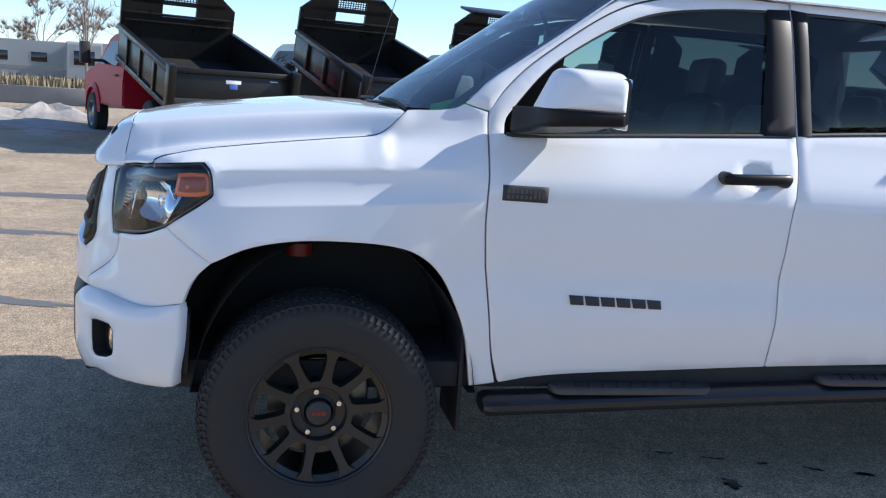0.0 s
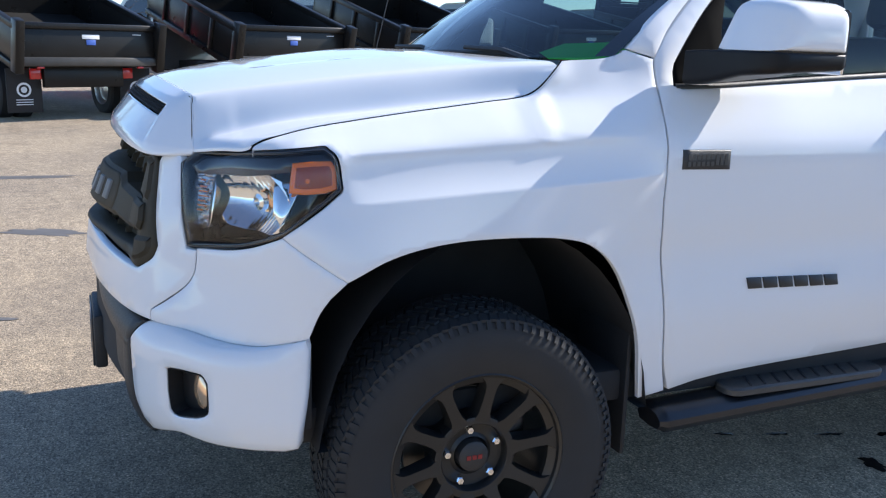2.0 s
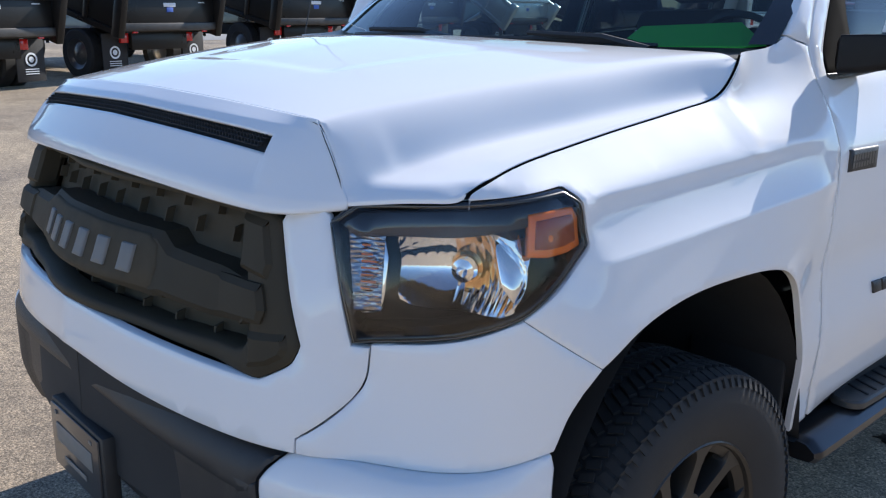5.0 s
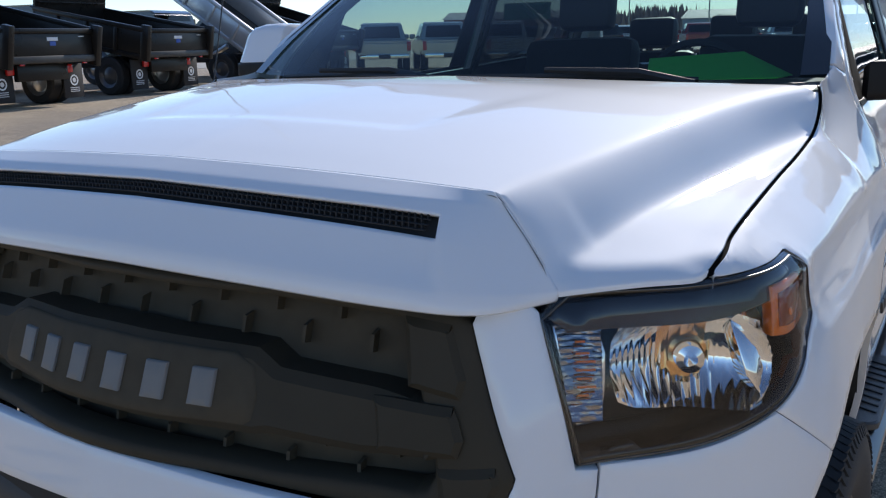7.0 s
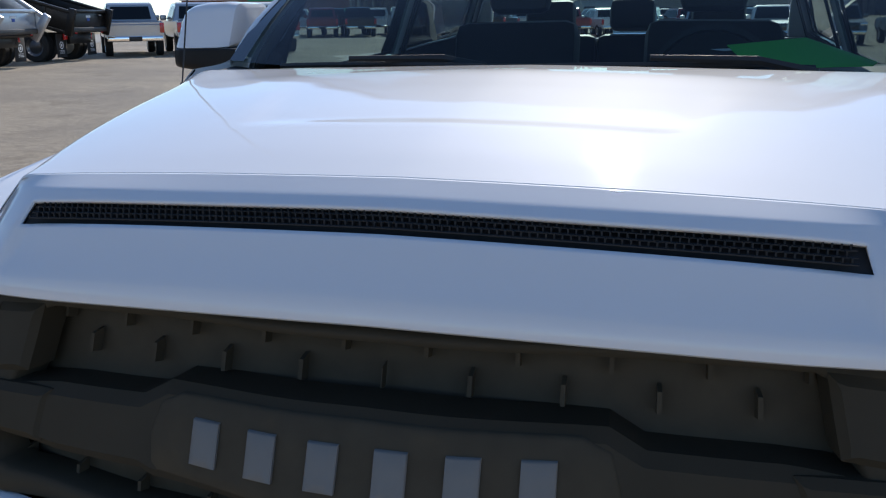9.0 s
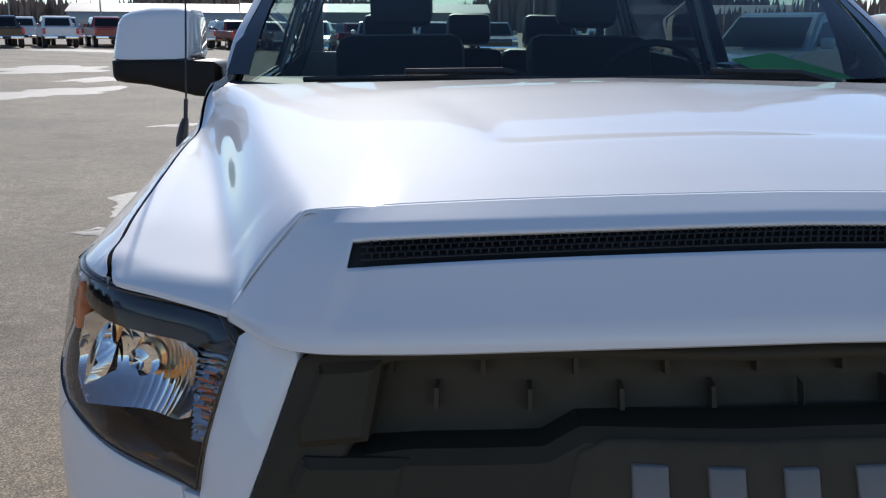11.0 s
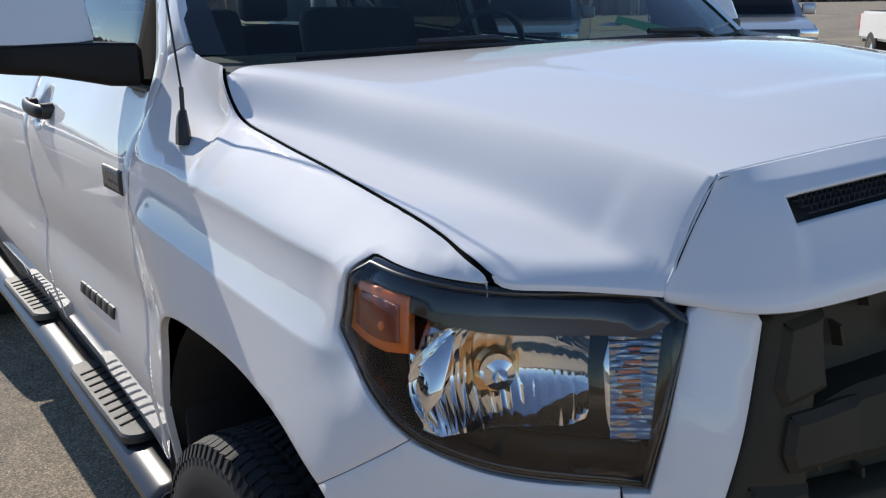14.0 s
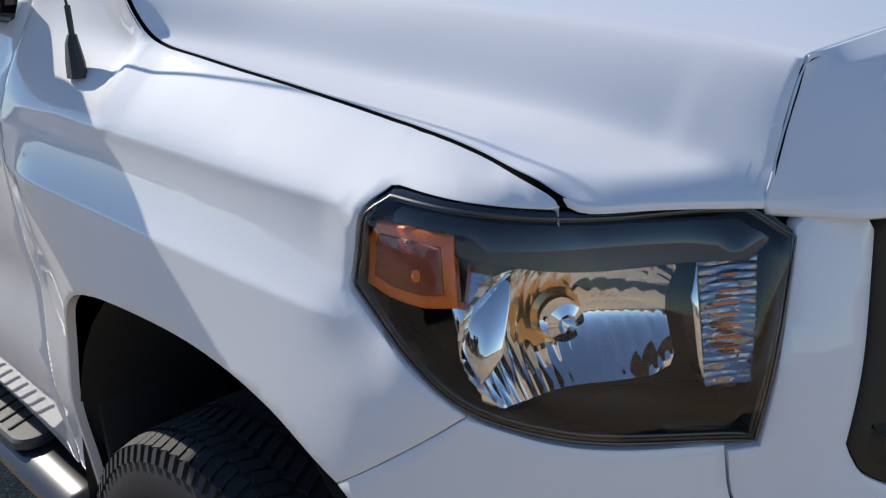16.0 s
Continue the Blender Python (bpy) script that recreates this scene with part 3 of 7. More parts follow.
def both(half):
    """Closes a half outline, run from the middle to the middle, with its mirror image."""
    h = np.asarray(half, float)
    m = h[::-1] * np.array([-1, 1])
    keep = np.abs(m[:, 0]) > 1e-6
    return np.vstack([h, m[keep]])


# outline of the nose skin under and beside the grille
# one closed strip: right outside edge, right grille edge, then the left ones
_rf, _rg = _f, _g[len(GRILLE_RIM[0]):]
FASCIA = np.vstack([_rf, _rg, (_rg[::-1] * np.array([-1, 1]))[1:], (_rf[::-1] * np.array([-1, 1]))[:-1]])
sheet("front_fascia", [FASCIA], on_skin(1), PAINT, truck, "white painted surround below and beside the grille", h=0.022, lip=0.0018)


def sill(u):
    return pchip([2.20, 2.262, 2.436, 2.85, 3.24, 3.71, 4.45], [0.498, 0.512, 0.530, 0.546, 0.562, 0.576, 0.60], u)


def belt(u):
    return pchip([2.15, 2.30, 3.14, 3.65, 4.5], [1.345, 1.347, 1.402, 1.434, 1.47], u)


_ud = np.linspace(2.212, 3.236, 12)
DOOR_F = J(np.stack([_ud, sill(_ud)], 1), C((3.238, 0.565), (3.236, 0.70), (3.238, 0.93), (3.245, 1.14), (3.275, 1.30), (3.284, 1.40), (3.300, 1.89)),
           C((3.29, 1.895), (3.03, 1.893), (2.78, 1.860), (2.574, 1.786), (2.31, 1.611), (2.19, 1.503), (2.134, 1.432)),
           C((2.130, 1.424), (2.1245, 1.39), (2.1165, 1.25), (2.1115, 1.05), (2.1405, 0.82), (2.1705, 0.625), (2.206, 0.508)))
WINDOW_F = J([(2.172, 1.352)], C((2.176, 1.39), (2.198, 1.428), (2.307, 1.553), (2.41, 1.637), (2.605, 1.752), (2.78, 1.815), (3.025, 1.850), (3.270, 1.866)), [(3.266, 1.405)], C((3.14, 1.398), (2.7, 1.372), (2.32, 1.349), (2.20, 1.344)))
_ur = np.linspace(3.248, 4.35, 10)
DOOR_R = J(np.stack([_ur, sill(_ur)], 1), C((4.37, 0.62), (4.38, 0.75), (4.26, 0.92), (4.30, 1.2), (4.32, 1.46)), C((4.30, 1.70), (4.18, 1.86), (4.0, 1.90), (3.7, 1.903), (3.312, 1.897)),
           C((3.307, 1.885), (3.290, 1.40), (3.281, 1.30), (3.251, 1.14), (3.244, 0.93), (3.242, 0.70), (3.244, 0.57)))
WINDOW_R = J([(3.33, 1.412)], [(3.345, 1.868)], C((3.70, 1.868), (4.00, 1.860), (4.12, 1.82), (4.20, 1.70), (4.22, 1.475)), C((4.0, 1.455), (3.65, 1.436), (3.34, 1.414)))
APILLAR = J(C((2.052, 1.4445), (2.132, 1.522), (2.250, 1.606), (2.393, 1.704), (2.575, 1.832), (2.62, 1.855), (2.80, 1.903)), C((3.05, 1.912), (3.8, 1.916), (4.28, 1.912)), C((4.28, 1.900), (3.8, 1.907), (3.05, 1.901), (2.78, 1.866), (2.574, 1.793), (2.31, 1.618), (2.19, 1.510), (2.1275, 1.424)), [(2.087, 1.4335)])
REAR_WELL = C((4.83, 0.55), (4.87, 0.72), (4.98, 0.88), (5.13, 0.97), (5.30, 1.0), (5.47, 0.97), (5.62, 0.88), (5.72, 0.72), (5.76, 0.55))
CAB_BACK = J([(4.39, 0.64), (4.39, 0.60)], C((4.55, 0.60), (4.56, 1.0), (4.56, 1.46)), C((4.52, 1.70), (4.44, 1.86), (4.36, 1.90)), C((4.20, 1.89), (4.315, 1.70), (4.335, 1.46), (4.315, 1.2), (4.275, 0.93), (4.39, 0.76)))
BED_SIDE = J([(4.58, 0.60)], REAR_WELL, [(6.40, 0.62), (6.42, 1.40)], [(4.58, 1.37)])

parts_side = {}
_cu = np.arange(1.25, 2.09, 0.012)


def tuck_gap(L, p, a, b):
    """Along the hood gap the fender's edge turns straight down."""
    k = (L[:, 1] > np.interp(L[:, 0], [0.98, 1.10, 1.18, 1.8, 1.85, 2.04, 2.06], [1.1895, 1.225, 1.22, 1.25, 1.30, 1.40, 9])) & (L[:, 0] > 0.985) & (L[:, 0] < 2.05)
    a, b = a.copy(), b.copy()
    a[k] = p[k] + np.array([0, 0, -0.0015])
    b[k] = p[k] + np.array([0, 0, -0.02])
    return a, b


for side, tag in ((-1, "L"), (1, "R")):
    fen = sheet("fender", [FENDER], on_skin(side), PAINT, truck, "white front fender with flared wheel arch", h=0.013, lip=0.0016, depth=0.016, tuck=tuck_gap, taut=lambda q: np.clip((q[:, 1] - crease_hi(q[:, 0]) - 0.016) / 0.03, 0, 1) * 0.04 * (q[:, 0] < 1.72),
                lines=[np.stack([_cu, f(_cu) + k], 1) for f in (crease_hi, crease_lo) for k in (-0.013, -0.005, 0.0, 0.005, 0.013)])
    sheet("bumper_corner_panel", [CORNER], on_skin(side), PAINT, truck, "white panel under the headlight", h=0.02, lip=0.0016)
    CUPS = [np.array([(uc + 0.066 * math.cos(a) * (1 - 0.12 * math.sin(a)), 1.262 + 0.047 * math.sin(a)) for a in np.linspace(0, 2 * math.pi, 28, endpoint=False)]) for uc in (3.100, 4.155)]
    door = sheet("front_door", [DOOR_F, WINDOW_F, CUPS[0]], on_skin(side), PAINT, truck, "white front door", h=0.035, lip=0.002)
    rdoor = sheet("rear_door", [DOOR_R, WINDOW_R, CUPS[1]], on_skin(side), PAINT, truck, "white rear door", h=0.05)
    for cup, uc, par in ((CUPS[0], 3.100, door), (CUPS[1], 4.155, rdoor)):
        sheet("handle_cup", [cup], lambda uv, o, uc=uc: skin(uv, np.asarray(o) - 0.001 - 0.024 * np.clip(1 - ((uv[:, 0] - uc) / 0.066) ** 2 - ((uv[:, 1] - 1.262) / 0.047) ** 2, 0, 1) ** 0.7, side), PAINT, par, "white hollow behind the handle", h=0.012, lip=0.001, depth=0.004)
    sheet("roof_pillar", [APILLAR], on_skin(side), PAINT, truck, "white windshield pillar and roof rail", h=0.03)
    sheet("cab_corner", [CAB_BACK], on_skin(side), PAINT, truck, h=0.06)
    sheet("bed_side", [BED_SIDE], on_skin(side), PAINT, truck, "white cargo bed side", h=0.07)
    parts_side[side] = (fen, door, rdoor)
    sheet("door_lining", [DOOR_F, WINDOW_F], on_skin(side, -0.035), SEAT, door, "dark door lining", h=0.10, lip=0.001, depth=0.004)
    sheet("door_lining", [DOOR_R, WINDOW_R], on_skin(side, -0.035), SEAT, rdoor, "dark door lining", h=0.12, lip=0.001, depth=0.004)
    # panes
    sheet("window_pane", [WINDOW_F], on_skin(side, -0.010), GLASS, door, "clear side window", h=0.12, lip=0.002, depth=0.004)
    sheet("window_pane", [WINDOW_R], on_skin(side, -0.010), DARK_GLASS, rdoor, "dark privacy window", h=0.12, lip=0.002, depth=0.004)
    # black pillar strips, belt trim and mirror sail
    sheet("pillar_trim", [J([(3.150, 1.406), (3.2845, 1.411), (3.2985, 1.872), (3.205, 1.866)])], on_skin(side, 0.0025), TRIM_BLACK, door, "black pillar strip", h=0.05, depth=0.008)
    sheet("pillar_trim", [J([(3.2925, 1.413), (3.352, 1.416), (3.368, 1.868), (3.3065, 1.874)])], on_skin(side, 0.0025), TRIM_BLACK, rdoor, "black pillar strip", h=0.05, depth=0.008)
    sheet("belt_trim", [J(C((2.18, 1.346), (2.32, 1.350), (2.7, 1.374), (3.14, 1.400), (3.27, 1.408)), C((3.27, 1.420), (3.14, 1.413), (2.7, 1.387), (2.32, 1.362), (2.18, 1.358)))], on_skin(side, 0.002), BLACK, door, "black belt moulding", h=0.05, depth=0.012)
    sheet("belt_trim", [J(C((3.33, 1.414), (3.65, 1.437), (4.22, 1.472)), C((4.22, 1.485), (3.65, 1.450), (3.33, 1.427)))], on_skin(side, 0.002), BLACK, rdoor, "black belt moulding", h=0.05, depth=0.012)
    sheet("mirror_sail", [J([(2.176, 1.352)], C((2.180, 1.39), (2.20, 1.425), (2.307, 1.548), (2.40, 1.625)), C((2.385, 1.57), (2.36, 1.48), (2.355, 1.36)))], on_skin(side, -0.002), GAP_BLACK, door, "black triangular trim at the mirror", h=0.04, depth=0.01)
    sheet("window_seal", [J(C((2.20, 1.432), (2.307, 1.556), (2.41, 1.640), (2.605, 1.755), (2.78, 1.818), (3.025, 1.853), (3.21, 1.862)), C((3.21, 1.852), (3.025, 1.842), (2.78, 1.806), (2.605, 1.743), (2.41, 1.628), (2.307, 1.544), (2.205, 1.424)))], on_skin(side, -0.004), BLACK, door, "black rubber window seal", h=0.04, depth=0.008)
    sheet("window_seal", [J(C((3.345, 1.870), (3.70, 1.871), (4.00, 1.862), (4.13, 1.822), (4.21, 1.70), (4.225, 1.475)), C((4.205, 1.475), (4.19, 1.70), (4.11, 1.81), (3.99, 1.848), (3.70, 1.857), (3.345, 1.856)))], on_skin(side, -0.004), BLACK, rdoor, "black rubber window seal", h=0.04, depth=0.008)

# dark filler between nose and lamp
for side in (-1, 1):
    sheet("lamp_filler", [[(0.60, 1.115), (0.757, 1.115), (0.757, 1.170), (0.60, 1.170)]], on_skin(side, -0.032), DARK, truck, "dark filler beside the lamp", h=0.04, lip=0.001, depth=0.004)
# dark inner shell that closes the joints
_u = np.concatenate([np.linspace(0, 1.16, 22), np.linspace(1.2, 2.1, 20), np.linspace(2.15, 6.4, 26)])
_z = np.concatenate([np.linspace(0.52, 1.44, 30)])
_V, _F = [], []
for side in (-1, 1):
    b0 = len(_V)
    g = np.array([(u, z) for u in _u for z in _z])
    pts = skin(g, -0.028, side)
    _V += list(pts)
    for i in range(len(_u) - 1):
        for j in range(len(_z) - 1):
            uc, zc = (_u[i] + _u[i + 1]) / 2, (_z[j] + _z[j + 1]) / 2
            if 1.13 < uc < 2.12 and zc < 0.99:
                continue
            if 4.7 < uc < 5.85 and zc < 1.05:
                continue
            if uc < 0.78 and 0.84 < zc < 1.18:
                continue
            if 0.72 < uc < 1.26 and zc > 0.93:
                continue
            if uc < 0.78 and zc > 1.13:
                continue
            if uc > 2.1 and zc > float(belt(uc)) - 0.02 and uc < 4.4:
                continue
            if zc > 1.18 and uc < 2.10:
                continue
            q = [b0 + i * len(_z) + j, b0 + (i + 1) * len(_z) + j, b0 + (i + 1) * len(_z) + j + 1, b0 + i * len(_z) + j + 1]
            _F.append(q)
link_mesh("inner_body", _V, _F, DARK, truck, "dark inner body behind the panel gaps")

# ---- hood ----
_gp = skin(HOOD_GAP)[::-1]
_gp = _gp[np.argsort(_gp[:, 1])]
GAP_Y = np.concatenate([[-0.42], _gp[:, 1], [0.60, 0.652]])
GAP_Z = np.concatenate([[_gp[0, 2]], _gp[:, 2] + 0.004 * smooth_step((_gp[:, 1] - 0.48) / 0.06), [1.187, 1.171]])
GAP_X = np.concatenate([[_gp[0, 0]], _gp[:, 0], [0.83, 0.726]])


_gy = np.arange(-0.252, 0.6551, 0.005)
_gx, _gz = pchip(GAP_Y, GAP_X, _gy), pchip(GAP_Y, GAP_Z, _gy)
for _ in range(3):
    for _c in (_gx, _gz):
        _c[2:-2] = (_c[:-4] + _c[1:-3] + _c[2:-2] + _c[3:-1] + _c[4:]) / 5


def ridge_x(y):
    return pchip([-0.36, -0.25, 0.0, 0.2, 0.4, 0.64, 0.72], [0.930, 0.882, 0.786, 0.740, 0.690, 0.624, 0.604], y)


def gap_x(y):
    return np.interp(y, _gy, _gx)


def edge_of(x):
    """The hood's front edge outside the ridge: the nose seam, then the lamp's top."""
    xs = [0.60, 0.623, 0.650, 0.675, 0.700, 0.726, 0.78, 0.83, 0.87, 0.905]
    return pchip(xs, [0.638, 0.639, 0.643, 0.646, 0.650, 0.652, 0.628, 0.600, 0.573, 0.5475], np.clip(x, 0.60, 0.905)), pchip(xs, [1.298, 1.293, 1.267, 1.239, 1.208, 1.171, 1.180, 1.187, 1.192, 1.195], np.clip(x, 0.60, 0.905))


def hood_form(x, y):
    """The hood before its folds are rounded: crowned top, steep side band, level shelf, short front turn-down."""
    zc = pchip([-0.45, -0.2, 0.0, 0.17, 0.30, 0.44, 0.58, 0.645, 0.668, 0.76], [1.402, 1.412, 1.412, 1.398, 1.3815, 1.359, 1.331, 1.3145, 1.3085, 1.281], y)
    xr = ridge_x(y)
    zr = pchip([-0.36, -0.25, 0.0, 0.2, 0.4, 0.64, 0.74], [1.409, 1.406, 1.383, 1.359, 1.332, 1.2935, 1.275], y)
    xv = pchip([-0.45, -0.28, -0.16, 0.0, 0.2, 0.45, 0.60, 0.70], [0.985, 0.940, 0.900, 0.850, 0.805, 0.755, 0.722, 0.70], y)
    zv = pchip([-0.45, -0.28, -0.16, 0.0, 0.2, 0.45, 0.60, 0.70], [1.335, 1.325, 1.314, 1.298, 1.273, 1.239, 1.203, 1.180], y)
    ys = np.minimum(y, 0.47)
    gx = np.maximum(np.where(y < 0.47, np.interp(ys, _gy, _gx), 0.9045), xv + 0.02)
    gz = np.where(y < 0.47, np.interp(ys, _gy, _gz), np.interp(0.47, _gy, _gz) - 0.22 * (y - 0.47))
    gz = np.where(y < -0.13, zv + 0.003, gz)
    k = np.clip(x / xr, 0, 1)
    top = zc - (zc - zr) * k ** 2.4
    w = 0.37 + 0.12 * np.clip((0.42 - y) / 0.4, 0, 1)
    top = top - 0.0042 * smooth_step((w - x) / 0.035) * smooth_step((0.46 - y) / 0.035) * smooth_step((y + 0.02) / 0.3)
    t = np.clip((x - xr) / (xv - xr), 0, 1)
    band = zr + (zv - zr) * (0.40 * t + 0.60 * t * t)
    shelf = zv + (gz - zv) * (x - xv) / (gx - xv)
    z = np.where(x < xr, top, np.where(x < xv, band, shelf))
    ye, ze = edge_of(x)
    front = ze + 0.72 * (ye - y) + np.clip((0.715 - x) / 0.02, 0, 5) * 0.02
    return np.where(x > xr, np.minimum(z, front), z)


HX, HY = np.arange(0, 1.0001, 0.0025), np.arange(-0.46, 0.7601, 0.0025)
_form = hood_form(*np.meshgrid(HX, HY))


def rounded(z, r):
    """The form with folds rounded to about the radius r."""
    n = int(3 * r / 0.0025)
    w = np.exp(-0.5 * (np.arange(-n, n + 1) * 0.0025 / r) ** 2)
    w /= w.sum()
    z = np.pad(z, ((n, n), (n, n)), "reflect", reflect_type="odd")
    z[:, :n] = z[:, 2 * n:n:-1]
    z = np.apply_along_axis(lambda c: np.convolve(c, w, "valid"), 0, z)
    return np.apply_along_axis(lambda c: np.convolve(c, w, "valid"), 1, z)


_rear = smooth_step((0.45 - HY) / 0.7)[:, None]
HOOD_Z = rounded(_form, 0.010) * (1 - _rear) + rounded(_form, 0.021) * _rear


def hood_field(x, y):
    x, y = np.clip(np.abs(np.asarray(x, float)), 0, 0.9999), np.clip(np.asarray(y, float), -0.459, 0.7599)
    i, j = ((y - HY[0]) / 0.0025).astype(int), (x / 0.0025).astype(int)
    a, b = (y - HY[i]) / 0.0025, (x - HX[j]) / 0.0025
    return (HOOD_Z[i, j] * (1 - b) + HOOD_Z[i, j + 1] * b) * (1 - a) + (HOOD_Z[i + 1, j] * (1 - b) + HOOD_Z[i + 1, j + 1] * b) * a


def hood_z(x, y):
    x, y = np.abs(np.asarray(x, float)), np.asarray(y, float)
    z = hood_field(x, y)
    # the rim meets the fender, the lamp and the nose exactly
    xg, zg = gap_x(y), np.interp(y, _gy, _gz)
    z = z + (zg - hood_field(xg, y)) * np.exp(-np.clip(xg - x, 0, 1) / 0.018) * smooth_step((x - ridge_x(y)) / 0.03)
    ye, ze = edge_of(x)
    k = smooth_step((x - 0.61) / 0.02) * (1 - smooth_step((x - 0.71) / 0.02))
    return z + k * (ze - hood_field(x, ye)) * np.exp(-np.clip(ye - y, 0, 1) / 0.03)


# the hood as an even grid: columns from the middle to the ridge and on to the gap
_cc = np.concatenate([np.linspace(0, 0.88, 26), np.linspace(0.892, 1.0, 10)])
_ss = np.linspace(0, 1, 41)[1:]
_vv = np.concatenate([np.linspace(0, 0.12, 8)[:-1], np.linspace(0.12, 0.8, 40)[:-1], np.linspace(0.8, 1.0, 22)])
_cols = []
for c in _cc:
    y0, y1 = -0.190 - 0.055 * c ** 3.2, 0.6665 - 0.0275 * c ** 2.3
    y = y0 + (y1 - y0) * _vv
    x = ridge_x(y) * c
    _cols.append(np.stack([x, y, hood_z(x, y)], 1))
for s in _ss:
    y0, y1 = -0.245 - 0.006 * s, 0.639 + 0.0145 * s - 0.0010 * smooth_step(s / 0.1) * (1 - smooth_step((s - 0.42) / 0.1))
    y = y0 + (y1 - y0) * _vv
    xr = ridge_x(y)
    x = xr + (gap_x(y) - 0.0068 * (1 - smooth_step((y - 0.54) / 0.03)) - xr) * s
    _cols.append(np.stack([x, y, hood_z(xr + (gap_x(y) - xr) * s, y) + 0.0016 * smooth_step((s - 0.8) / 0.2) * smooth_step((0.56 - y) / 0.05)], 1))
_cols = np.array(_cols)
nc, nv = len(_cols), len(_vv)
_V, _F = [], []
for c in range(-(nc - 1), nc):
    for r in range(nv):
        p = _cols[abs(c), r]
        _V.append((p[0] if c >= 0 else -p[0], p[1], p[2]))
for c in range(2 * nc - 2):
    for r in range(nv - 1):
        a = c * nv + r
        _F.append((a, a + nv, a + nv + 1, a + 1))
bm = bmesh.new()
_bv = [bm.verts.new(v) for v in _V]
for f in _F:
    bm.faces.new([_bv[i] for i in f])
for out, down in ((0.0008, -0.0015), (0.0, -0.006)):
    es = [e for e in bm.edges if e.is_boundary and e.calc_face_angle(None) is None]
    g = bmesh.ops.extrude_edge_only(bm, edges=es)
    for v in g["geom"]:
        if isinstance(v, bmesh.types.BMVert):
            d = Vector((v.co.x, v.co.y - 0.2, 0)).normalized()
            v.co += d * out + Vector((0, 0, down))
part("hood", bm, PAINT, truck, "white hood with raised side ridges", sharp=42)
# black strip in the joint between hood and fenders, added for the gap's deep shade
for s in (-1, 1):
    _V, _F = [], []
    ks = [i for i in range(len(_gy)) if _gy[i] < 0.551]
    for i, k in enumerate(ks):
        x, y, z = _gx[k], _gy[k], _gz[k]
        # against the hood's edge the strip stands upright
        _V += [(s * (x - 0.0054), y, z + 0.0003), (s * (x - 0.0052), y, z - 0.0055), (s * (x + 0.0020), y, z - 0.0060)]
        if i:
            for q in (0, 1):
                f = (3 * i - 3 + q, 3 * i + q, 3 * i + 1 + q, 3 * i - 2 + q)
                _F.append(f if s > 0 else f[::-1])
    link_mesh("hood_seal", _V, _F, GAP_BLACK, truck, "black strip for the shade in the hood joint")

# ---- hood nose with its air slot ----
NOSE_ROWS = [
    [(0, 0.670, 1.308), (0.3, 0.666, 1.305), (0.48, 0.657, 1.300), (0.585, 0.647, 1.296), (0.622, 0.640, 1.292)],
    [(0, 0.706, 1.2915), (0.3, 0.701, 1.289), (0.49, 0.690, 1.285), (0.595, 0.668, 1.279), (0.648, 0.642, 1.268)],
    [(0, 0.724, 1.279), (0.3, 0.719, 1.276), (0.50, 0.706, 1.270), (0.605, 0.684, 1.259), (0.672, 0.646, 1.240)],
    [(0, 0.757, 1.256), (0.3, 0.751, 1.253), (0.505, 0.735, 1.245), (0.614, 0.705, 1.232), (0.694, 0.649, 1.213)],
    [(0, 0.780, 1.224), (0.3, 0.774, 1.220), (0.51, 0.757, 1.212), (0.628, 0.722, 1.200), (0.716, 0.652, 1.184)],
    [(0, 0.797, 1.190), (0.3, 0.790, 1.187), (0.52, 0.772, 1.180), (0.642, 0.735, 1.172), (0.7265, 0.652, 1.169)],
    [(0, 0.806, 1.159), (0.3, 0.798, 1.157), (0.52, 0.779, 1.152), (0.646, 0.742, 1.149), (0.725, 0.655, 1.158)],
    [(0, 0.782, 1.152), (0.3, 0.774, 1.150), (0.52, 0.752, 1.146), (0.630, 0.715, 1.144), (0.700, 0.645, 1.150)],
]
_rows = np.array([catmull(np.vstack([np.array(r[1]) * np.array([-1, 1, 1]), r]), 24)[24:] for r in NOSE_ROWS])
_cf = np.clip(_rows[0, :, 0] / ridge_x(np.array([0.64]))[0], 0, 1)
_yf = 0.6665 - 0.0275 * _cf ** 2.3
_rows[0, :, 2] = hood_z(_rows[0, :, 0], _yf) - 0.0006
_rows[0, :, 1] = _yf + 0.0048
_dense = []
for c in range(_rows.shape[1]):
    r = _rows[:, c]
    # below the slot the face is sunk between the two ends
    k = smooth_step((0.585 - r[3, 0]) / 0.03)
    sink = np.array([0, -0.009 * k, -0.003 * k])
    r = r.copy()
    corner = r[1].copy()
    a, b = corner + (r[0] - corner) * 0.14, corner + (r[2] - corner) * 0.22
    roll = [(1 - t) ** 2 * a + 2 * t * (1 - t) * corner + t * t * b for t in np.linspace(0, 1, 6)]
    upper = [r[0], r[0] * 0.95 + r[1] * 0.05, r[0] * 0.5 + r[1] * 0.5] + roll + [r[2] * 0.75 + b * 0.25, r[2]]
    face = catmull([r[3] + sink, r[4] + sink, r[5] + sink * 0.15], 6)
    lip = [r[5] * 0.85 + r[6] * 0.15, r[5] * 0.5 + r[6] * 0.5 + np.array([0, 0.0012, 0]), r[6] * 0.9 + r[5] * 0.1, r[6] * 0.97 + r[7] * 0.03, r[6] * 0.85 + r[7] * 0.15 + np.array([0, 0, -0.002]), r[7]]
    _dense.append(np.vstack([upper, face, lip]))
SLOT_ROW = len(upper) - 1
_dense = np.array(_dense)
nr = _dense.shape[1]
_V, _F = [], []
ncol = _dense.shape[0]
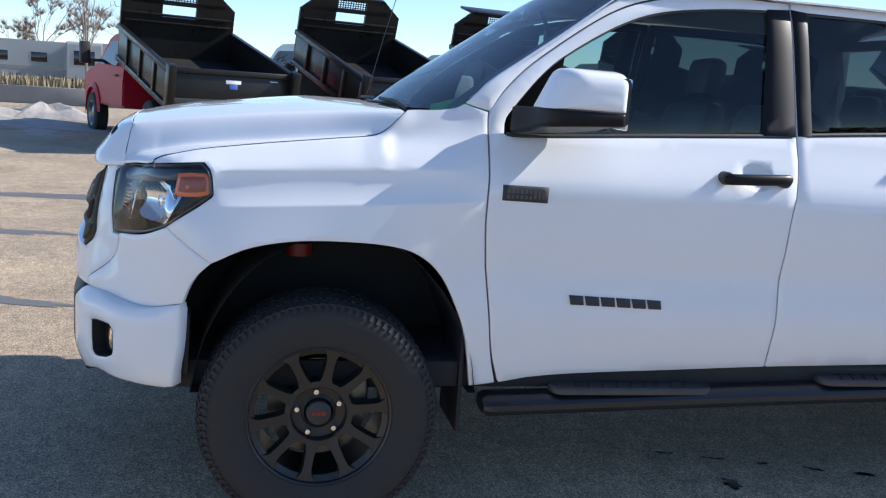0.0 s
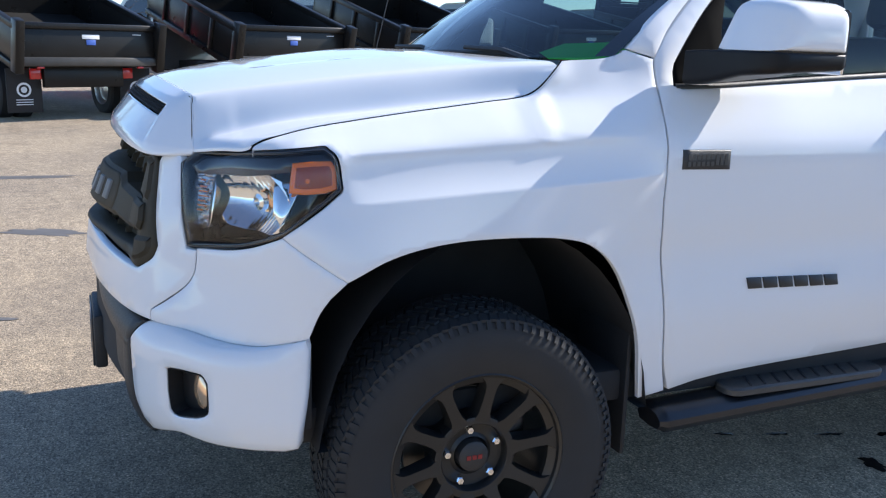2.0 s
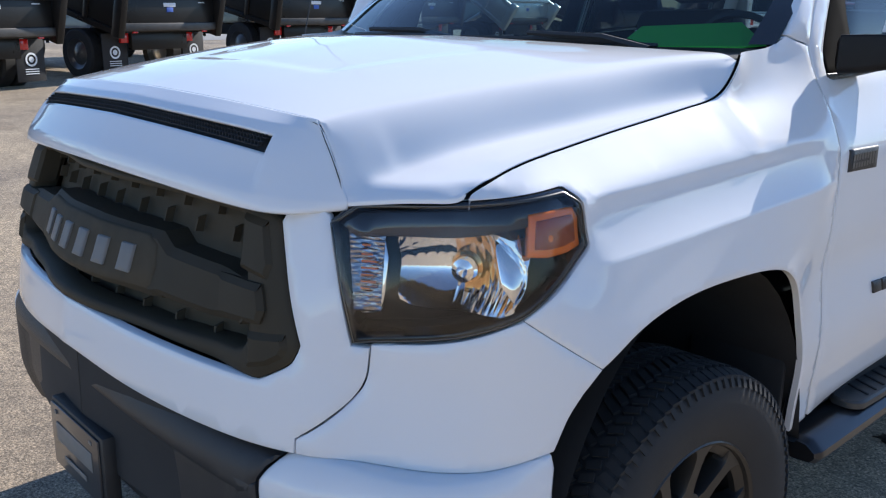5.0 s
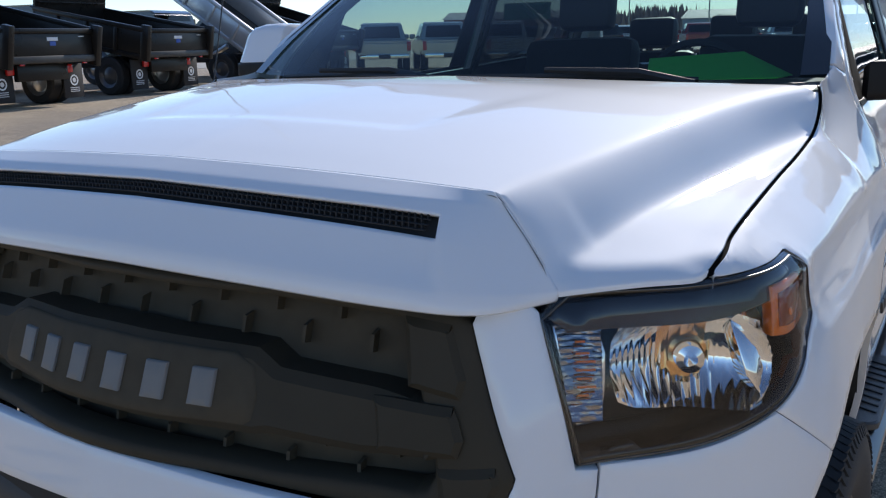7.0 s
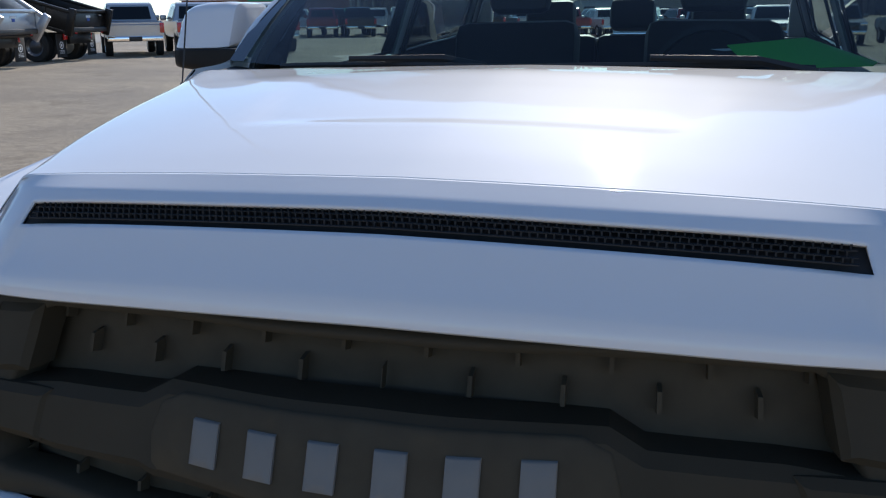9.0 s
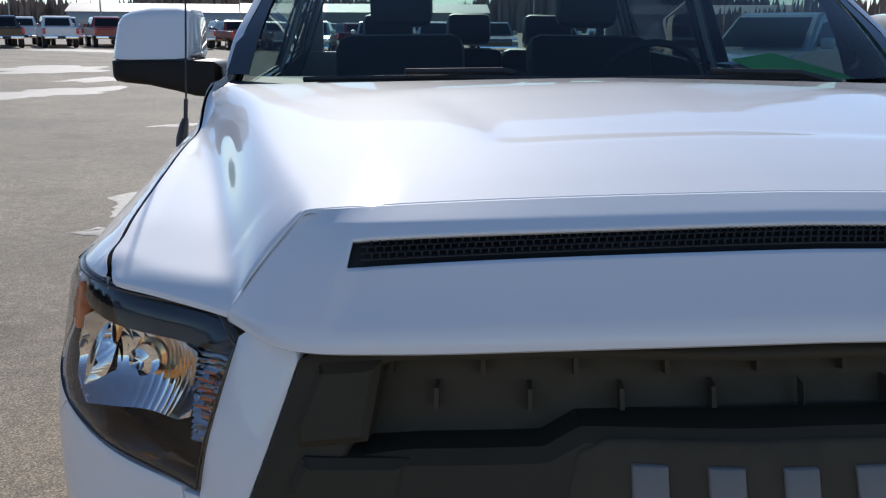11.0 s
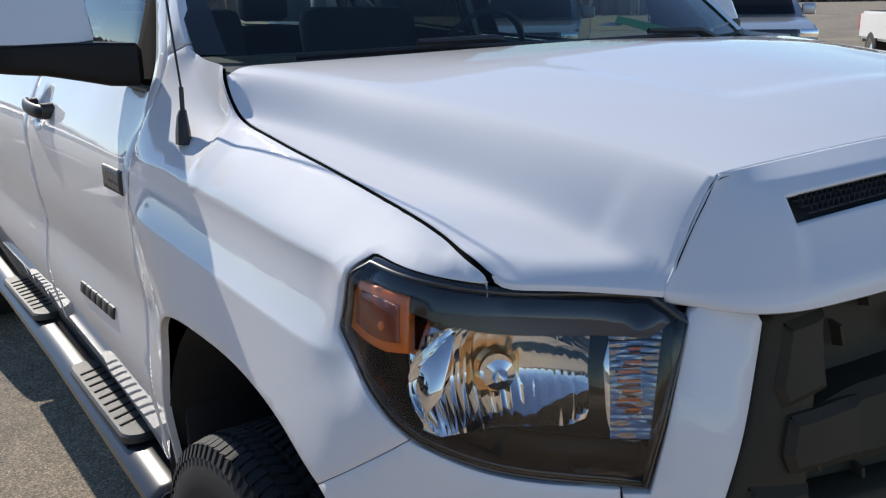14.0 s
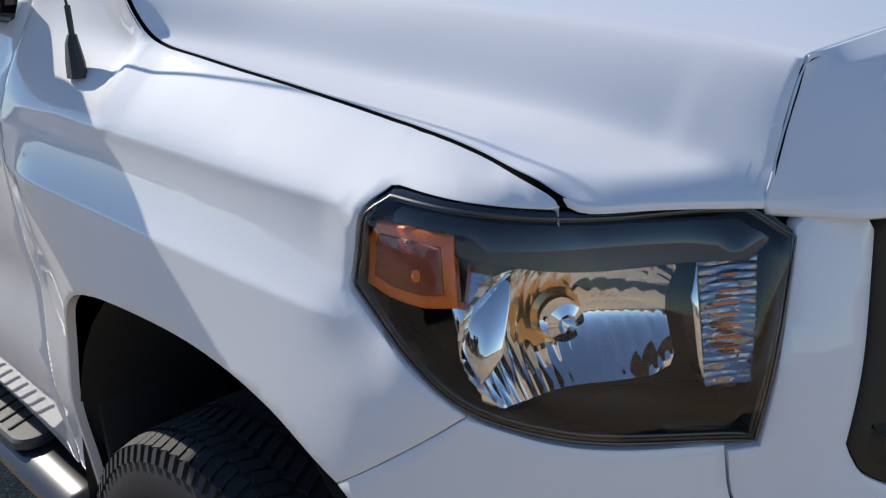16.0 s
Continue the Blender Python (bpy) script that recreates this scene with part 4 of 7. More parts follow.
for c in range(-(ncol - 1), ncol):
    for r in range(nr):
        p = _dense[abs(c), r]
        _V.append((math.copysign(p[0], c) if c else 0.0, p[1], p[2]))
for c in range(2 * ncol - 2):
    for r in range(nr - 1):
        xm = max(abs(_V[c * nr + r][0]), abs(_V[(c + 1) * nr + r][0]))
        if r == SLOT_ROW and xm < 0.566:
            continue
        _F.append([c * nr + r, (c + 1) * nr + r, (c + 1) * nr + r + 1, c * nr + r + 1])
nose = link_mesh("hood_nose", _V, _F, PAINT, truck, "white hood nose with a narrow air slot", sharp=45)
md = nose.modifiers.new("thick", "SOLIDIFY")
md.thickness, md.offset = 0.006, -1
def slot_at(x, f, back):
    """A place in the slot's opening: f runs from its upper to its lower edge."""
    return Vector((x, 0.724 + 0.033 * f - 0.075 * x * x - back, 1.279 - 0.023 * f - 0.040 * x * x))


bm = bmesh.new()
prev = None
for x in np.linspace(-0.570, 0.570, 40):
    cur = [bm.verts.new(slot_at(x, -0.35, 0.018)), bm.verts.new(slot_at(x, 1.32, 0.032))]
    if prev:
        bm.faces.new((prev[0], cur[0], cur[1], prev[1]))
    prev = cur
# black strip laid under the nose joint to draw the gap's shade
_V, _F = [], []
for i, (x, y) in enumerate(zip(_rows[0, :, 0], _yf)):
    _V += [(x, y - 0.004, float(hood_z(x, y)) - 0.0038), (x, y + 0.008, float(hood_z(x, y)) - 0.0048)]
    if i:
        _F.append((2 * i - 2, 2 * i, 2 * i + 1, 2 * i - 1))
for x in np.linspace(0.628, 0.722, 14):
    y, z = (float(q) for q in edge_of(x))
    _V += [(x - 0.003, y - 0.010, z - 0.002), (x + 0.001, y + 0.004, z - 0.006)]
    _F.append((len(_V) - 4, len(_V) - 2, len(_V) - 1, len(_V) - 3))
_k = len(_V)
_V += [(-x, y, z) for x, y, z in _V]
_F += [tuple(_k + q for q in f[::-1]) for f in _F]
link_mesh("nose_seal", _V, _F, GAP_BLACK, truck, "black strip for the shade in the nose joint")
slot = part("air_slot_mesh", bm, DARK, nose, "black mesh inside the hood slot")
bm = bmesh.new()
for f in (0.12, 0.37, 0.62, 0.87):
    for i in range(60):
        p = slot_at(-0.545 + i * 1.09 / 59, f, 0.013)
        add_box(bm, p - Vector((0.0094, 0.003, 0.0008)), p + Vector((0.0094, 0.003, 0.0008)))
for i in range(110):
    for f in (0.2, 0.45, 0.7):
        p = slot_at(-0.548 + (i + 0.5 * (f == 0.45)) * 1.09 / 109, f + 0.04, 0.014)
        add_box(bm, p - Vector((0.0011, 0.004, 0.0035)), p + Vector((0.0011, 0.004, 0.0035)))
tagged(part("slot_mesh", bm, DARK, nose, "fine black slot bars"), kind="stuff")

# ---- headlights ----
def headlight(side):
    lamp = link_mesh("headlight", [], [], BLACK, truck, "clear headlight with chrome reflectors and amber side marker")
    sheet("lamp_lens", [LAMP], on_skin(side, 0.001), LENS, lamp, "clear lens", h=0.03, lip=0.004, depth=0.012)
    rim = shifted(resample(clean(LAMP), 0.02)[::-1] if area2(LAMP) < 0 else resample(clean(LAMP), 0.02), 0.010)
    sheet("lamp_rim", [LAMP, rim], on_skin(side, -0.006), GLOSS_BLACK, lamp, "black lamp rim", h=0.03, lip=0.001, depth=0.05)
    sheet("lamp_housing", [LAMP], on_skin(side, -0.130), SMOKE, lamp, "dark smoked housing", h=0.03, lip=0.001, depth=-0.12)
    edge = shifted(resample(clean(LAMP), 0.02)[::-1] if area2(LAMP) < 0 else resample(clean(LAMP), 0.02), 0.0035)
    edge2 = shifted(edge, 0.0022)
    sheet("lens_edge", [edge, edge2], on_skin(side, 0.0018), STEEL, lamp, "thin grey lens edge", h=0.03, lip=0.0004, depth=0.002)
    # black upper lid
    lid = J(C((0.770, 1.135), (0.80, 1.160), (0.90, 1.170), (0.988, 1.178), (1.10, 1.188), (1.170, 1.193), (1.205, 1.172)), C((1.19, 1.158), (1.10, 1.147), (0.99, 1.130), (0.88, 1.121), (0.80, 1.114)))
    sheet("lamp_lid", [lid], on_skin(side, -0.014), GLOSS_BLACK, lamp, "glossy black upper lid", h=0.025, lip=0.002, depth=0.05)
    # main reflector bowl, facing forward and outward
    def frame_at(u, z, depth):
        p = Vector(skin([(u, z)], -depth, side)[0])
        n = Vector((skin([(u, z)], 0.05, side)[0] - skin([(u, z)], 0.0, side)[0])).normalized()
        return p, n
    p, n = frame_at(0.972, 1.066, 0.034)
    face = Vector((n.x * 0.80, n.y + 0.28, 0)).normalized()
    xax = face.cross(Vector((0, 0, 1)))
    m3 = Matrix((xax, face, Vector((0, 0, 1)))).transposed()
    # a hollow made of upright facets in three bands, finely fluted in the middle
    nx, nz = 169, 31
    jit = random.Random(23)
    bands = [(-1.01, -0.36, 15), (-0.36, 0.14, 26), (0.14, 1.01, 13)]
    tilts = [[(jit.uniform(-1, 1), jit.uniform(-1, 1)) for _ in range(n_)] for _, _, n_ in bands]
    _V, _F = [], []
    for a in range(nx):
        for c in range(nz):
            s, t = -1 + 2 * a / (nx - 1), -1 + 2 * c / (nz - 1)
            x = 0.112 * s * (1 - 0.16 * max(0.0, abs(t) - 0.3) ** 1.5)
            z = 0.072 * t * (1 - 0.42 * max(0.0, abs(s) - 0.35) ** 1.6)
            r2 = min(1.0, 0.62 * s * s + 0.62 * t * t)
            d = -0.074 * (1 - r2)
            for (t0, t1, n_), tl in zip(bands, tilts):
                if t0 <= t < t1:
                    q = (s + 1) * 0.5 * n_
                    k = min(int(q), n_ - 1)
                    v = 2 * (q - k) - 1
                    w_ = 0.224 / n_
                    d += w_ * (0.05 * v * v + 0.010 * tl[k][0] * v) + 0.0004 * tl[k][1] * (t - (t0 + t1) / 2) / (t1 - t0)
            _V.append(p + m3 @ Vector((x, d, z)))
    for a in range(nx - 1):
        for c in range(nz - 1):
            k = a * nz + c
            _F.append((k, k + nz, k + nz + 1, k + 1))
    _A = np.array([tuple(v) for v in _V])
    _w = (_A[:, :2] * np.array([side, 1]))[:, None, :] - _fp[None, ::20]
    _k = np.argmin(np.abs((_w * _ft[None, ::20]).sum(2)) + 10 * (np.abs((_w * _fn[None, ::20]).sum(2)) > 0.25), axis=1)
    _uz = np.stack([_fu[::20][_k], _A[:, 2]], 1)
    _lim = skin(_uz, -0.016, side)
    _out = ((_A - _lim)[:, :2] * np.array([side, 1]) * _fn[::20][_k]).sum(1) > 0
    _A[_out] = _lim[_out]
    link_mesh("reflector_bowl", _A, _F, CHROME, lamp, "chrome main reflector", sharp=16)
    bm = bmesh.new()
    add_spin(bm, [(-0.06, 0.002), (-0.06, 0.024), (-0.050, 0.028), (-0.046, 0.022), (-0.056, 0.015)], 18, "y")
    bmesh.ops.transform(bm, matrix=Matrix.Translation(p) @ m3.to_4x4(), verts=bm.verts)
    part("bulb_holder", bm, BULB, lamp, "brass-coloured bulb holder")
    bm = bmesh.new()
    add_spin(bm, [(-0.035, 0.0005), (-0.022, 0.010), (-0.026, 0.020), (-0.040, 0.022)], 18, "y")
    bmesh.ops.transform(bm, matrix=Matrix.Translation(p + Vector((0, 0, -0.002))) @ m3.to_4x4(), verts=bm.verts)
    part("bulb_cap", bm, CHROME, lamp, "round chrome bulb cap")
    # side chrome wing between bowl and marker
    wing = J(C((1.035, 1.142), (1.10, 1.150)), C((1.108, 1.10), (1.090, 1.055), (1.072, 1.022)), C((1.050, 1.05), (1.040, 1.10)))
    sheet("chrome_wing", [wing], lambda uv, o: skin(uv, np.asarray(o) - 0.020 - 2.3 * (np.asarray(uv)[:, 1] - 1.02) ** 2, side), CHROME, lamp, "chrome wing", h=0.02, lip=0.002, depth=0.03)
    # inner lamp with fine ribs
    inner = J(C((0.782, 1.118), (0.80, 1.130), (0.835, 1.128)), C((0.848, 1.08), (0.845, 1.02), (0.838, 0.990)), C((0.82, 0.985), (0.806, 0.99), (0.794, 1.05)))
    sheet("turn_lamp", [inner], on_skin(side, -0.034), CHROME, lamp, "chrome turn lamp", h=0.02, lip=0.002, depth=0.03)
    r = random.Random(11)
    _V, _F = [], []
    nu, nz = 9, 37
    lift = [r.uniform(-0.003, 0.003) for _ in range(nz)]
    for i in range(nu):
        for k in range(nz):
            z = 0.990 + k * 0.0038
            u = 0.797 - (z - 1.0) * 0.10 + (0.842 - 0.797 + (z - 1.0) * 0.10) * i / (nu - 1)
            o = -0.030 + (0.0035 if k % 2 else -0.001) + 0.6 * lift[k] * math.sin(i * 0.8 + k * 0.5) + r.uniform(-0.0004, 0.0004)
            _V.append(skin([(u, z)], o, side)[0])
    for i in range(nu - 1):
        for k in range(nz - 1):
            q = i * nz + k
            _F.append((q, q + nz, q + nz + 1, q + 1))
    link_mesh("lamp_prisms", _V, _F, PRISM, lamp, "fine chrome prisms", smooth=False)
    # amber bars draw the bulb's orange glints among the chrome prisms
    for z, w in ((1.030, 0.6), (1.041, 1.0), (1.052, 0.8), (1.063, 1.0), (1.074, 1.0), (1.085, 0.7), (1.100, 0.5)):
        bm = bmesh.new()
        add_tube(bm, [Vector(skin([(u, z)], -0.0245, side)[0]) for u in (0.808, 0.808 + 0.012 * w, 0.808 + 0.024 * w)], 0.0016, 6)
        part("amber_prism", bm, AMBER, lamp, "thin amber bar drawn for an orange glint")
    # black band along the lamp's top, added as the shadow gap below the hood
    gap_band = J(C((0.782, 1.163), (0.798, 1.1715), (0.90, 1.1815), (0.992, 1.1905)), C((0.993, 1.1985), (0.90, 1.193), (0.798, 1.182), (0.780, 1.172)))
    sheet("lamp_gasket", [gap_band], on_skin(side, -0.003), GAP_BLACK, lamp, "matt black band for the shaded gap under the hood's edge", h=0.02, lip=0.002, depth=0.03)
    mark = J([(1.092, 1.100), (1.096, 1.166)], C((1.15, 1.171), (1.196, 1.172)), [(1.212, 1.155), (1.213, 1.108)], C((1.18, 1.100), (1.13, 1.097)))
    mk = sheet("side_marker", [mark], on_skin(side, -0.010), AMBER, lamp, "amber side marker", h=0.02, lip=0.003, depth=0.02)
    mid = J([(1.106, 1.112), (1.109, 1.156)], C((1.15, 1.160), (1.190, 1.161)), [(1.198, 1.150), (1.199, 1.118)], C((1.17, 1.112), (1.13, 1.110)))
    sheet("marker_mesh", [mid], on_skin(side, -0.0075), AMBER_DARK, mk, "darker amber prism field", h=0.02, lip=0.002, depth=0.004)
    # brighter amber disc paints the marker's bright spot as colour
    glow = np.array([(1.138 + 0.006 * math.cos(a), 1.128 + 0.006 * math.sin(a)) for a in np.linspace(0, 2 * math.pi, 14, endpoint=False)])
    sheet("marker_bulb", [glow], on_skin(side, -0.0062), AMBER, mk, "bright amber spot painted over the prisms", h=0.01, lip=0.001, depth=0.003)
    return lamp


for side in (-1, 1):
    headlight(side)

# ---- grille ----
def on_grille(off, side=1):
    """The grille's face, more curved in plan than the skin round it."""
    def place(uv, o):
        a = np.abs(np.asarray(uv, float)[:, 0])
        return skin(uv, np.asarray(o) + off - 0.026 * smooth_step((a - 0.06) / 0.27) * (1 - smooth_step((a - 0.50) / 0.16)), side)
    return place


grille = link_mesh("grille", [], [], GRILLE, truck, "matt black grille with two rows of cells and a wide middle bar")
_outer = np.vstack([_g * np.array([1, 1]), (_g[::-1] * np.array([-1, 1]))[1:-1]])
_outer = shifted(resample(clean(_outer), 0.02) if area2(_outer) > 0 else resample(clean(_outer), 0.02)[::-1], 0.002)
_half_in = J([(0.0, 1.134), (0.35, 1.131), (0.535, 1.126)], C((0.555, 1.118), (0.575, 1.05), (0.605, 0.965), (0.612, 0.93)), C((0.60, 0.912), (0.58, 0.905)), [(0.35, 0.896), (0.0, 0.900)])
_inner = np.vstack([_half_in, (_half_in[::-1] * np.array([-1, 1]))[1:-1]])
sheet("grille_frame", [_outer, _inner], on_grille(0.004), GRILLE, grille, "thick black grille frame", h=0.025, lip=0.006, depth=0.055)
sheet("grille_backing", [_outer], on_skin(1, -0.075), GRILLE_LIFTED, grille, "dark grille backing", h=0.05, lip=0.001, depth=0.005)


def bar_at(bm, u0, u1, z0, z1, off0, off1, n=12):
    """A moulded bar that follows the skin from u0 to u1."""
    prev = None
    for u in np.linspace(u0, u1, n):
        lo0, hi0, lo1, hi1 = (Vector(skin([(u, z)], o)[0]) for z, o in ((z0, off0), (z1, off0), (z0 + 0.004, off1), (z1 - 0.004, off1)))
        cur = [bm.verts.new(v) for v in (lo0, hi0, hi1, lo1)]
        if prev:
            for i in range(4):
                bm.faces.new((prev[i], prev[(i + 1) % 4], cur[(i + 1) % 4], cur[i]))
        else:
            bm.faces.new(cur)
        prev = cur
    bm.faces.new(prev[::-1])


# middle bar with the badge field
_bar = J(C((0.0, 1.062), (0.30, 1.058)), [(0.345, 1.036)], C((0.50, 1.030), (0.585, 1.022)), C((0.600, 0.985), (0.612, 0.955)), C((0.50, 0.942), (0.34, 0.946)), [(0.315, 0.940)], C((0.15, 0.940), (0.0, 0.942)))
_bar2 = np.vstack([_bar, (_bar[::-1] * np.array([-1, 1]))[1:-1]])
sheet("middle_bar", [_bar2], on_grille(0.012), GRILLE, grille, "wide black middle bar", h=0.02, lip=0.014, depth=0.07, sharp=25)
for s in (-1, 1):
    sheet("grille_block", [J([(0.560, 1.040), (0.640, 1.034)], C((0.648, 1.06), (0.632, 1.10), (0.622, 1.128)), [(0.545, 1.130)])], on_grille(0.012, s), GRILLE, grille, "black block at the frame's upper end", h=0.02, lip=0.010, depth=0.05, sharp=25)
    sheet("grille_block", [J([(0.618, 0.884), (0.662, 0.896)], C((0.688, 0.912), (0.696, 0.930), (0.690, 0.952)), [(0.612, 0.944)])], on_grille(0.012, s), GRILLE, grille, "black block at the frame's lower end", h=0.02, lip=0.010, depth=0.05, sharp=25)
    sheet("bar_end", [J([(0.520, 0.952), (0.640, 0.962)], C((0.648, 0.985), (0.640, 1.01), (0.632, 1.026)), [(0.508, 1.022)])], on_grille(0.017, s), GRILLE, grille, "stepped end of the middle bar", h=0.02, lip=0.010, depth=0.05, sharp=25)
_field = J(C((0.0, 1.053), (0.27, 1.050)), [(0.305, 1.036), (0.318, 0.995), (0.312, 0.962), (0.300, 0.954)], C((0.15, 0.950), (0.0, 0.951)))
_field2 = np.vstack([_field, (_field[::-1] * np.array([-1, 1]))[1:-1]])
sheet("badge_field", [_field2], on_grille(0.015), GRILLE_LIFTED, grille, "black badge field", h=0.025, lip=0.004, depth=0.012)
# six plain badge blocks
for i in range(6):
    uc = 0.222 - i * 0.0888
    g = [(uc - 0.021, 0.974), (uc + 0.021, 0.974), (uc + 0.021, 1.026), (uc - 0.021, 1.026)]
    sheet("badge_block", [g], on_grille(0.021), GREY_MARK, grille, "plain grey badge block", h=0.02, lip=0.002, depth=0.008)
# cells
for z0, z1, ulim, step in ((1.066, 1.126, 0.57, 0.060), (0.902, 0.940, 0.60, 0.060)):
    k = int(ulim / step)
    for i in range(-k, k + 1):
        u = i * step
        bm = bmesh.new()
        zm = (z0 + z1) / 2
        bar_at(bm, u - 0.003, u + 0.003, zm + 0.004 if i % 2 else z0 - 0.006, z1 + 0.006 if i % 2 else zm - 0.004, -0.07, -0.052, 2)
        part("cell_rib", bm, GRILLE_LIFTED, grille)

# ---- bumper ----
def bsheet(side=1, off=0.0):
    return lambda uv, o: bumper_skin(uv, np.asarray(o) + off, side)


bumper = link_mesh("front_bumper", [], [], BLACK, truck, "front bumper with black middle and white ends")
_bc = J(C((0.0, 0.775), (0.38, 0.755), (0.62, 0.748), (0.690, 0.742)), C((0.668, 0.722), (0.655, 0.700)), C((0.648, 0.668), (0.612, 0.655), (0.58, 0.664), (0.3, 0.678), (0.0, 0.684)))
_bc2 = np.vstack([_bc, (_bc[::-1] * np.array([-1, 1]))[1:-1]])
_bl = J(C((0.0, 0.708), (0.38, 0.700), (0.60, 0.692), (0.654, 0.690)), C((0.655, 0.68), (0.661, 0.583), (0.684, 0.490), (0.712, 0.455)), C((0.60, 0.44), (0.3, 0.43), (0.0, 0.43)))
sheet("bumper_face", [np.vstack([_bl, (_bl[::-1] * np.array([-1, 1]))[1:-1]])], lambda uv, o: bumper_skin(uv, np.asarray(o) - 0.018 * (1 - smooth_step((np.abs(uv[:, 0]) - 0.555) / 0.05))), BLACK, bumper, "textured black lower bumper face", h=0.022, lip=0.004, depth=0.05)
sheet("bumper_middle", [_bc2], bsheet(), BLACK, bumper, "rounded black upper bumper bar", h=0.02, lip=0.008, depth=0.05)
_be = J(C((0.662, 0.700), (0.676, 0.722), (0.700, 0.744), (0.735, 0.751), (0.82, 0.7435), (0.924, 0.7365), (1.013, 0.738), (1.07, 0.747), (1.140, 0.764)), C((1.146, 0.74), (1.140, 0.62), (1.120, 0.492)), C((1.09, 0.484), (1.04, 0.486), (0.90, 0.490), (0.80, 0.488), (0.72, 0.468)), C((0.692, 0.49), (0.668, 0.583), (0.661, 0.68)))
FOG = J(C((0.790, 0.650), (0.80, 0.660), (0.905, 0.668), (0.925, 0.662)), C((0.934, 0.648), (0.935, 0.580), (0.925, 0.563)), C((0.90, 0.552), (0.84, 0.540), (0.81, 0.541)), C((0.797, 0.552), (0.790, 0.60)))
for side in (-1, 1):
    sheet("bumper_end", [_be, FOG], bsheet(side), PAINT, bumper, "white bumper end", h=0.025, lip=0.006, depth=0.05)
    fog = sheet("fog_lamp_bezel", [FOG], bsheet(side, -0.055), BLACK, bumper, "black fog lamp recess", h=0.03, lip=0.001, depth=-0.05, gap=0.004)
    p = Vector(bumper_skin([(0.895, 0.612)], -0.04, side)[0])
    n = Vector((0.25 * side, 1, 0)).normalized()
    m3 = Matrix((n.cross(Vector((0, 0, 1))), n, Vector((0, 0, 1)))).transposed().to_4x4()
    bm = bmesh.new()
    add_spin(bm, [(-0.02, 0.042), (0.012, 0.042), (0.016, 0.036), (0.020, 0.02), (0.021, 0.001)], 22, "y")
    bmesh.ops.transform(bm, matrix=Matrix.Translation(p) @ m3, verts=bm.verts)
    part("fog_lamp", bm, mat("fog_lens", (0.85, 0.58, 0.36), 0.12, metal=0.6, coat=1.0, vary=0.1, scale=60), bumper, "round fog lamp")
bm = bmesh.new()
add_box(bm, (-0.165, 0.855, 0.445), (0.165, 0.891, 0.608), 0.008)
part("plate_frame", bm, BLACK, bumper, "black plate bracket")
bm = bmesh.new()
add_box(bm, (-0.152, 0.890, 0.448), (0.152, 0.897, 0.600), 0.004)
plate = part("number_plate", bm, mat("dark_plate", (0.035, 0.036, 0.04), 0.35, coat=0.4, vary=0.15, scale=20), bumper, "dark grey dealer plate with grey bars")
for x0, x1, z0, z1 in ((-0.115, 0.115, 0.515, 0.560), (-0.07, 0.07, 0.478, 0.490), (-0.12, -0.105, 0.580, 0.588), (0.105, 0.12, 0.580, 0.588)):
    bm = bmesh.new()
    add_box(bm, (x0, 0.8965, z0), (x1, 0.8985, z1), 0.0008)
    part("plate_bar", bm, GREY_MARK, plate, "plain grey bar")
# steel shelf between bumper and nose
prev, _V, _F = None, [], []
for i, u in enumerate(np.linspace(-1.14, 1.14, 60)):
    a = bumper_skin([(u, 0.728)], -0.03)[0]
    b = skin([(u, 0.728)], -0.04)[0]
    _V += [a, b]
    if i:
        _F.append((2 * i - 2, 2 * i, 2 * i + 1, 2 * i - 1))
link_mesh("bumper_shelf", _V, _F, DARK, bumper)

# ---- wheels ----
WR = 0.405


def tyre_mesh():
    bm = bmesh.new()
    prof = [(-0.118, 0.245), (-0.126, 0.262), (-0.138, 0.310), (-0.137, 0.350), (-0.128, 0.378), (-0.116, 0.392), (-0.104, 0.397), (0.104, 0.397), (0.116, 0.392), (0.128, 0.378), (0.137, 0.350), (0.138, 0.310), (0.126, 0.262), (0.118, 0.245)]
    add_spin(bm, prof, 72, "x")
    return bm


def tread_mesh():
    bm = bmesh.new()
    n = 92
    rows = ((-0.126, -0.092, 0.0185, 0.0, -16), (-0.086, -0.054, 0.0175, 0.5, 24), (-0.048, -0.004, 0.016, 0.2, -28), (0.004, 0.048, 0.016, 0.6, 28), (0.054, 0.086, 0.0175, 0.1, -24), (0.092, 0.126, 0.0185, 0.4, 16))
    for k in range(n):
        for row, (x0, x1, tw, st, turn) in enumerate(rows):
            outer = row in (0, 5)
            drop = 0.007 if outer else 0.0
            xm = (x0 + x1) / 2
            vs = add_box(bm, (x0 - xm, -tw / 2, 0.393 - drop), (x1 - xm, tw / 2, 0.404 - drop * 0.4))
            bmesh.ops.transform(bm, matrix=Matrix.Rotation(radians(turn), 4, "Z"), verts=vs)
            for v in vs:
                v.co.x += xm
                if outer and abs(v.co.x) > 0.115 and v.co.z > 0.395:
                    v.co.z -= 0.008
            bmesh.ops.transform(bm, matrix=Matrix.Rotation(2 * math.pi * (k + st) / n, 4, "X"), verts=vs)
    return bm


def shoulder_mesh(s):
    bm = bmesh.new()
    n = 92
    for k in range(n):
        a = 2 * math.pi * (k + 0.3) / n
        vs = add_box(bm, (0.122, -0.0062, 0.370), (0.1365, 0.0062, 0.392))
        for v in vs:
            if v.co.z > 0.38:
                v.co.x -= 0.010
        bmesh.ops.transform(bm, matrix=Matrix.Diagonal((s, 1, 1, 1)) @ Matrix.Rotation(a, 4, "X"), verts=vs)
    return bm


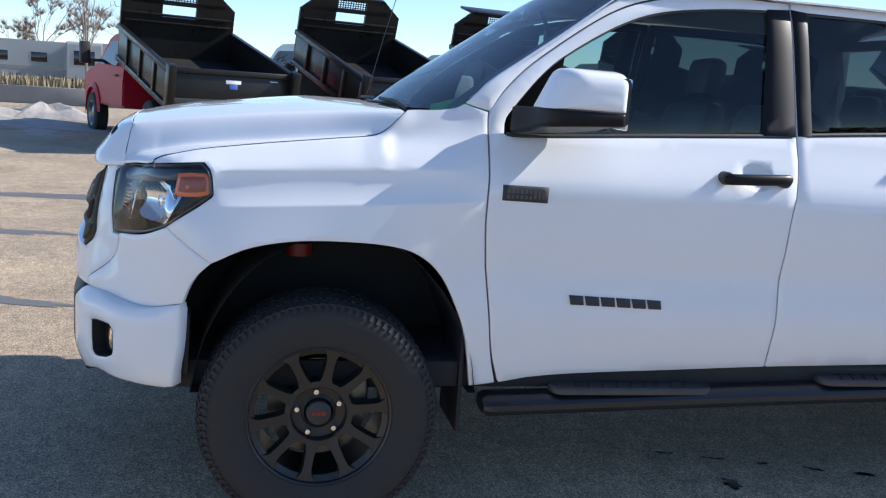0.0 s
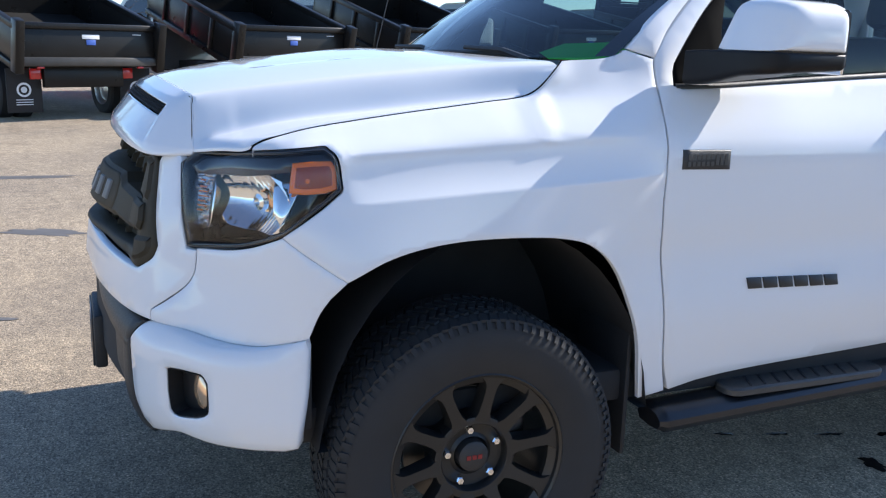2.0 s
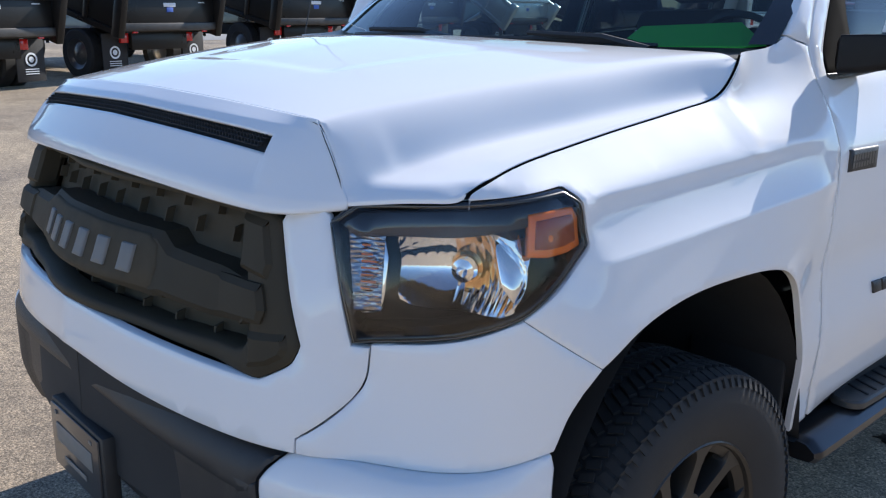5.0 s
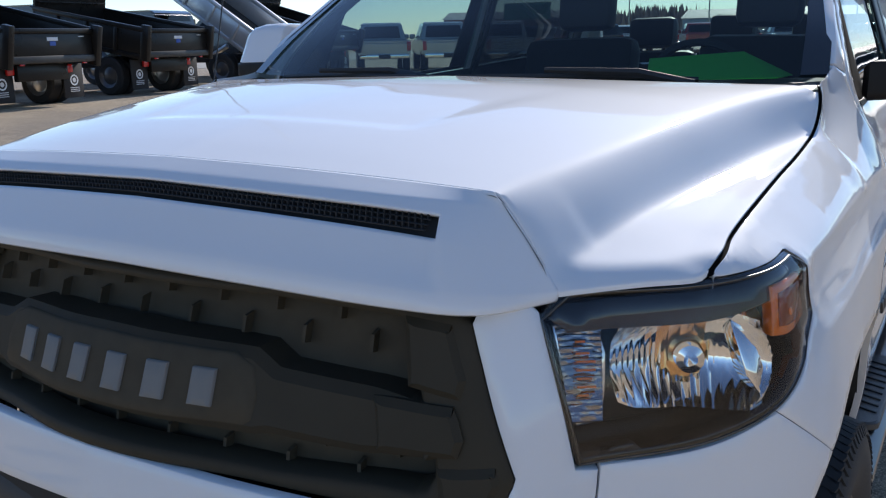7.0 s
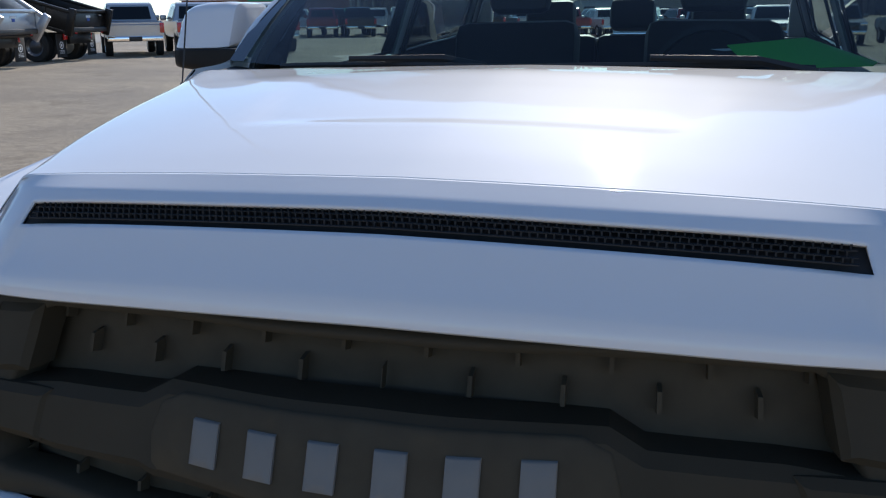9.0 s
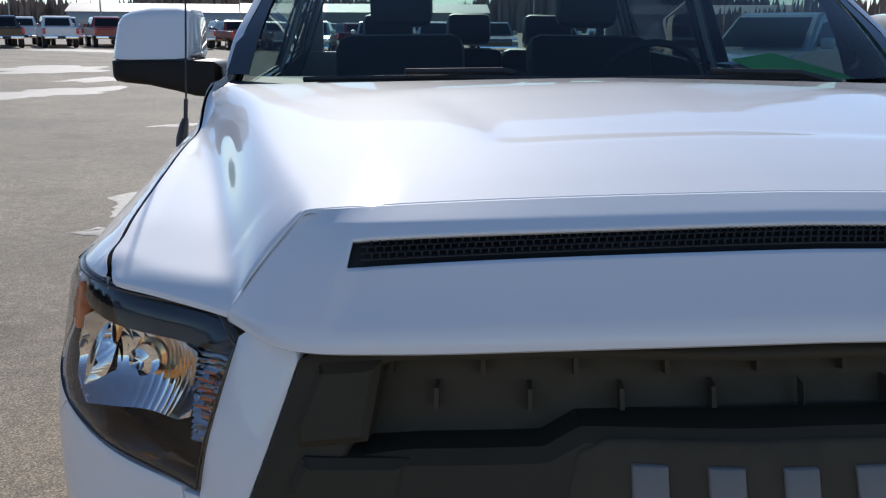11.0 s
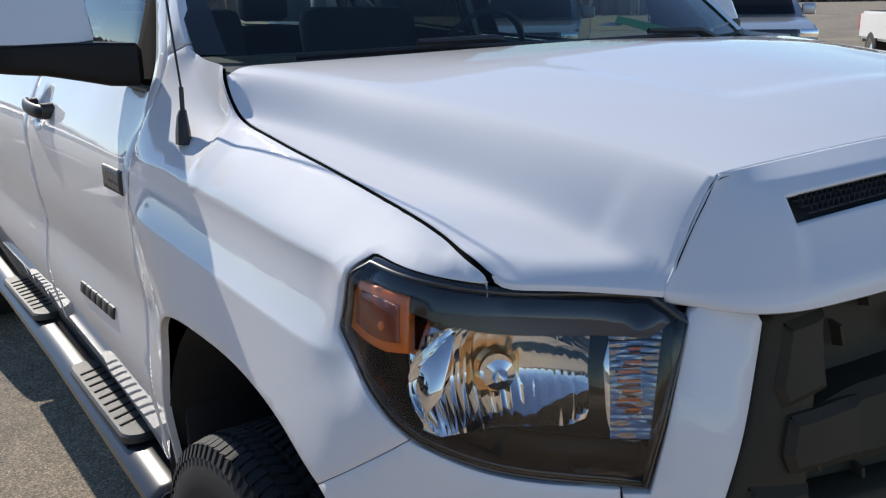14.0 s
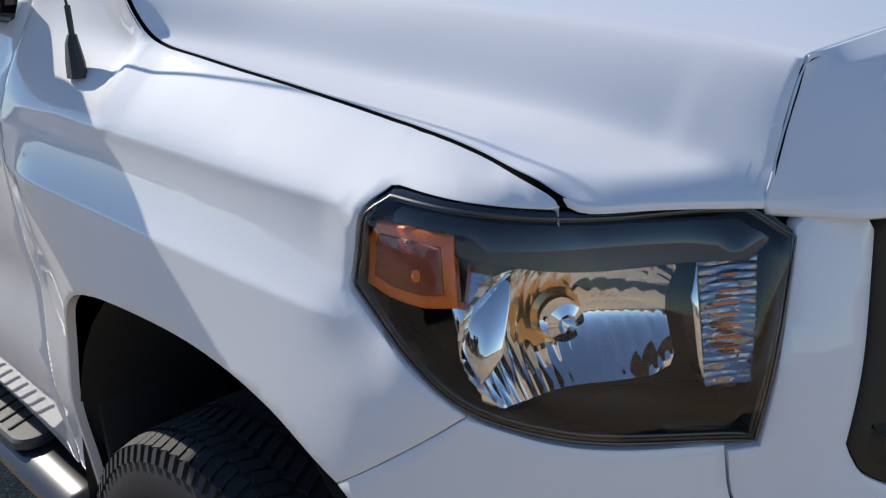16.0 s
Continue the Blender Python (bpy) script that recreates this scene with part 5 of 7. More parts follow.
def spoke_mesh(s):
    """One of ten spokes, pointing up."""
    bm = bmesh.new()
    secs = [(0.098, 0.030, 0.086, 0.040), (0.116, 0.0235, 0.089, 0.045), (0.126, 0.0190, 0.091, 0.045), (0.150, 0.0170, 0.094, 0.045), (0.185, 0.0165, 0.100, 0.042), (0.205, 0.0185, 0.103, 0.036), (0.218, 0.026, 0.105, 0.028), (0.232, 0.044, 0.107, 0.022)]
    prev = None
    for r, w, x, d in secs:
        cur = [bm.verts.new((s * (x - d), -w * 1.1, r)), bm.verts.new((s * (x - 0.007), -w, r)), bm.verts.new((s * x, -w * 0.86, r)), bm.verts.new((s * x, w * 0.86, r)), bm.verts.new((s * (x - 0.007), w, r)), bm.verts.new((s * (x - d), w * 1.1, r))]
        if prev:
            for i in range(6):
                bm.faces.new((prev[i], prev[(i + 1) % 6], cur[(i + 1) % 6], cur[i]))
        else:
            bm.faces.new(cur)
        prev = cur
    bm.faces.new(prev[::-1])
    return bm


def wheel(at, s):
    """s: the outer side, +1 or -1 along x."""
    w = new("wheel")
    w.parent = truck
    w.location = at
    tagged(w, "black ten-spoke alloy wheel with an all-terrain tyre")
    tyre = part("tyre", tyre_mesh(), RUBBER, w, "black rubber tyre")
    part("tread", tread_mesh(), RUBBER, w, "blocky tyre tread")
    tagged(part("shoulder_tread", shoulder_mesh(s), RUBBER, w, "raised shoulder lugs"), kind="stuff")
    bm = bmesh.new()
    add_spin(bm, [(s * 0.118, 0.247), (s * 0.121, 0.243), (s * 0.116, 0.236), (s * 0.100, 0.231), (s * 0.03, 0.222), (-s * 0.11, 0.222), (-s * 0.115, 0.245)], 56, "x")
    part("rim", bm, RIM, w, "glossy black rim")
    bm = bmesh.new()
    add_spin(bm, [(s * 0.112, 0.243), (s * 0.106, 0.232), (s * 0.094, 0.214), (s * 0.078, 0.214), (s * 0.07, 0.232)], 56, "x")
    part("rim_ring", bm, RIM, w, "glossy black outer ring")
    mesh = None
    for k in range(10):
        if mesh is None:
            o = part("spoke", spoke_mesh(s), RIM, w, "glossy black spoke", sharp=25)
            mesh = o.data
        else:
            o = new("spoke", mesh)
            o.parent = w
            tagged(o, "glossy black spoke")
        o.rotation_euler = (2 * math.pi * k / 10 + radians(10), 0, 0)
    bm = bmesh.new()
    add_spin(bm, [(s * 0.0, 0.112), (s * 0.074, 0.117), (s * 0.086, 0.115), (s * 0.0875, 0.111), (s * 0.086, 0.096), (s * 0.082, 0.093), (s * 0.058, 0.090), (s * 0.054, 0.060), (s * 0.060, 0.050), (s * 0.05, 0.044)], 50, "x")
    part("hub", bm, RIM, w, "black hub")
    bm = bmesh.new()
    add_spin(bm, [(s * 0.05, 0.044), (s * 0.078, 0.042), (s * 0.082, 0.036), (s * 0.083, 0.001)], 28, "x")
    part("hub_cap", bm, BLACK, w, "black centre cap")
    bm = bmesh.new()
    for i in range(3):
        add_box(bm, (s * 0.0835 - 0.0012, -0.022 + i * 0.016, -0.006), (s * 0.0835 + 0.0012, -0.010 + i * 0.016, 0.006))
    part("cap_mark", bm, RED_MARK, w, "plain dark red marks")
    for k in range(5):
        a = 2 * math.pi * k / 5 - radians(8)
        bm = bmesh.new()
        add_spin(bm, [(s * 0.05, 0.0125), (s * 0.074, 0.0125), (s * 0.078, 0.009), (s * 0.079, 0.001)], 6, "x", at=(0, -0.075 * math.sin(a), 0.075 * math.cos(a)))
        part("wheel_nut", bm, CHROME, w, "bright chrome wheel nut", sharp=20)
    bm = bmesh.new()
    add_spin(bm, [(s * 0.0, 0.001), (s * 0.0, 0.172), (-s * 0.025, 0.172)], 40, "x")
    part("brake_disc", bm, STEEL, w, "steel brake disc")
    part("brake_caliper", box((min(0.0, s * 0.04), -0.17, -0.02), (max(0.0, s * 0.04), -0.10, 0.11), 0.012), STEEL, w, "grey brake caliper")
    return w



# ---- wheel houses, flaps, floor, frame ----
for side in (-1, 1):
    for yc in (0.0, -3.70):
        prev = None
        bm = bmesh.new()
        for k in range(25):
            a = radians(-20 + 220 * k / 24)
            r = 0.60 if yc == 0 else 0.56
            y, z = yc - (0.055 if yc == 0 else 0.015) + (0.475 if yc == 0 else r * 0.9) * math.cos(a), 0.40 + r * math.sin(a)
            z = max(z, 0.47)
            cur = [bm.verts.new((side * 0.45, y, z)), bm.verts.new((side * 1.0, y, z))]
            if prev:
                bm.faces.new((prev[0], prev[1], cur[1], cur[0]))
            prev = cur
        bm.faces.new([bm.verts.new((side * 0.45, yc + 0.6, 0.3)), bm.verts.new((side * 0.45, yc + 0.6, 1.0)), bm.verts.new((side * 0.45, yc - 0.6, 1.0)), bm.verts.new((side * 0.45, yc - 0.6, 0.3))])
        part("wheel_liner", bm, DARK, truck, "black wheel-arch liner")
    bm = bmesh.new()
    add_box(bm, (min(side * 0.70, side * 0.966), -0.490, 0.315), (max(side * 0.70, side * 0.966), -0.474, 0.72), 0.006)
    part("mud_flap", bm, RUBBER, truck, "black rubber mud flap")
    bm = bmesh.new()
    add_box(bm, (min(side * 0.86, side * 0.97), 0.425, 0.52), (max(side * 0.86, side * 0.97), 0.445, 0.72), 0.005)
    part("air_deflector", bm, RUBBER, truck, "black rubber deflector ahead of the wheel")
    bm = bmesh.new()
    add_tube(bm, [(side * 0.62, 0.07, 0.86), (side * 0.62, 0.07, 0.905)], 0.05, 14)
    part("front_strut", bm, RED_MARK, truck, "red coil-over strut")
bm = bmesh.new()
add_box(bm, (-0.93, -4.85, 0.46), (0.93, 0.55, 0.56), 0.02)
part("underbody", bm, DARK, truck, "black underbody")
bm = bmesh.new()
add_box(bm, (-0.80, -4.75, 0.95), (0.80, -2.98, 1.0), 0.01)
part("bed_floor", bm, DARK, truck, "dark bed floor")
bm = bmesh.new()
add_box(bm, (-0.98, -4.90, 0.62), (0.98, -4.84, 1.38), 0.02)
part("tailgate", bm, PAINT, truck, "white tailgate")

# ---- running boards ----
for side in (-1, 1):
    rb = new("running_board")
    rb.parent = truck
    tagged(rb, "black oval side step with ribbed pads")
    bm = bmesh.new()
    ys = np.concatenate([[-0.555, -0.562, -0.573, -0.588], np.linspace(-0.605, -2.95, 22)])
    prof = [(-0.075, 0.0), (-0.060, 0.028), (-0.020, 0.036), (0.030, 0.030), (0.058, 0.006), (0.060, -0.012), (0.045, -0.032), (0.0, -0.036), (-0.06, -0.030)]
    prev = None
    for y in ys:
        zc = 0.428 + (-0.555 - y) * 0.035
        f = math.sqrt(max(0.5, min(1, (-0.545 - y) / 0.03)))
        cur = [bm.verts.new((side * (0.985 + a * (0.4 + 0.6 * f)), y, zc + b * f)) for a, b in prof]
        if prev:
            for i in range(len(prof)):
                bm.faces.new((prev[i], prev[(i + 1) % len(prof)], cur[(i + 1) % len(prof)], cur[i]))
        else:
            bm.faces.new(cur)
        prev = cur
    bm.faces.new(prev[::-1])
    part("step_tube", bm, mat("satin_black_tube", (0.02, 0.02, 0.022), 0.28, metal=0.3, coat=0.3, vary=0.2, scale=12), rb, "satin black tube")
    for y0, y1 in ((-0.80, -1.42), (-1.86, -2.46)):
        zc = 0.466 + (-0.555 - (y0 + y1) / 2) * 0.035
        bm = bmesh.new()
        ring = []
        ym, hl = (y0 + y1) / 2, (y0 - y1) / 2
        for k in range(28):
            w = 2 * math.pi * k / 28
            cx, cy = math.cos(w), math.sin(w)
            ring.append((0.982 + 0.050 * math.copysign(abs(cx) ** 0.8, cx), ym + math.copysign(hl - 0.05, cy) * (1 if abs(cy) > 1e-6 else 0) + 0.05 * cy))
        tops = [[bm.verts.new((side * (0.982 + (x - 0.982) * f), ym + (y - ym) * g, zc + dz)) for x, y in ring] for f, g, dz in ((1.0, 1.0, -0.012), (1.0, 1.0, 0.004), (0.88, 0.985, 0.010))]
        for r0, r1 in zip(tops, tops[1:]):
            for k in range(28):
                bm.faces.new((r0[k], r0[(k + 1) % 28], r1[(k + 1) % 28], r1[k]))
        bm.faces.new(tops[-1])
        pad = part("step_pad", bm, PAD_GREY, rb, "grey ribbed step pad")
        for k in range(9):
            y = y0 - 0.10 - k * (y0 - y1 - 0.20) / 8
            part("pad_rib", box((-0.038, -0.0035, zc + 0.009), (0.038, 0.0035, zc + 0.0135), 0.001, m=Matrix.Translation((side * 0.982, y, 0)) @ Matrix.Rotation(0.42 * side, 4, "Z")), RUBBER, rb, "raised rubber rib")
    for y in (-0.9, -1.9, -2.8):
        bm = bmesh.new()
        add_box(bm, (min(side * 0.80, side * 0.95), y - 0.03, 0.43), (max(side * 0.80, side * 0.95), y + 0.03, 0.50), 0.01)
        part("step_bracket", bm, BLACK, rb)

# ---- glass, roof, cowl ----
WS_E = np.array([(0.884, -0.415, 1.421), (0.866, -0.534, 1.515), (0.842, -0.660, 1.599), (0.804, -0.803, 1.697), (0.757, -0.985, 1.826), (0.742, -1.06, 1.868)])
_e = catmull(WS_E, 4)


def bowed(n, inner=1.0, bow0=0.183, bow1=0.10):
    V = []
    for i, p in enumerate(_e):
        f = i / (len(_e) - 1)
        for j in range(n):
            k = -1 + 2 * j / (n - 1)
            w = 1 - abs(k) ** 2.2
            V.append((p[0] * k * inner, p[1] + (bow0 + (bow1 - bow0) * f) * w, p[2] + (-0.022 + 0.062 * f) * w))
    return V


n = 25
_V = bowed(n)
_F = [(i * n + j, (i + 1) * n + j, (i + 1) * n + j + 1, i * n + j + 1) for i in range(len(_e) - 1) for j in range(n - 1)]
shield = link_mesh("windshield", _V, _F, GLASS, truck, "tinted windshield")
shield.visible_shadow = True
# black edge band of the windshield
for s in (-1, 1):
    _V2, _F2 = [], []
    for i in range(len(_e)):
        a = Vector(_V[i * n + (0 if s < 0 else n - 1)])
        b = Vector(_V[i * n + (1 if s < 0 else n - 2)])
        _V2 += [a + Vector((0, 0.003, 0.002)), a + (b - a) * 0.75 + Vector((0, 0.004, 0.003))]
    for i in range(len(_e) - 1):
        b0 = i * 2
        _F2.append((b0, b0 + 1, b0 + 3, b0 + 2))
    link_mesh("glass_band", _V2, _F2, GLOSS_BLACK, shield, "black glass edge band")
# roof
_V, _F = [], []
ys = np.concatenate([np.linspace(0, 0.12, 5), np.linspace(0.2, 1, 9)])
for a, t in enumerate(ys):
    for j in range(21):
        k = -1 + 2 * j / 20
        w = 1 - abs(k) ** 2.2
        y = -1.06 + 0.10 * w * (1 - t) - t * 1.78
        z = 1.868 + 0.04 * w + 0.045 * min(1, t * 4) * (1 - abs(k) ** 6 * 0.3) - 0.03 * max(0, t - 0.8) * 5
        x = (0.742 - 0.01 * t) * k
        _V.append((x, y, z))
m = 21
_F = [(i * m + j, i * m + j + 1, (i + 1) * m + j + 1, (i + 1) * m + j) for i in range(len(ys) - 1) for j in range(m - 1)]
link_mesh("roof", _V, _F, PAINT, truck, "white roof")
bm = bmesh.new()
f = bm.faces.new([bm.verts.new(v) for v in ((0.80, -2.93, 1.46), (-0.80, -2.93, 1.46), (-0.70, -2.84, 1.88), (0.70, -2.84, 1.88))])
part("rear_window", bm, clear_glass("rear_glass", (0.75, 0.86, 0.83)), truck, "clear rear window")
bm = bmesh.new()
for lo, hi in (((-0.92, -2.95, 0.62), (0.92, -2.91, 1.44)), ((-0.90, -2.95, 1.44), (-0.78, -2.90, 1.88)), ((0.78, -2.95, 1.44), (0.90, -2.90, 1.88)), ((-0.80, -2.88, 1.85), (0.80, -2.82, 1.90))):
    add_box(bm, lo, hi, 0.01)
part("cab_back", bm, PAINT, truck, "white cab back wall")
# cowl under the windshield
_V, _F = [], []
for j in range(31):
    k = -1 + 2 * j / 30
    w = 1 - abs(k) ** 2.2
    x = 0.876 * k
    _V += [(x, -0.205 - 0.02 * abs(k) ** 2.5, 1.378 + 0.014 * abs(k) ** 4), (x, -0.425 + 0.185 * w, 1.394 - 0.004 * w + 0.014 * abs(k) ** 4)]
    if j:
        _F.append((2 * j - 2, 2 * j, 2 * j + 1, 2 * j - 1))
cowl = link_mesh("cowl", _V, _F, BLACK, truck, "black plastic cowl under the windshield")
for x0, x1 in ((-0.62, -0.02), (0.12, 0.70)):
    bm = bmesh.new()
    pts = []
    for t in np.linspace(0, 1, 12):
        x = x0 + (x1 - x0) * t
        w = 1 - abs(x / 0.9) ** 2.2
        pts.append((x, -0.455 + 0.215 * w + 0.015 * t, 1.412 - 0.005 * w + 0.022 * t * (1 - t)))
    add_tube(bm, pts, 0.007, 6)
    add_tube(bm, [(x0, -0.30, 1.40), (x0 + 0.12, -0.27, 1.425), (x0 + 0.35, -0.245, 1.428)], [0.012, 0.010, 0.007], 6)
    part("wiper", bm, BLACK, truck, "black wiper arm and blade")

# ---- mirrors, handles, badges, antenna ----
for side in (-1, 1):
    door = parts_side[side][1]
    mir = new("door_mirror")
    mir.parent = truck
    tagged(mir, "tall door mirror with white cap and black base")

    def shell(secs, r):
        """Rounded block lofted along x; each section: x, front y at the bottom and the top, back y, bottom z in front and behind, top z, inset."""
        bm = bmesh.new()
        prev = None
        for x, f0, f1, yb, zf, zb, z1, k in secs:
            cs = [(f0 - k, zf + k), (f1 - k, z1 - k), (yb + k, z1 - k), (yb + k, zb + k)]
            cur = []
            for i in range(4):
                p, q, n_ = (np.array(cs[j % 4]) for j in (i - 1, i, i + 1))
                a_, b_ = q + (p - q) / np.linalg.norm(p - q) * r[i], q + (n_ - q) / np.linalg.norm(n_ - q) * r[i]
                for t in np.linspace(0, 1, 7):
                    w = (1 - t) ** 2 * a_ + 2 * t * (1 - t) * q + t * t * b_
                    cur.append(bm.verts.new((side * x, w[0], w[1])))
            if prev:
                for i in range(len(cur)):
                    bm.faces.new((prev[i], prev[(i + 1) % len(cur)], cur[(i + 1) % len(cur)], cur[i]))
            else:
                bm.faces.new(cur)
            prev = cur
        bm.faces.new(prev[::-1])
        return bm

    cap = [(1.010, -0.655, -0.715, -0.885, 1.452, 1.452, 1.574, 0.012), (1.018, -0.640, -0.700, -0.892, 1.452, 1.452, 1.580, 0.003)]
    cap += [(1.05, -0.633, -0.695, -0.894, 1.452, 1.452, 1.582, 0.0), (1.12, -0.634, -0.697, -0.894, 1.452, 1.452, 1.581, 0.0), (1.17, -0.642, -0.704, -0.894, 1.452, 1.452, 1.574, 0.0)]
    cap += [(1.196, -0.654, -0.714, -0.892, 1.452, 1.452, 1.566, 0.001), (1.209, -0.664, -0.722, -0.889, 1.452, 1.452, 1.555, 0.003), (1.217, -0.676, -0.734, -0.885, 1.452, 1.452, 1.538, 0.005), (1.221, -0.694, -0.744, -0.878, 1.454, 1.454, 1.518, 0.010)]
    part("mirror_cap", shell(cap, (0.004, 0.035, 0.025, 0.004)), PAINT, mir, "white mirror cap", sharp=50)
    low = [(0.930, -0.600, -0.602, -0.800, 1.356, 1.372, 1.446, 0.012), (0.945, -0.590, -0.592, -0.81, 1.354, 1.370, 1.449, 0.002), (1.00, -0.605, -0.607, -0.88, 1.360, 1.386, 1.450, 0.0), (1.05, -0.622, -0.624, -0.892, 1.372, 1.398, 1.451, 0.0)]
    low += [(1.12, -0.626, -0.628, -0.892, 1.388, 1.405, 1.451, 0.0), (1.18, -0.638, -0.640, -0.892, 1.394, 1.408, 1.451, 0.0), (1.208, -0.652, -0.654, -0.888, 1.397, 1.410, 1.452, 0.001), (1.218, -0.668, -0.670, -0.884, 1.402, 1.413, 1.452, 0.002), (1.222, -0.688, -0.690, -0.878, 1.412, 1.420, 1.452, 0.006)]
    part("mirror_base", shell(low, (0.020, 0.006, 0.006, 0.012)), TRIM_BLACK, mir, "black mirror base", sharp=50)
    part("mirror_seam", shell([(1.02, -0.640, -0.641, -0.888, 1.4485, 1.4485, 1.4545, 0.0), (1.205, -0.662, -0.663, -0.884, 1.4485, 1.4485, 1.4545, 0.0)], (0.001, 0.001, 0.001, 0.001)), GLOSS_BLACK, mir, "black seam under the cap")
    part("mirror_back", shell([(1.022, -0.86, -0.861, -0.899, 1.410, 1.410, 1.570, 0.0), (1.203, -0.86, -0.861, -0.899, 1.416, 1.416, 1.560, 0.0)], (0.002, 0.02, 0.02, 0.01)), BLACK, mir, "black mirror housing edge", sharp=50)
    bm = bmesh.new()
    add_box(bm, (min(side * 1.03, side * 1.195), -0.904, 1.40), (max(side * 1.03, side * 1.195), -0.894, 1.56), 0.004)
    part("mirror_glass", bm, CHROME, mir, "mirror glass")
    for par, uh in ((door, 2.965), (parts_side[side][2], 4.02)):
        h = link_mesh("door_handle", [], [], BLACK, par, "black door handle")
        bm = bmesh.new()
        us = np.linspace(uh, uh + 0.262, 14)
        pts = [Vector(skin([(u, 1.252 + 0.01 * i / 13)], 0.018 + 0.020 * max(0.0, math.sin(math.pi * i / 13)) ** 0.5, side)[0]) for i, u in enumerate(us)]
        add_tube(bm, pts, [0.011] + [0.0135] * 12 + [0.011], 12, 1.45)
        part("handle_grip", bm, TRIM_BLACK, h, "black grip")
        for u in (uh + 0.008, uh + 0.238):
            a = Vector(skin([(u, 1.255)], -0.005, side)[0])
            b = Vector(skin([(u, 1.255)], 0.028, side)[0])
            bm = bmesh.new()
            add_tube(bm, [a, (a + b) / 2, b], 0.023, 14)
            part("handle_mount", bm, BLACK, h, "black handle mount")
        bm = bmesh.new()
        a = Vector(skin([(uh + 0.242, 1.256)], 0.024, side)[0])
        b = Vector(skin([(uh + 0.242, 1.256)], 0.032, side)[0])
        add_tube(bm, [a, b], 0.009, 10)
        part("lock_cylinder", bm, SILVER, h, "bright lock")
    b = sheet("engine_badge", [[(2.158, 1.140), (2.318, 1.137), (2.318, 1.190), (2.158, 1.192)]], on_skin(side, 0.005), BLACK, door, "black rectangular badge", h=0.03, lip=0.004, depth=0.008)
    bm = bmesh.new()
    for i in range(9):
        u = 2.172 + i * 0.0155
        z0, z1 = (1.150, 1.180) if i > 5 else (1.166, 1.180)
        q = skin([(u, z0), (u + 0.010, z0), (u + 0.010, z1), (u, z1)], 0.0065, side)
        bm.faces.new([bm.verts.new(v) for v in q])
        if i <= 5:
            q = skin([(u, 1.148), (u + 0.010, 1.148), (u + 0.010, 1.160), (u, 1.160)], 0.0065, side)
            bm.faces.new([bm.verts.new(v) for v in q])
    part("badge_mark", bm, mat("badge_grey", (0.09, 0.09, 0.09), 0.3, metal=0.5, vary=0.1, scale=50), b, "plain raised marks")
    for i in range(6):
        u0 = 2.437 + i * 0.0585
        u1 = u0 + 0.048
        z0 = 0.791 - i * 0.0020
        sheet("name_block", [[(u0, z0), (u1, z0 - 0.001), (u1 - 0.004, z0 + 0.030), (u0 - 0.008, z0 + 0.032)]], on_skin(side, 0.006), BLACK, door, "plain black name block", h=0.03, lip=0.002, depth=0.008)

ant = new("antenna")
ant.parent = truck
tagged(ant, "thin black mast antenna")
base = Vector((0.968, -0.286, 1.299))
bm = bmesh.new()
rings = [[bm.verts.new(base + Vector((x0 + w * cx, y0 + d * cy, z))) for cx, cy in ((-0.6, -1), (0.6, -1), (1, -0.4), (1, 0.5), (0.4, 1), (-0.4, 1), (-1, 0.5), (-1, -0.4))]
         for x0, y0, z, w, d in ((0.002, 0.004, -0.026, 0.012, 0.020), (0.000, 0.002, -0.004, 0.0115, 0.019), (-0.004, -0.006, 0.022, 0.009, 0.011), (-0.007, -0.008, 0.034, 0.006, 0.007))]
for r0, r1 in zip(rings, rings[1:]):
    for k in range(8):
        bm.faces.new((r0[k], r0[(k + 1) % 8], r1[(k + 1) % 8], r1[k]))
bm.faces.new(rings[-1])
part("antenna_foot", bm, BLACK, ant, "black rubber foot")
bm = bmesh.new()
add_tube(bm, [base + Vector((-0.007, -0.008, 0.032)), base + Vector((-0.010, -0.012, 0.074))], 0.0046, 8)
add_tube(bm, [base + Vector((-0.010, -0.012, 0.070)), base + Vector((-0.016, -0.10, 0.43)), base + Vector((-0.020, -0.20, 0.80))], 0.0022, 6)
part("antenna_mast", bm, BLACK, ant, "thin mast")

# ---- cabin ----
bm = bmesh.new()
_p = [(-0.32, 1.20), (-0.32, 1.372), (-0.48, 1.385), (-0.85, 1.40), (-0.98, 1.37), (-1.02, 1.22), (-0.95, 1.0)]
add_prism(bm, _p, -0.86, 0.86)
part("dashboard", bm, DASH, truck, "black dashboard")
bm = bmesh.new()
g = add_spin(bm, [(0.0, 0.175), (0.014, 0.188), (0.0, 0.20), (-0.014, 0.188)], 28, "y", closed=True)
add_box(bm, (-0.18, -0.008, -0.02), (0.18, 0.008, 0.02), 0.005)
bmesh.ops.transform(bm, matrix=Matrix.Translation((-0.42, -1.10, 1.32)) @ Matrix.Rotation(radians(-25), 4, "X"), verts=bm.verts)
part("steering_wheel", bm, DASH, truck, "black steering wheel")


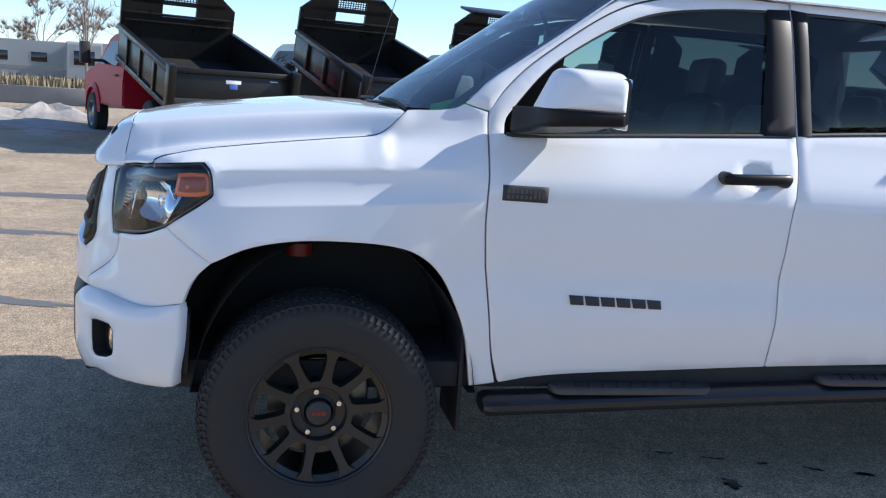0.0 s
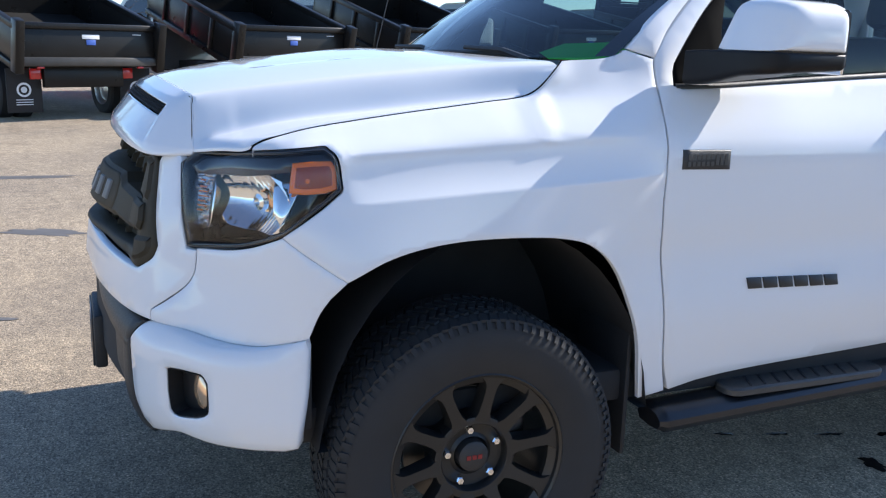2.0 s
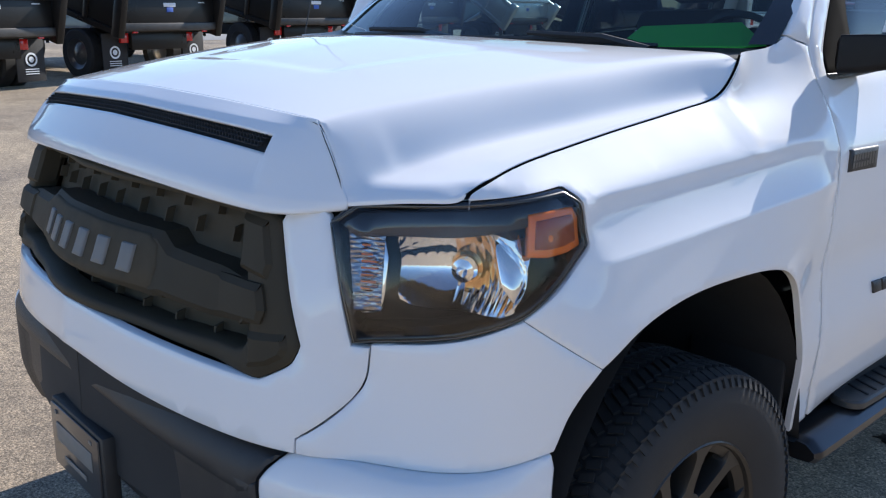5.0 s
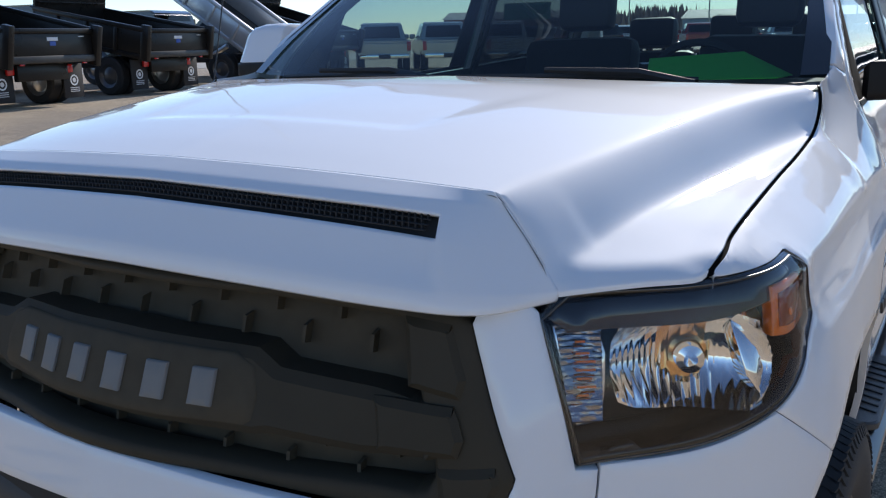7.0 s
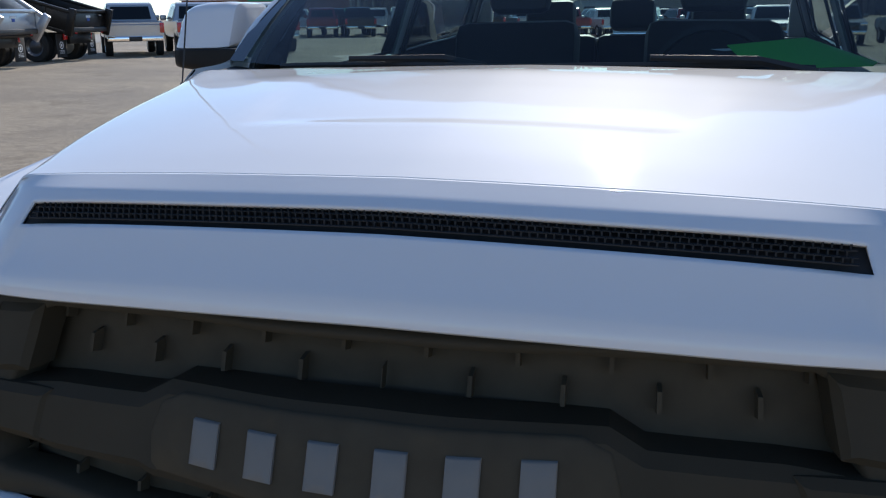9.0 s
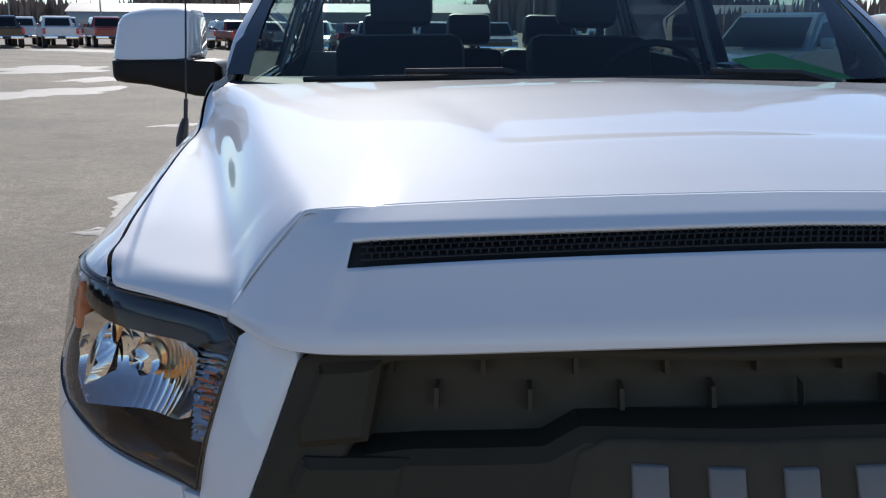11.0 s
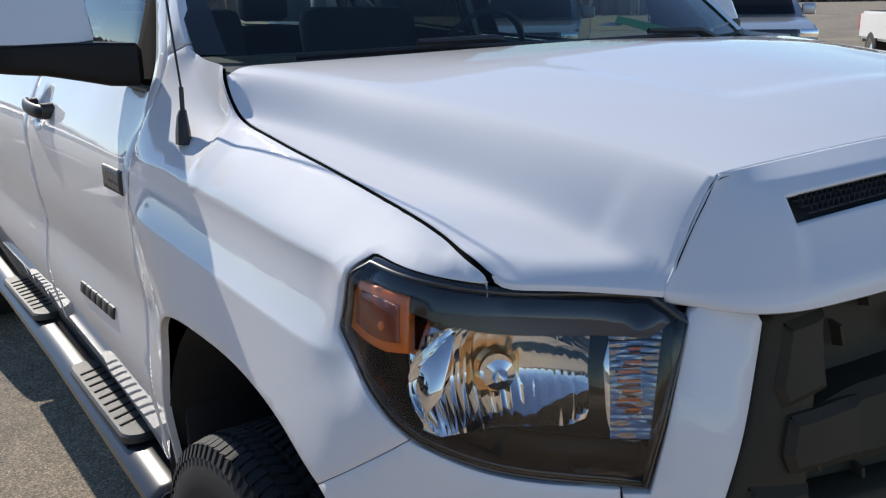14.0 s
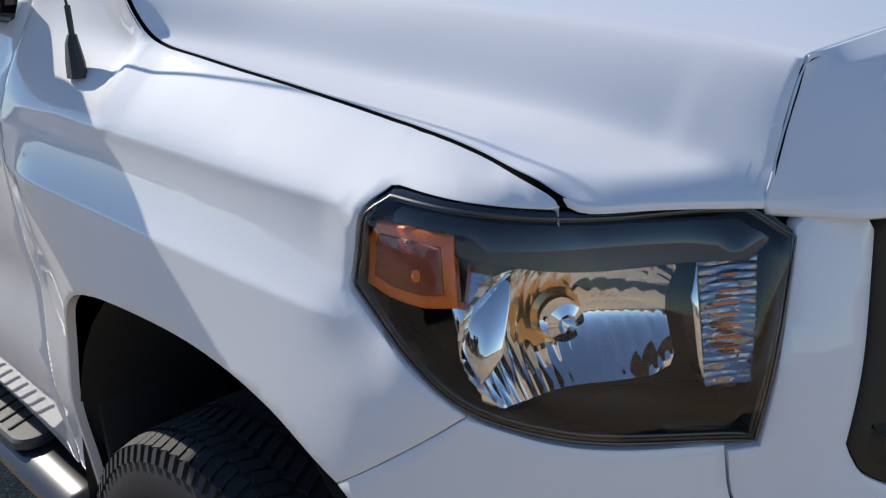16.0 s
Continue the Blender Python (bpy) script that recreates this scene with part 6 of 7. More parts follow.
def seat(x, y, w):
    s = new("seat")
    s.parent = truck
    tagged(s, "dark leather seat with headrest")
    part("seat_base", box((x - w / 2, y - 0.28, 0.92), (x + w / 2, y + 0.28, 1.08), 0.05), SEAT, s)
    part("backrest", box((x - w / 2, -0.06, 0), (x + w / 2, 0.08, 0.58), 0.06, m=Matrix.Translation((0, y - 0.27, 0.95)) @ Matrix.Rotation(radians(14), 4, "X")), SEAT, s)
    part("headrest", box((x - 0.13, -0.05, 0), (x + 0.13, 0.06, 0.19), 0.04, m=Matrix.Translation((0, y - 0.42, 1.545)) @ Matrix.Rotation(radians(8), 4, "X")), SEAT, s)


for x in (-0.42, 0.42):
    seat(x, -1.50, 0.54)
for x, w in ((-0.45, 0.52), (0.0, 0.40), (0.45, 0.52)):
    s = new("rear_seat")
    s.parent = truck
    tagged(s, "dark leather rear seat with headrest")
    part("backrest", box((x - w / 2, -0.05, 0), (x + w / 2, 0.07, 0.54), 0.05, m=Matrix.Translation((0, -2.70, 0.92)) @ Matrix.Rotation(radians(12), 4, "X")), SEAT, s)
    part("headrest", box((x - 0.13, -0.045, 0), (x + 0.13, 0.05, 0.15), 0.035, m=Matrix.Translation((0, -2.82, 1.465)) @ Matrix.Rotation(radians(8), 4, "X")), SEAT, s)
bm = bmesh.new()
add_box(bm, (-0.13, -0.02, -0.04), (0.13, 0.02, 0.04), 0.015, m=Matrix.Translation((0.0, -1.02, 1.74)))
add_tube(bm, [(0, -1.0, 1.74), (0, -0.95, 1.84)], 0.01, 8)
part("rear_view_mirror", bm, BLACK, truck, "black inside mirror")
bm = bmesh.new()
add_box(bm, (-0.86, -2.85, 0.72), (0.86, -0.62, 0.80), 0.01)
part("cabin_floor", bm, DASH, truck, "dark cabin floor")

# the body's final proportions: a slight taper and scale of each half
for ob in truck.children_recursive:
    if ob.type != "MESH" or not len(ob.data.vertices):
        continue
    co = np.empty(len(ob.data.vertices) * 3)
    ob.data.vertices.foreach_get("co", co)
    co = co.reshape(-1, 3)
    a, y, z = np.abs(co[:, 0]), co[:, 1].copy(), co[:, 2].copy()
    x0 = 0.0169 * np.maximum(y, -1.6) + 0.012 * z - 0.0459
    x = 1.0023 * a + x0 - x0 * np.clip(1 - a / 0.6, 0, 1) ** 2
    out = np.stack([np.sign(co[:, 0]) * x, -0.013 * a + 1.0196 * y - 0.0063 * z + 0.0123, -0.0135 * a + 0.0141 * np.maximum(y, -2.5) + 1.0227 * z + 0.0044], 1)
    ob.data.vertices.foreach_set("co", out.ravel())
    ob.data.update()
for s in (-1, 1):
    wheel((s * 0.884, 0.0, 0.398), s)
    wheel((s * 0.884, -3.70, 0.405), s)

# green card on the dashboard
card = thing("price_card", "bright green price card lying on the dashboard behind the windshield", "card")
bm = bmesh.new()
cs = [(-0.408, -0.523, 1.473), (-0.597, -0.700, 1.485), (-0.745, -0.575, 1.432), (-0.725, -0.50, 1.428), (-0.537, -0.400, 1.428), (-0.44, -0.42, 1.445)]
bm.faces.new([bm.verts.new(c) for c in cs])
g = bmesh.ops.extrude_face_region(bm, geom=bm.faces[:])
bmesh.ops.translate(bm, vec=(0, 0, 0.002), verts=[v for v in g["geom"] if isinstance(v, bmesh.types.BMVert)])
part("card_sheet", bm, GREEN, card)
bm = bmesh.new()
bmesh.ops.create_circle(bm, cap_ends=True, radius=0.012, segments=18, matrix=pose(-0.70, -0.545, 1.4365, 0, 0, 20) @ Matrix.Diagonal((1.6, 1, 1, 1)))
part("card_mark", bm, BLUE_MARK, card, "small blue oval mark")
bm = bmesh.new()
bm.faces.new([bm.verts.new(v) for v in ((-0.40, -0.50, 1.462), (-0.37, -0.55, 1.464), (-0.52, -0.66, 1.468), (-0.56, -0.62, 1.466))])
part("paper_slip", bm, PAPER, card, "pale slip under the green card")

# ---- ground ----
def ground_material():
    m = bpy.data.materials.new("worn_asphalt")
    m.use_nodes = True
    nt = m.node_tree
    b = nt.nodes["Principled BSDF"]
    b.inputs["Roughness"].default_value = 0.85
    b.inputs["Diffuse Roughness"].default_value = 0.6
    co = nt.nodes.new("ShaderNodeTexCoord")

    def noise_node(scale, detail=6, rough=0.6):
        n = nt.nodes.new("ShaderNodeTexNoise")
        n.inputs["Scale"].default_value, n.inputs["Detail"].default_value, n.inputs["Roughness"].default_value = scale, detail, rough
        nt.links.new(co.outputs["Object"], n.inputs["Vector"])
        return n

    def ramp(src, stops):
        r = nt.nodes.new("ShaderNodeValToRGB")
        r.color_ramp.elements[0].position, r.color_ramp.elements[0].color = stops[0][0], (*stops[0][1], 1)
        r.color_ramp.elements[1].position, r.color_ramp.elements[1].color = stops[-1][0], (*stops[-1][1], 1)
        for p, c in stops[1:-1]:
            e = r.color_ramp.elements.new(p)
            e.color = (*c, 1)
        nt.links.new(src, r.inputs[0])
        return r

    grit = noise_node(120, 3, 0.7)
    base = ramp(grit.outputs["Fac"], [(0.34, (0.13, 0.107, 0.082)), (0.47, (0.36, 0.296, 0.222)), (0.54, (0.43, 0.357, 0.272)), (0.66, (0.74, 0.63, 0.50))])
    big = noise_node(0.35, 5, 0.6)
    tint = ramp(big.outputs["Fac"], [(0.35, (0.74, 0.74, 0.76)), (0.65, (1.12, 1.10, 1.05))])
    mul = nt.nodes.new("ShaderNodeMix")
    mul.data_type, mul.blend_type = "RGBA", "MULTIPLY"
    mul.inputs[0].default_value = 1.0
    nt.links.new(base.outputs[0], mul.inputs[6])
    nt.links.new(tint.outputs[0], mul.inputs[7])
    damp = noise_node(0.9, 3, 0.5)
    dk = ramp(damp.outputs["Fac"], [(0.60, (1, 1, 1)), (0.70, (0.78, 0.77, 0.76))])
    mul2 = nt.nodes.new("ShaderNodeMix")
    mul2.data_type, mul2.blend_type = "RGBA", "MULTIPLY"
    mul2.inputs[0].default_value = 1.0
    nt.links.new(mul.outputs[2], mul2.inputs[6])
    nt.links.new(dk.outputs[0], mul2.inputs[7])
    vo = nt.nodes.new("ShaderNodeTexVoronoi")
    vo.inputs["Scale"].default_value = 105
    nt.links.new(co.outputs["Object"], vo.inputs["Vector"])
    stones = ramp(vo.outputs["Color"], [(0.15, (0.67, 0.64, 0.585)), (0.5, (1.00, 0.97, 0.915)), (0.85, (1.44, 1.36, 1.235))])
    mul3 = nt.nodes.new("ShaderNodeMix")
    mul3.data_type, mul3.blend_type = "RGBA", "MULTIPLY"
    mul3.inputs[0].default_value = 1.0
    nt.links.new(mul2.outputs[2], mul3.inputs[6])
    nt.links.new(stones.outputs[0], mul3.inputs[7])
    mid = noise_node(9, 4, 0.6)
    blot = ramp(mid.outputs["Fac"], [(0.35, (0.80, 0.80, 0.80)), (0.65, (1.08, 1.07, 1.05))])
    mul4 = nt.nodes.new("ShaderNodeMix")
    mul4.data_type, mul4.blend_type = "RGBA", "MULTIPLY"
    mul4.inputs[0].default_value = 1.0
    nt.links.new(mul3.outputs[2], mul4.inputs[6])
    nt.links.new(blot.outputs[0], mul4.inputs[7])
    nt.links.new(mul4.outputs[2], b.inputs["Base Color"])
    bp = nt.nodes.new("ShaderNodeBump")
    bp.inputs["Strength"].default_value, bp.inputs["Distance"].default_value = 1.0, 0.004
    nt.links.new(grit.outputs["Fac"], bp.inputs["Height"])
    nt.links.new(bp.outputs[0], b.inputs["Normal"])
    return m


ASPHALT = ground_material()


def lot_height(x):
    """The lot rises gently towards the parked work trucks."""
    t = np.clip((np.asarray(x, float) - 3.0) / 15.0, 0, 1)
    return 0.28 * t * t * (3 - 2 * t)


bm = bmesh.new()
_xs = [-900, -60, 0, 3] + [3 + 1.5 * k for k in range(1, 11)] + [30, 90, 900]
_rows = [[bm.verts.new((x, y, float(lot_height(x)))) for x in _xs] for y in (-900, 900)]
for k in range(len(_xs) - 1):
    bm.faces.new((_rows[0][k], _rows[0][k + 1], _rows[1][k + 1], _rows[1][k]))
g = new("ground", bpy.data.meshes.new("ground"))
bm.to_mesh(g.data)
bm.free()
g.data.materials.append(ASPHALT)
tagged(g, "worn tan-grey asphalt lot with damp stains", "ground", kind="structure")


# ---- parked work trucks with raised dump bodies ----
DULL_RIM = mat("dull_steel_rim", (0.16, 0.16, 0.165), 0.3, metal=0.8, vary=0.3, scale=12)


def rig_wheel(parent, at, r, w, rim_mat, name="wheel"):
    e = new(name)
    e.parent = parent
    e.location = at
    part("tyre", spin([(-w / 2, r * 0.62), (-w / 2, r * 0.92), (-w * 0.38, r), (w * 0.38, r), (w / 2, r * 0.92), (w / 2, r * 0.62)], 28, "y"), RUBBER, e)
    part("rim", spin([(-w * 0.42, r * 0.001), (-w * 0.40, r * 0.2), (-w * 0.25, r * 0.45), (-w * 0.48, r * 0.60), (-w * 0.5, r * 0.63), (w * 0.5, r * 0.63), (w * 0.48, r * 0.60), (w * 0.25, r * 0.45), (w * 0.40, r * 0.2), (w * 0.42, r * 0.001)], 24, "y"), rim_mat, e, "bright steel rim")


def add_profile(bm, pts, y0, y1, inset=0.0, zin=9.0):
    """Closed side profile in the x-z plane pushed along y; points above zin lean inwards by inset."""
    A, B = [], []
    for x, z in pts:
        k = inset if z > zin else 0.0
        A.append(bm.verts.new((x, y0 + k, z)))
        B.append(bm.verts.new((x, y1 - k, z)))
    n = len(pts)
    for i in range(n):
        bm.faces.new((A[i], A[(i + 1) % n], B[(i + 1) % n], B[i]))
    bm.faces.new(A[::-1])
    bm.faces.new(B)


def dump_truck(m, paint, body, label, bed_tilt=14, cab_name="regular"):
    """Nose along +x; the tailgate stands at x = 0."""
    t = thing("dump_truck", label, "dump truck", "parked dump trucks", m=m)
    bm = bmesh.new()
    add_profile(bm, [(3.15, 0.62), (3.15, 1.12), (3.18, 1.34), (3.26, 1.92), (3.42, 2.02), (4.35, 2.02), (4.60, 1.95), (5.05, 1.42), (6.05, 1.30), (6.25, 1.10), (6.28, 0.62)], -0.97, 0.97, 0.14, 1.5)
    bmesh.ops.bevel(bm, geom=[e for e in bm.edges], offset=0.035, segments=2, affect="EDGES")
    cab = part("cab", bm, paint, t, "painted cab and hood", sharp=40)
    for s in (-1, 1):
        bm = bmesh.new()
        q = [(3.40, 1.40), (3.44, 1.86), (4.42, 1.88), (4.88, 1.44)]
        bm.faces.new([bm.verts.new((x, s * (0.985 if z < 1.5 else 0.852), z)) for x, z in (q if s < 0 else q[::-1])])
        part("side_window", bm, DARK_GLASS, cab, "dark side window")
        part("door_handle", box((3.50, min(s * 0.97, s * 1.0), 1.20), (3.70, max(s * 0.97, s * 1.0), 1.24), 0.008), BLACK, cab)
        part("mirror_head", box((4.55, min(s * 1.22, s * 1.42), 1.42), (4.68, max(s * 1.22, s * 1.42), 1.85), 0.03), BLACK, cab, "tall black towing mirror")
        part("mirror_bracket", box((4.58, min(s * 0.95, s * 1.24), 1.46), (4.66, max(s * 0.95, s * 1.24), 1.52), 0.02), BLACK, cab)
        bm = bmesh.new()
        prev = None
        for k in range(13):
            a = math.pi * k / 12
            cur = [bm.verts.new((5.42 + 0.52 * math.cos(a), s * 0.965, 0.46 + 0.50 * math.sin(a))), bm.verts.new((5.42 + 0.52 * math.cos(a), s * 1.03, 0.46 + 0.50 * math.sin(a))), bm.verts.new((5.42 + 0.60 * math.cos(a), s * 0.99, 0.46 + 0.60 * math.sin(a)))]
            if prev:
                for i in range(3):
                    bm.faces.new((prev[i], prev[(i + 1) % 3], cur[(i + 1) % 3], cur[i]))
            prev = cur
        part("wheel_flare", bm, paint, cab)
        rig_wheel(t, (5.42, s * 0.90, 0.42), 0.42, 0.26, DULL_RIM)
        rig_wheel(t, (1.05, s * 0.98, 0.42), 0.42, 0.24, DULL_RIM)
        rig_wheel(t, (1.05, s * 0.70, 0.42), 0.42, 0.24, SILVER)
        part("mud_flap", box((0.38, min(s * 0.60, s * 1.10), 0.12), (0.40, max(s * 0.60, s * 1.10), 0.76), 0.004), RUBBER, t, "black mud flap")
        bm = bmesh.new()
        add_spin(bm, [(0.372, 0.075), (0.372, 0.105)], 24, "x", at=(0, s * 0.86, 0.45))
        add_spin(bm, [(0.372, 0.0005), (0.372, 0.045)], 16, "x", at=(0, s * 0.86, 0.45))
        for k in range(3):
            add_box(bm, (0.370, s * 0.86 - 0.12, 0.23 + k * 0.035), (0.3735, s * 0.86 + 0.12, 0.242 + k * 0.035))
        part("flap_mark", bm, PAPER, t, "plain white round mark and bars")
        part("tail_lamp", box((0.30, min(s * 0.62, s * 0.78), 0.60), (0.36, max(s * 0.62, s * 0.78), 0.76), 0.012), RED_LAMP, t, "red tail lamp")
    bm = bmesh.new()
    g = [bm.verts.new(v) for v in ((3.20, 0.70, 1.42), (3.20, -0.70, 1.42), (3.25, -0.66, 1.88), (3.25, 0.66, 1.88))]
    bm.faces.new(g)
    part("rear_window", bm, DARK_GLASS, cab)
    bm = bmesh.new()
    bm.faces.new([bm.verts.new(v) for v in ((5.03, -0.86, 1.47), (5.03, 0.86, 1.47), (4.66, 0.76, 1.93), (4.66, -0.76, 1.93))])
    part("front_window", bm, DARK_GLASS, cab)
    bm = bmesh.new()
    for s in (-0.43, 0.43):
        add_box(bm, (0.35, s - 0.04, 0.58), (6.1, s + 0.04, 0.79), 0.01)
    for x in (0.4, 1.6, 2.8):
        add_box(bm, (x, -0.43, 0.66), (x + 0.1, 0.43, 0.80))
    part("chassis", bm, DARK, t, "black chassis rails")
    part("rear_bar", box((0.25, -0.60, 0.48), (0.36, 0.60, 0.78), 0.01), DUMP, t, "black rear cross plate")
    bm = bmesh.new()
    add_tube(bm, [(2.2, 0, 0.70), (1.55, 0, 1.02)], 0.07, 10)
    part("hoist", bm, SILVER, t, "hoist ram")
    # the bed, hinged at the back
    H = Matrix.Translation((0.25, 0, 0.83)) @ Matrix.Rotation(radians(-bed_tilt), 4, "Y") @ Matrix.Translation((-0.25, 0, -1.06))
    bed = new("dump_bed")
    bed.parent = t
    bed.matrix_local = H
    tagged(bed, "raised steel dump bed")
    part("bed_floor", box((0.05, -1.04, 1.06), (3.20, 1.04, 1.13), 0.01), DUMP_IN, bed, "worn steel bed floor")
    for s in (-1, 1):
        bm = bmesh.new()
        add_box(bm, (0.02, min(s * 1.03, s * 1.07), 1.06), (3.2, max(s * 1.03, s * 1.07), 1.62), 0.008)
        add_box(bm, (0.02, min(s * 1.02, s * 1.12), 1.60), (3.2, max(s * 1.02, s * 1.12), 1.70), 0.015)
        add_box(bm, (0.02, min(s * 1.05, s * 1.11), 1.02), (3.2, max(s * 1.05, s * 1.11), 1.12), 0.01)
        for x in (0.75, 1.6, 2.45):
            add_box(bm, (x, min(s * 1.06, s * 1.11), 1.08), (x + 0.10, max(s * 1.06, s * 1.11), 1.64), 0.01)
        part("bed_side", bm, body, bed, "steel bed side with ribs")
        part("corner_post", box((-0.10, min(s * 0.99, s * 1.12), 1.0), (0.10, max(s * 0.99, s * 1.12), 1.76), 0.02), body, bed, "corner post")
    hb = bmesh.new()
    add_profile(hb, [(3.16, 1.08), (3.22, 1.08), (3.22, 1.85), (3.16, 1.85)], -1.07, 1.07)
    for lo, hi in (((3.16, -1.07, 1.85), (3.22, -0.32, 2.12)), ((3.16, 0.32, 1.85), (3.22, 1.07, 2.12)), ((3.16, -0.32, 1.85), (3.22, 0.32, 1.90)), ((3.16, -0.88, 2.12), (3.22, 0.88, 2.20))):
        add_box(hb, lo, hi)
    for s in (-1, 1):
        vs = [hb.verts.new((x, s * y, z)) for x in (3.16, 3.22) for y, z in ((1.07, 2.12), (0.70, 2.42), (0.32, 2.42), (0.32, 2.12))]
        hb.faces.new(vs[:4])
        hb.faces.new(vs[4:][::-1])
        for i in range(4):
            hb.faces.new((vs[i], vs[(i + 1) % 4], vs[4 + (i + 1) % 4], vs[4 + i]))
    add_box(hb, (3.16, -0.70, 2.36), (3.22, 0.70, 2.42))
    head = part("headboard", hb, body, bed, "tall headboard with a mesh window")
    bm = bmesh.new()
    for i in range(12):
        y = -0.30 + i * 0.0545
        add_box(bm, (3.18, y - 0.006, 2.12), (3.20, y + 0.006, 2.36))
    for i in range(6):
        z = 2.14 + i * 0.042
        add_box(bm, (3.18, -0.32, z - 0.006), (3.20, 0.32, z + 0.006))
    part("window_grid", bm, body, bed, "steel mesh in the headboard")
    bm = bmesh.new()
    for z in (1.78, 1.92):
        add_box(bm, (3.10, -1.0, z), (3.17, 1.0, z + 0.035), 0.005)
    part("headboard_rail", bm, body, bed)
    part("cab_shield", box((3.2, -0.72, 2.38), (3.75, 0.72, 2.43), 0.01), body, bed, "short cab shield")
    # tailgate hangs upright
    tg = new("tailgate")
    tg.parent = t
    tagged(tg, "upright steel tailgate")
    part("gate_plate", box((-0.04, -0.99, 0.82), (0.02, 0.99, 1.38), 0.012), body, tg)
    part("gate_top_rail", box((-0.09, -1.0, 1.32), (0.05, 1.0, 1.41), 0.02), body, tg)
    part("gate_low_rail", box((-0.08, -1.0, 0.80), (0.0, 1.0, 0.93), 0.02), mat("worn_steel", (0.06, 0.057, 0.053), 0.45, metal=0.3, vary=0.3, scale=8), tg, "bare worn steel strip")
    part("gate_sticker", box((-0.046, -0.13, 1.19), (-0.040, 0.13, 1.255), 0.002), PAPER, tg, "pale maker plate")
    part("gate_sticker", box((-0.047, -0.07, 1.105), (-0.041, 0.07, 1.18), 0.002), BLUE_MARK, tg, "blue and white sticker")
    for s in (-1, 1):
        part("marker_lamp", box((-0.05, s * 0.75 - 0.05, 0.765), (-0.02, s * 0.75 + 0.05, 0.795), 0.006), RED_LAMP, tg, "small red marker")
    bm = bmesh.new()
    add_box(bm, (-0.047, -0.78, 1.26), (-0.041, -0.64, 1.272))
    part("gate_label", bm, PAPER, tg, "small pale label")
    return t


DUMP_SILVER = mat("silver_dump_body", (0.45, 0.48, 0.52), 0.3, metal=0.6, coat=0.3, vary=0.1, scale=4)
NAVY_PAINT = mat("dark_blue_paint", (0.03, 0.05, 0.09), 0.25, coat=1.0, vary=0.1, scale=3)
GREY_PAINT = mat("grey_paint", (0.20, 0.21, 0.22), 0.3, metal=0.3, coat=1.0, vary=0.08, scale=3)
BLACK_PAINT = mat("black_paint", (0.012, 0.012, 0.014), 0.2, coat=1.0, vary=0.1, scale=3)
SILVER_PAINT = mat("silver_paint", (0.48, 0.50, 0.52), 0.3, metal=0.5, coat=1.0, vary=0.05, scale=3)
BRIGHT_RED = mat("bright_red_paint", (0.24, 0.014, 0.024), 0.25, coat=1.0, vary=0.08, scale=3)
TAN_PAINT = mat("sand_paint", (0.42, 0.36, 0.22), 0.35, metal=0.3, coat=1.0, vary=0.06, scale=3)
PALE_BLUE = mat("pale_blue_paint", (0.35, 0.48, 0.55), 0.3, metal=0.3, coat=1.0, vary=0.05, scale=3)
for x, y, paint, body, text, tilt, size, heading in (
        (12.4, 0.66, RED_PAINT, DUMP, "dark red dually truck with a raised black dump bed", 14, 1.05, 22),
        (13.2, -2.7, GREY_PAINT, DUMP, "grey truck with a raised black dump bed", 16, 1.08, 20),
        (14.6, -6.2, NAVY_PAINT, DUMP, "dark blue truck with a raised black dump bed", 15, 1.1, 16),
        (16.0, -10.4, BLACK_PAINT, DUMP, "black truck with a raised black dump bed", 12, 1.15, 10),
        (17.2, -14.9, BLACK_PAINT, DUMP, "black truck with a black dump bed beside a silver one", 10, 1.15, 8),
        (18.0, -19.5, BLACK_PAINT, DUMP_SILVER, "black truck with a steeply raised silver dump bed", 34, 1.12, 10),
        (18.9, -23.9, BLACK_PAINT, DUMP, "black truck with a raised black dump bed at the row's end", 16, 1.12, 9)):
    dump_truck(pose(x, y, 0, 0, 0, heading) @ Matrix.Scale(size, 4), paint, body, text, tilt)


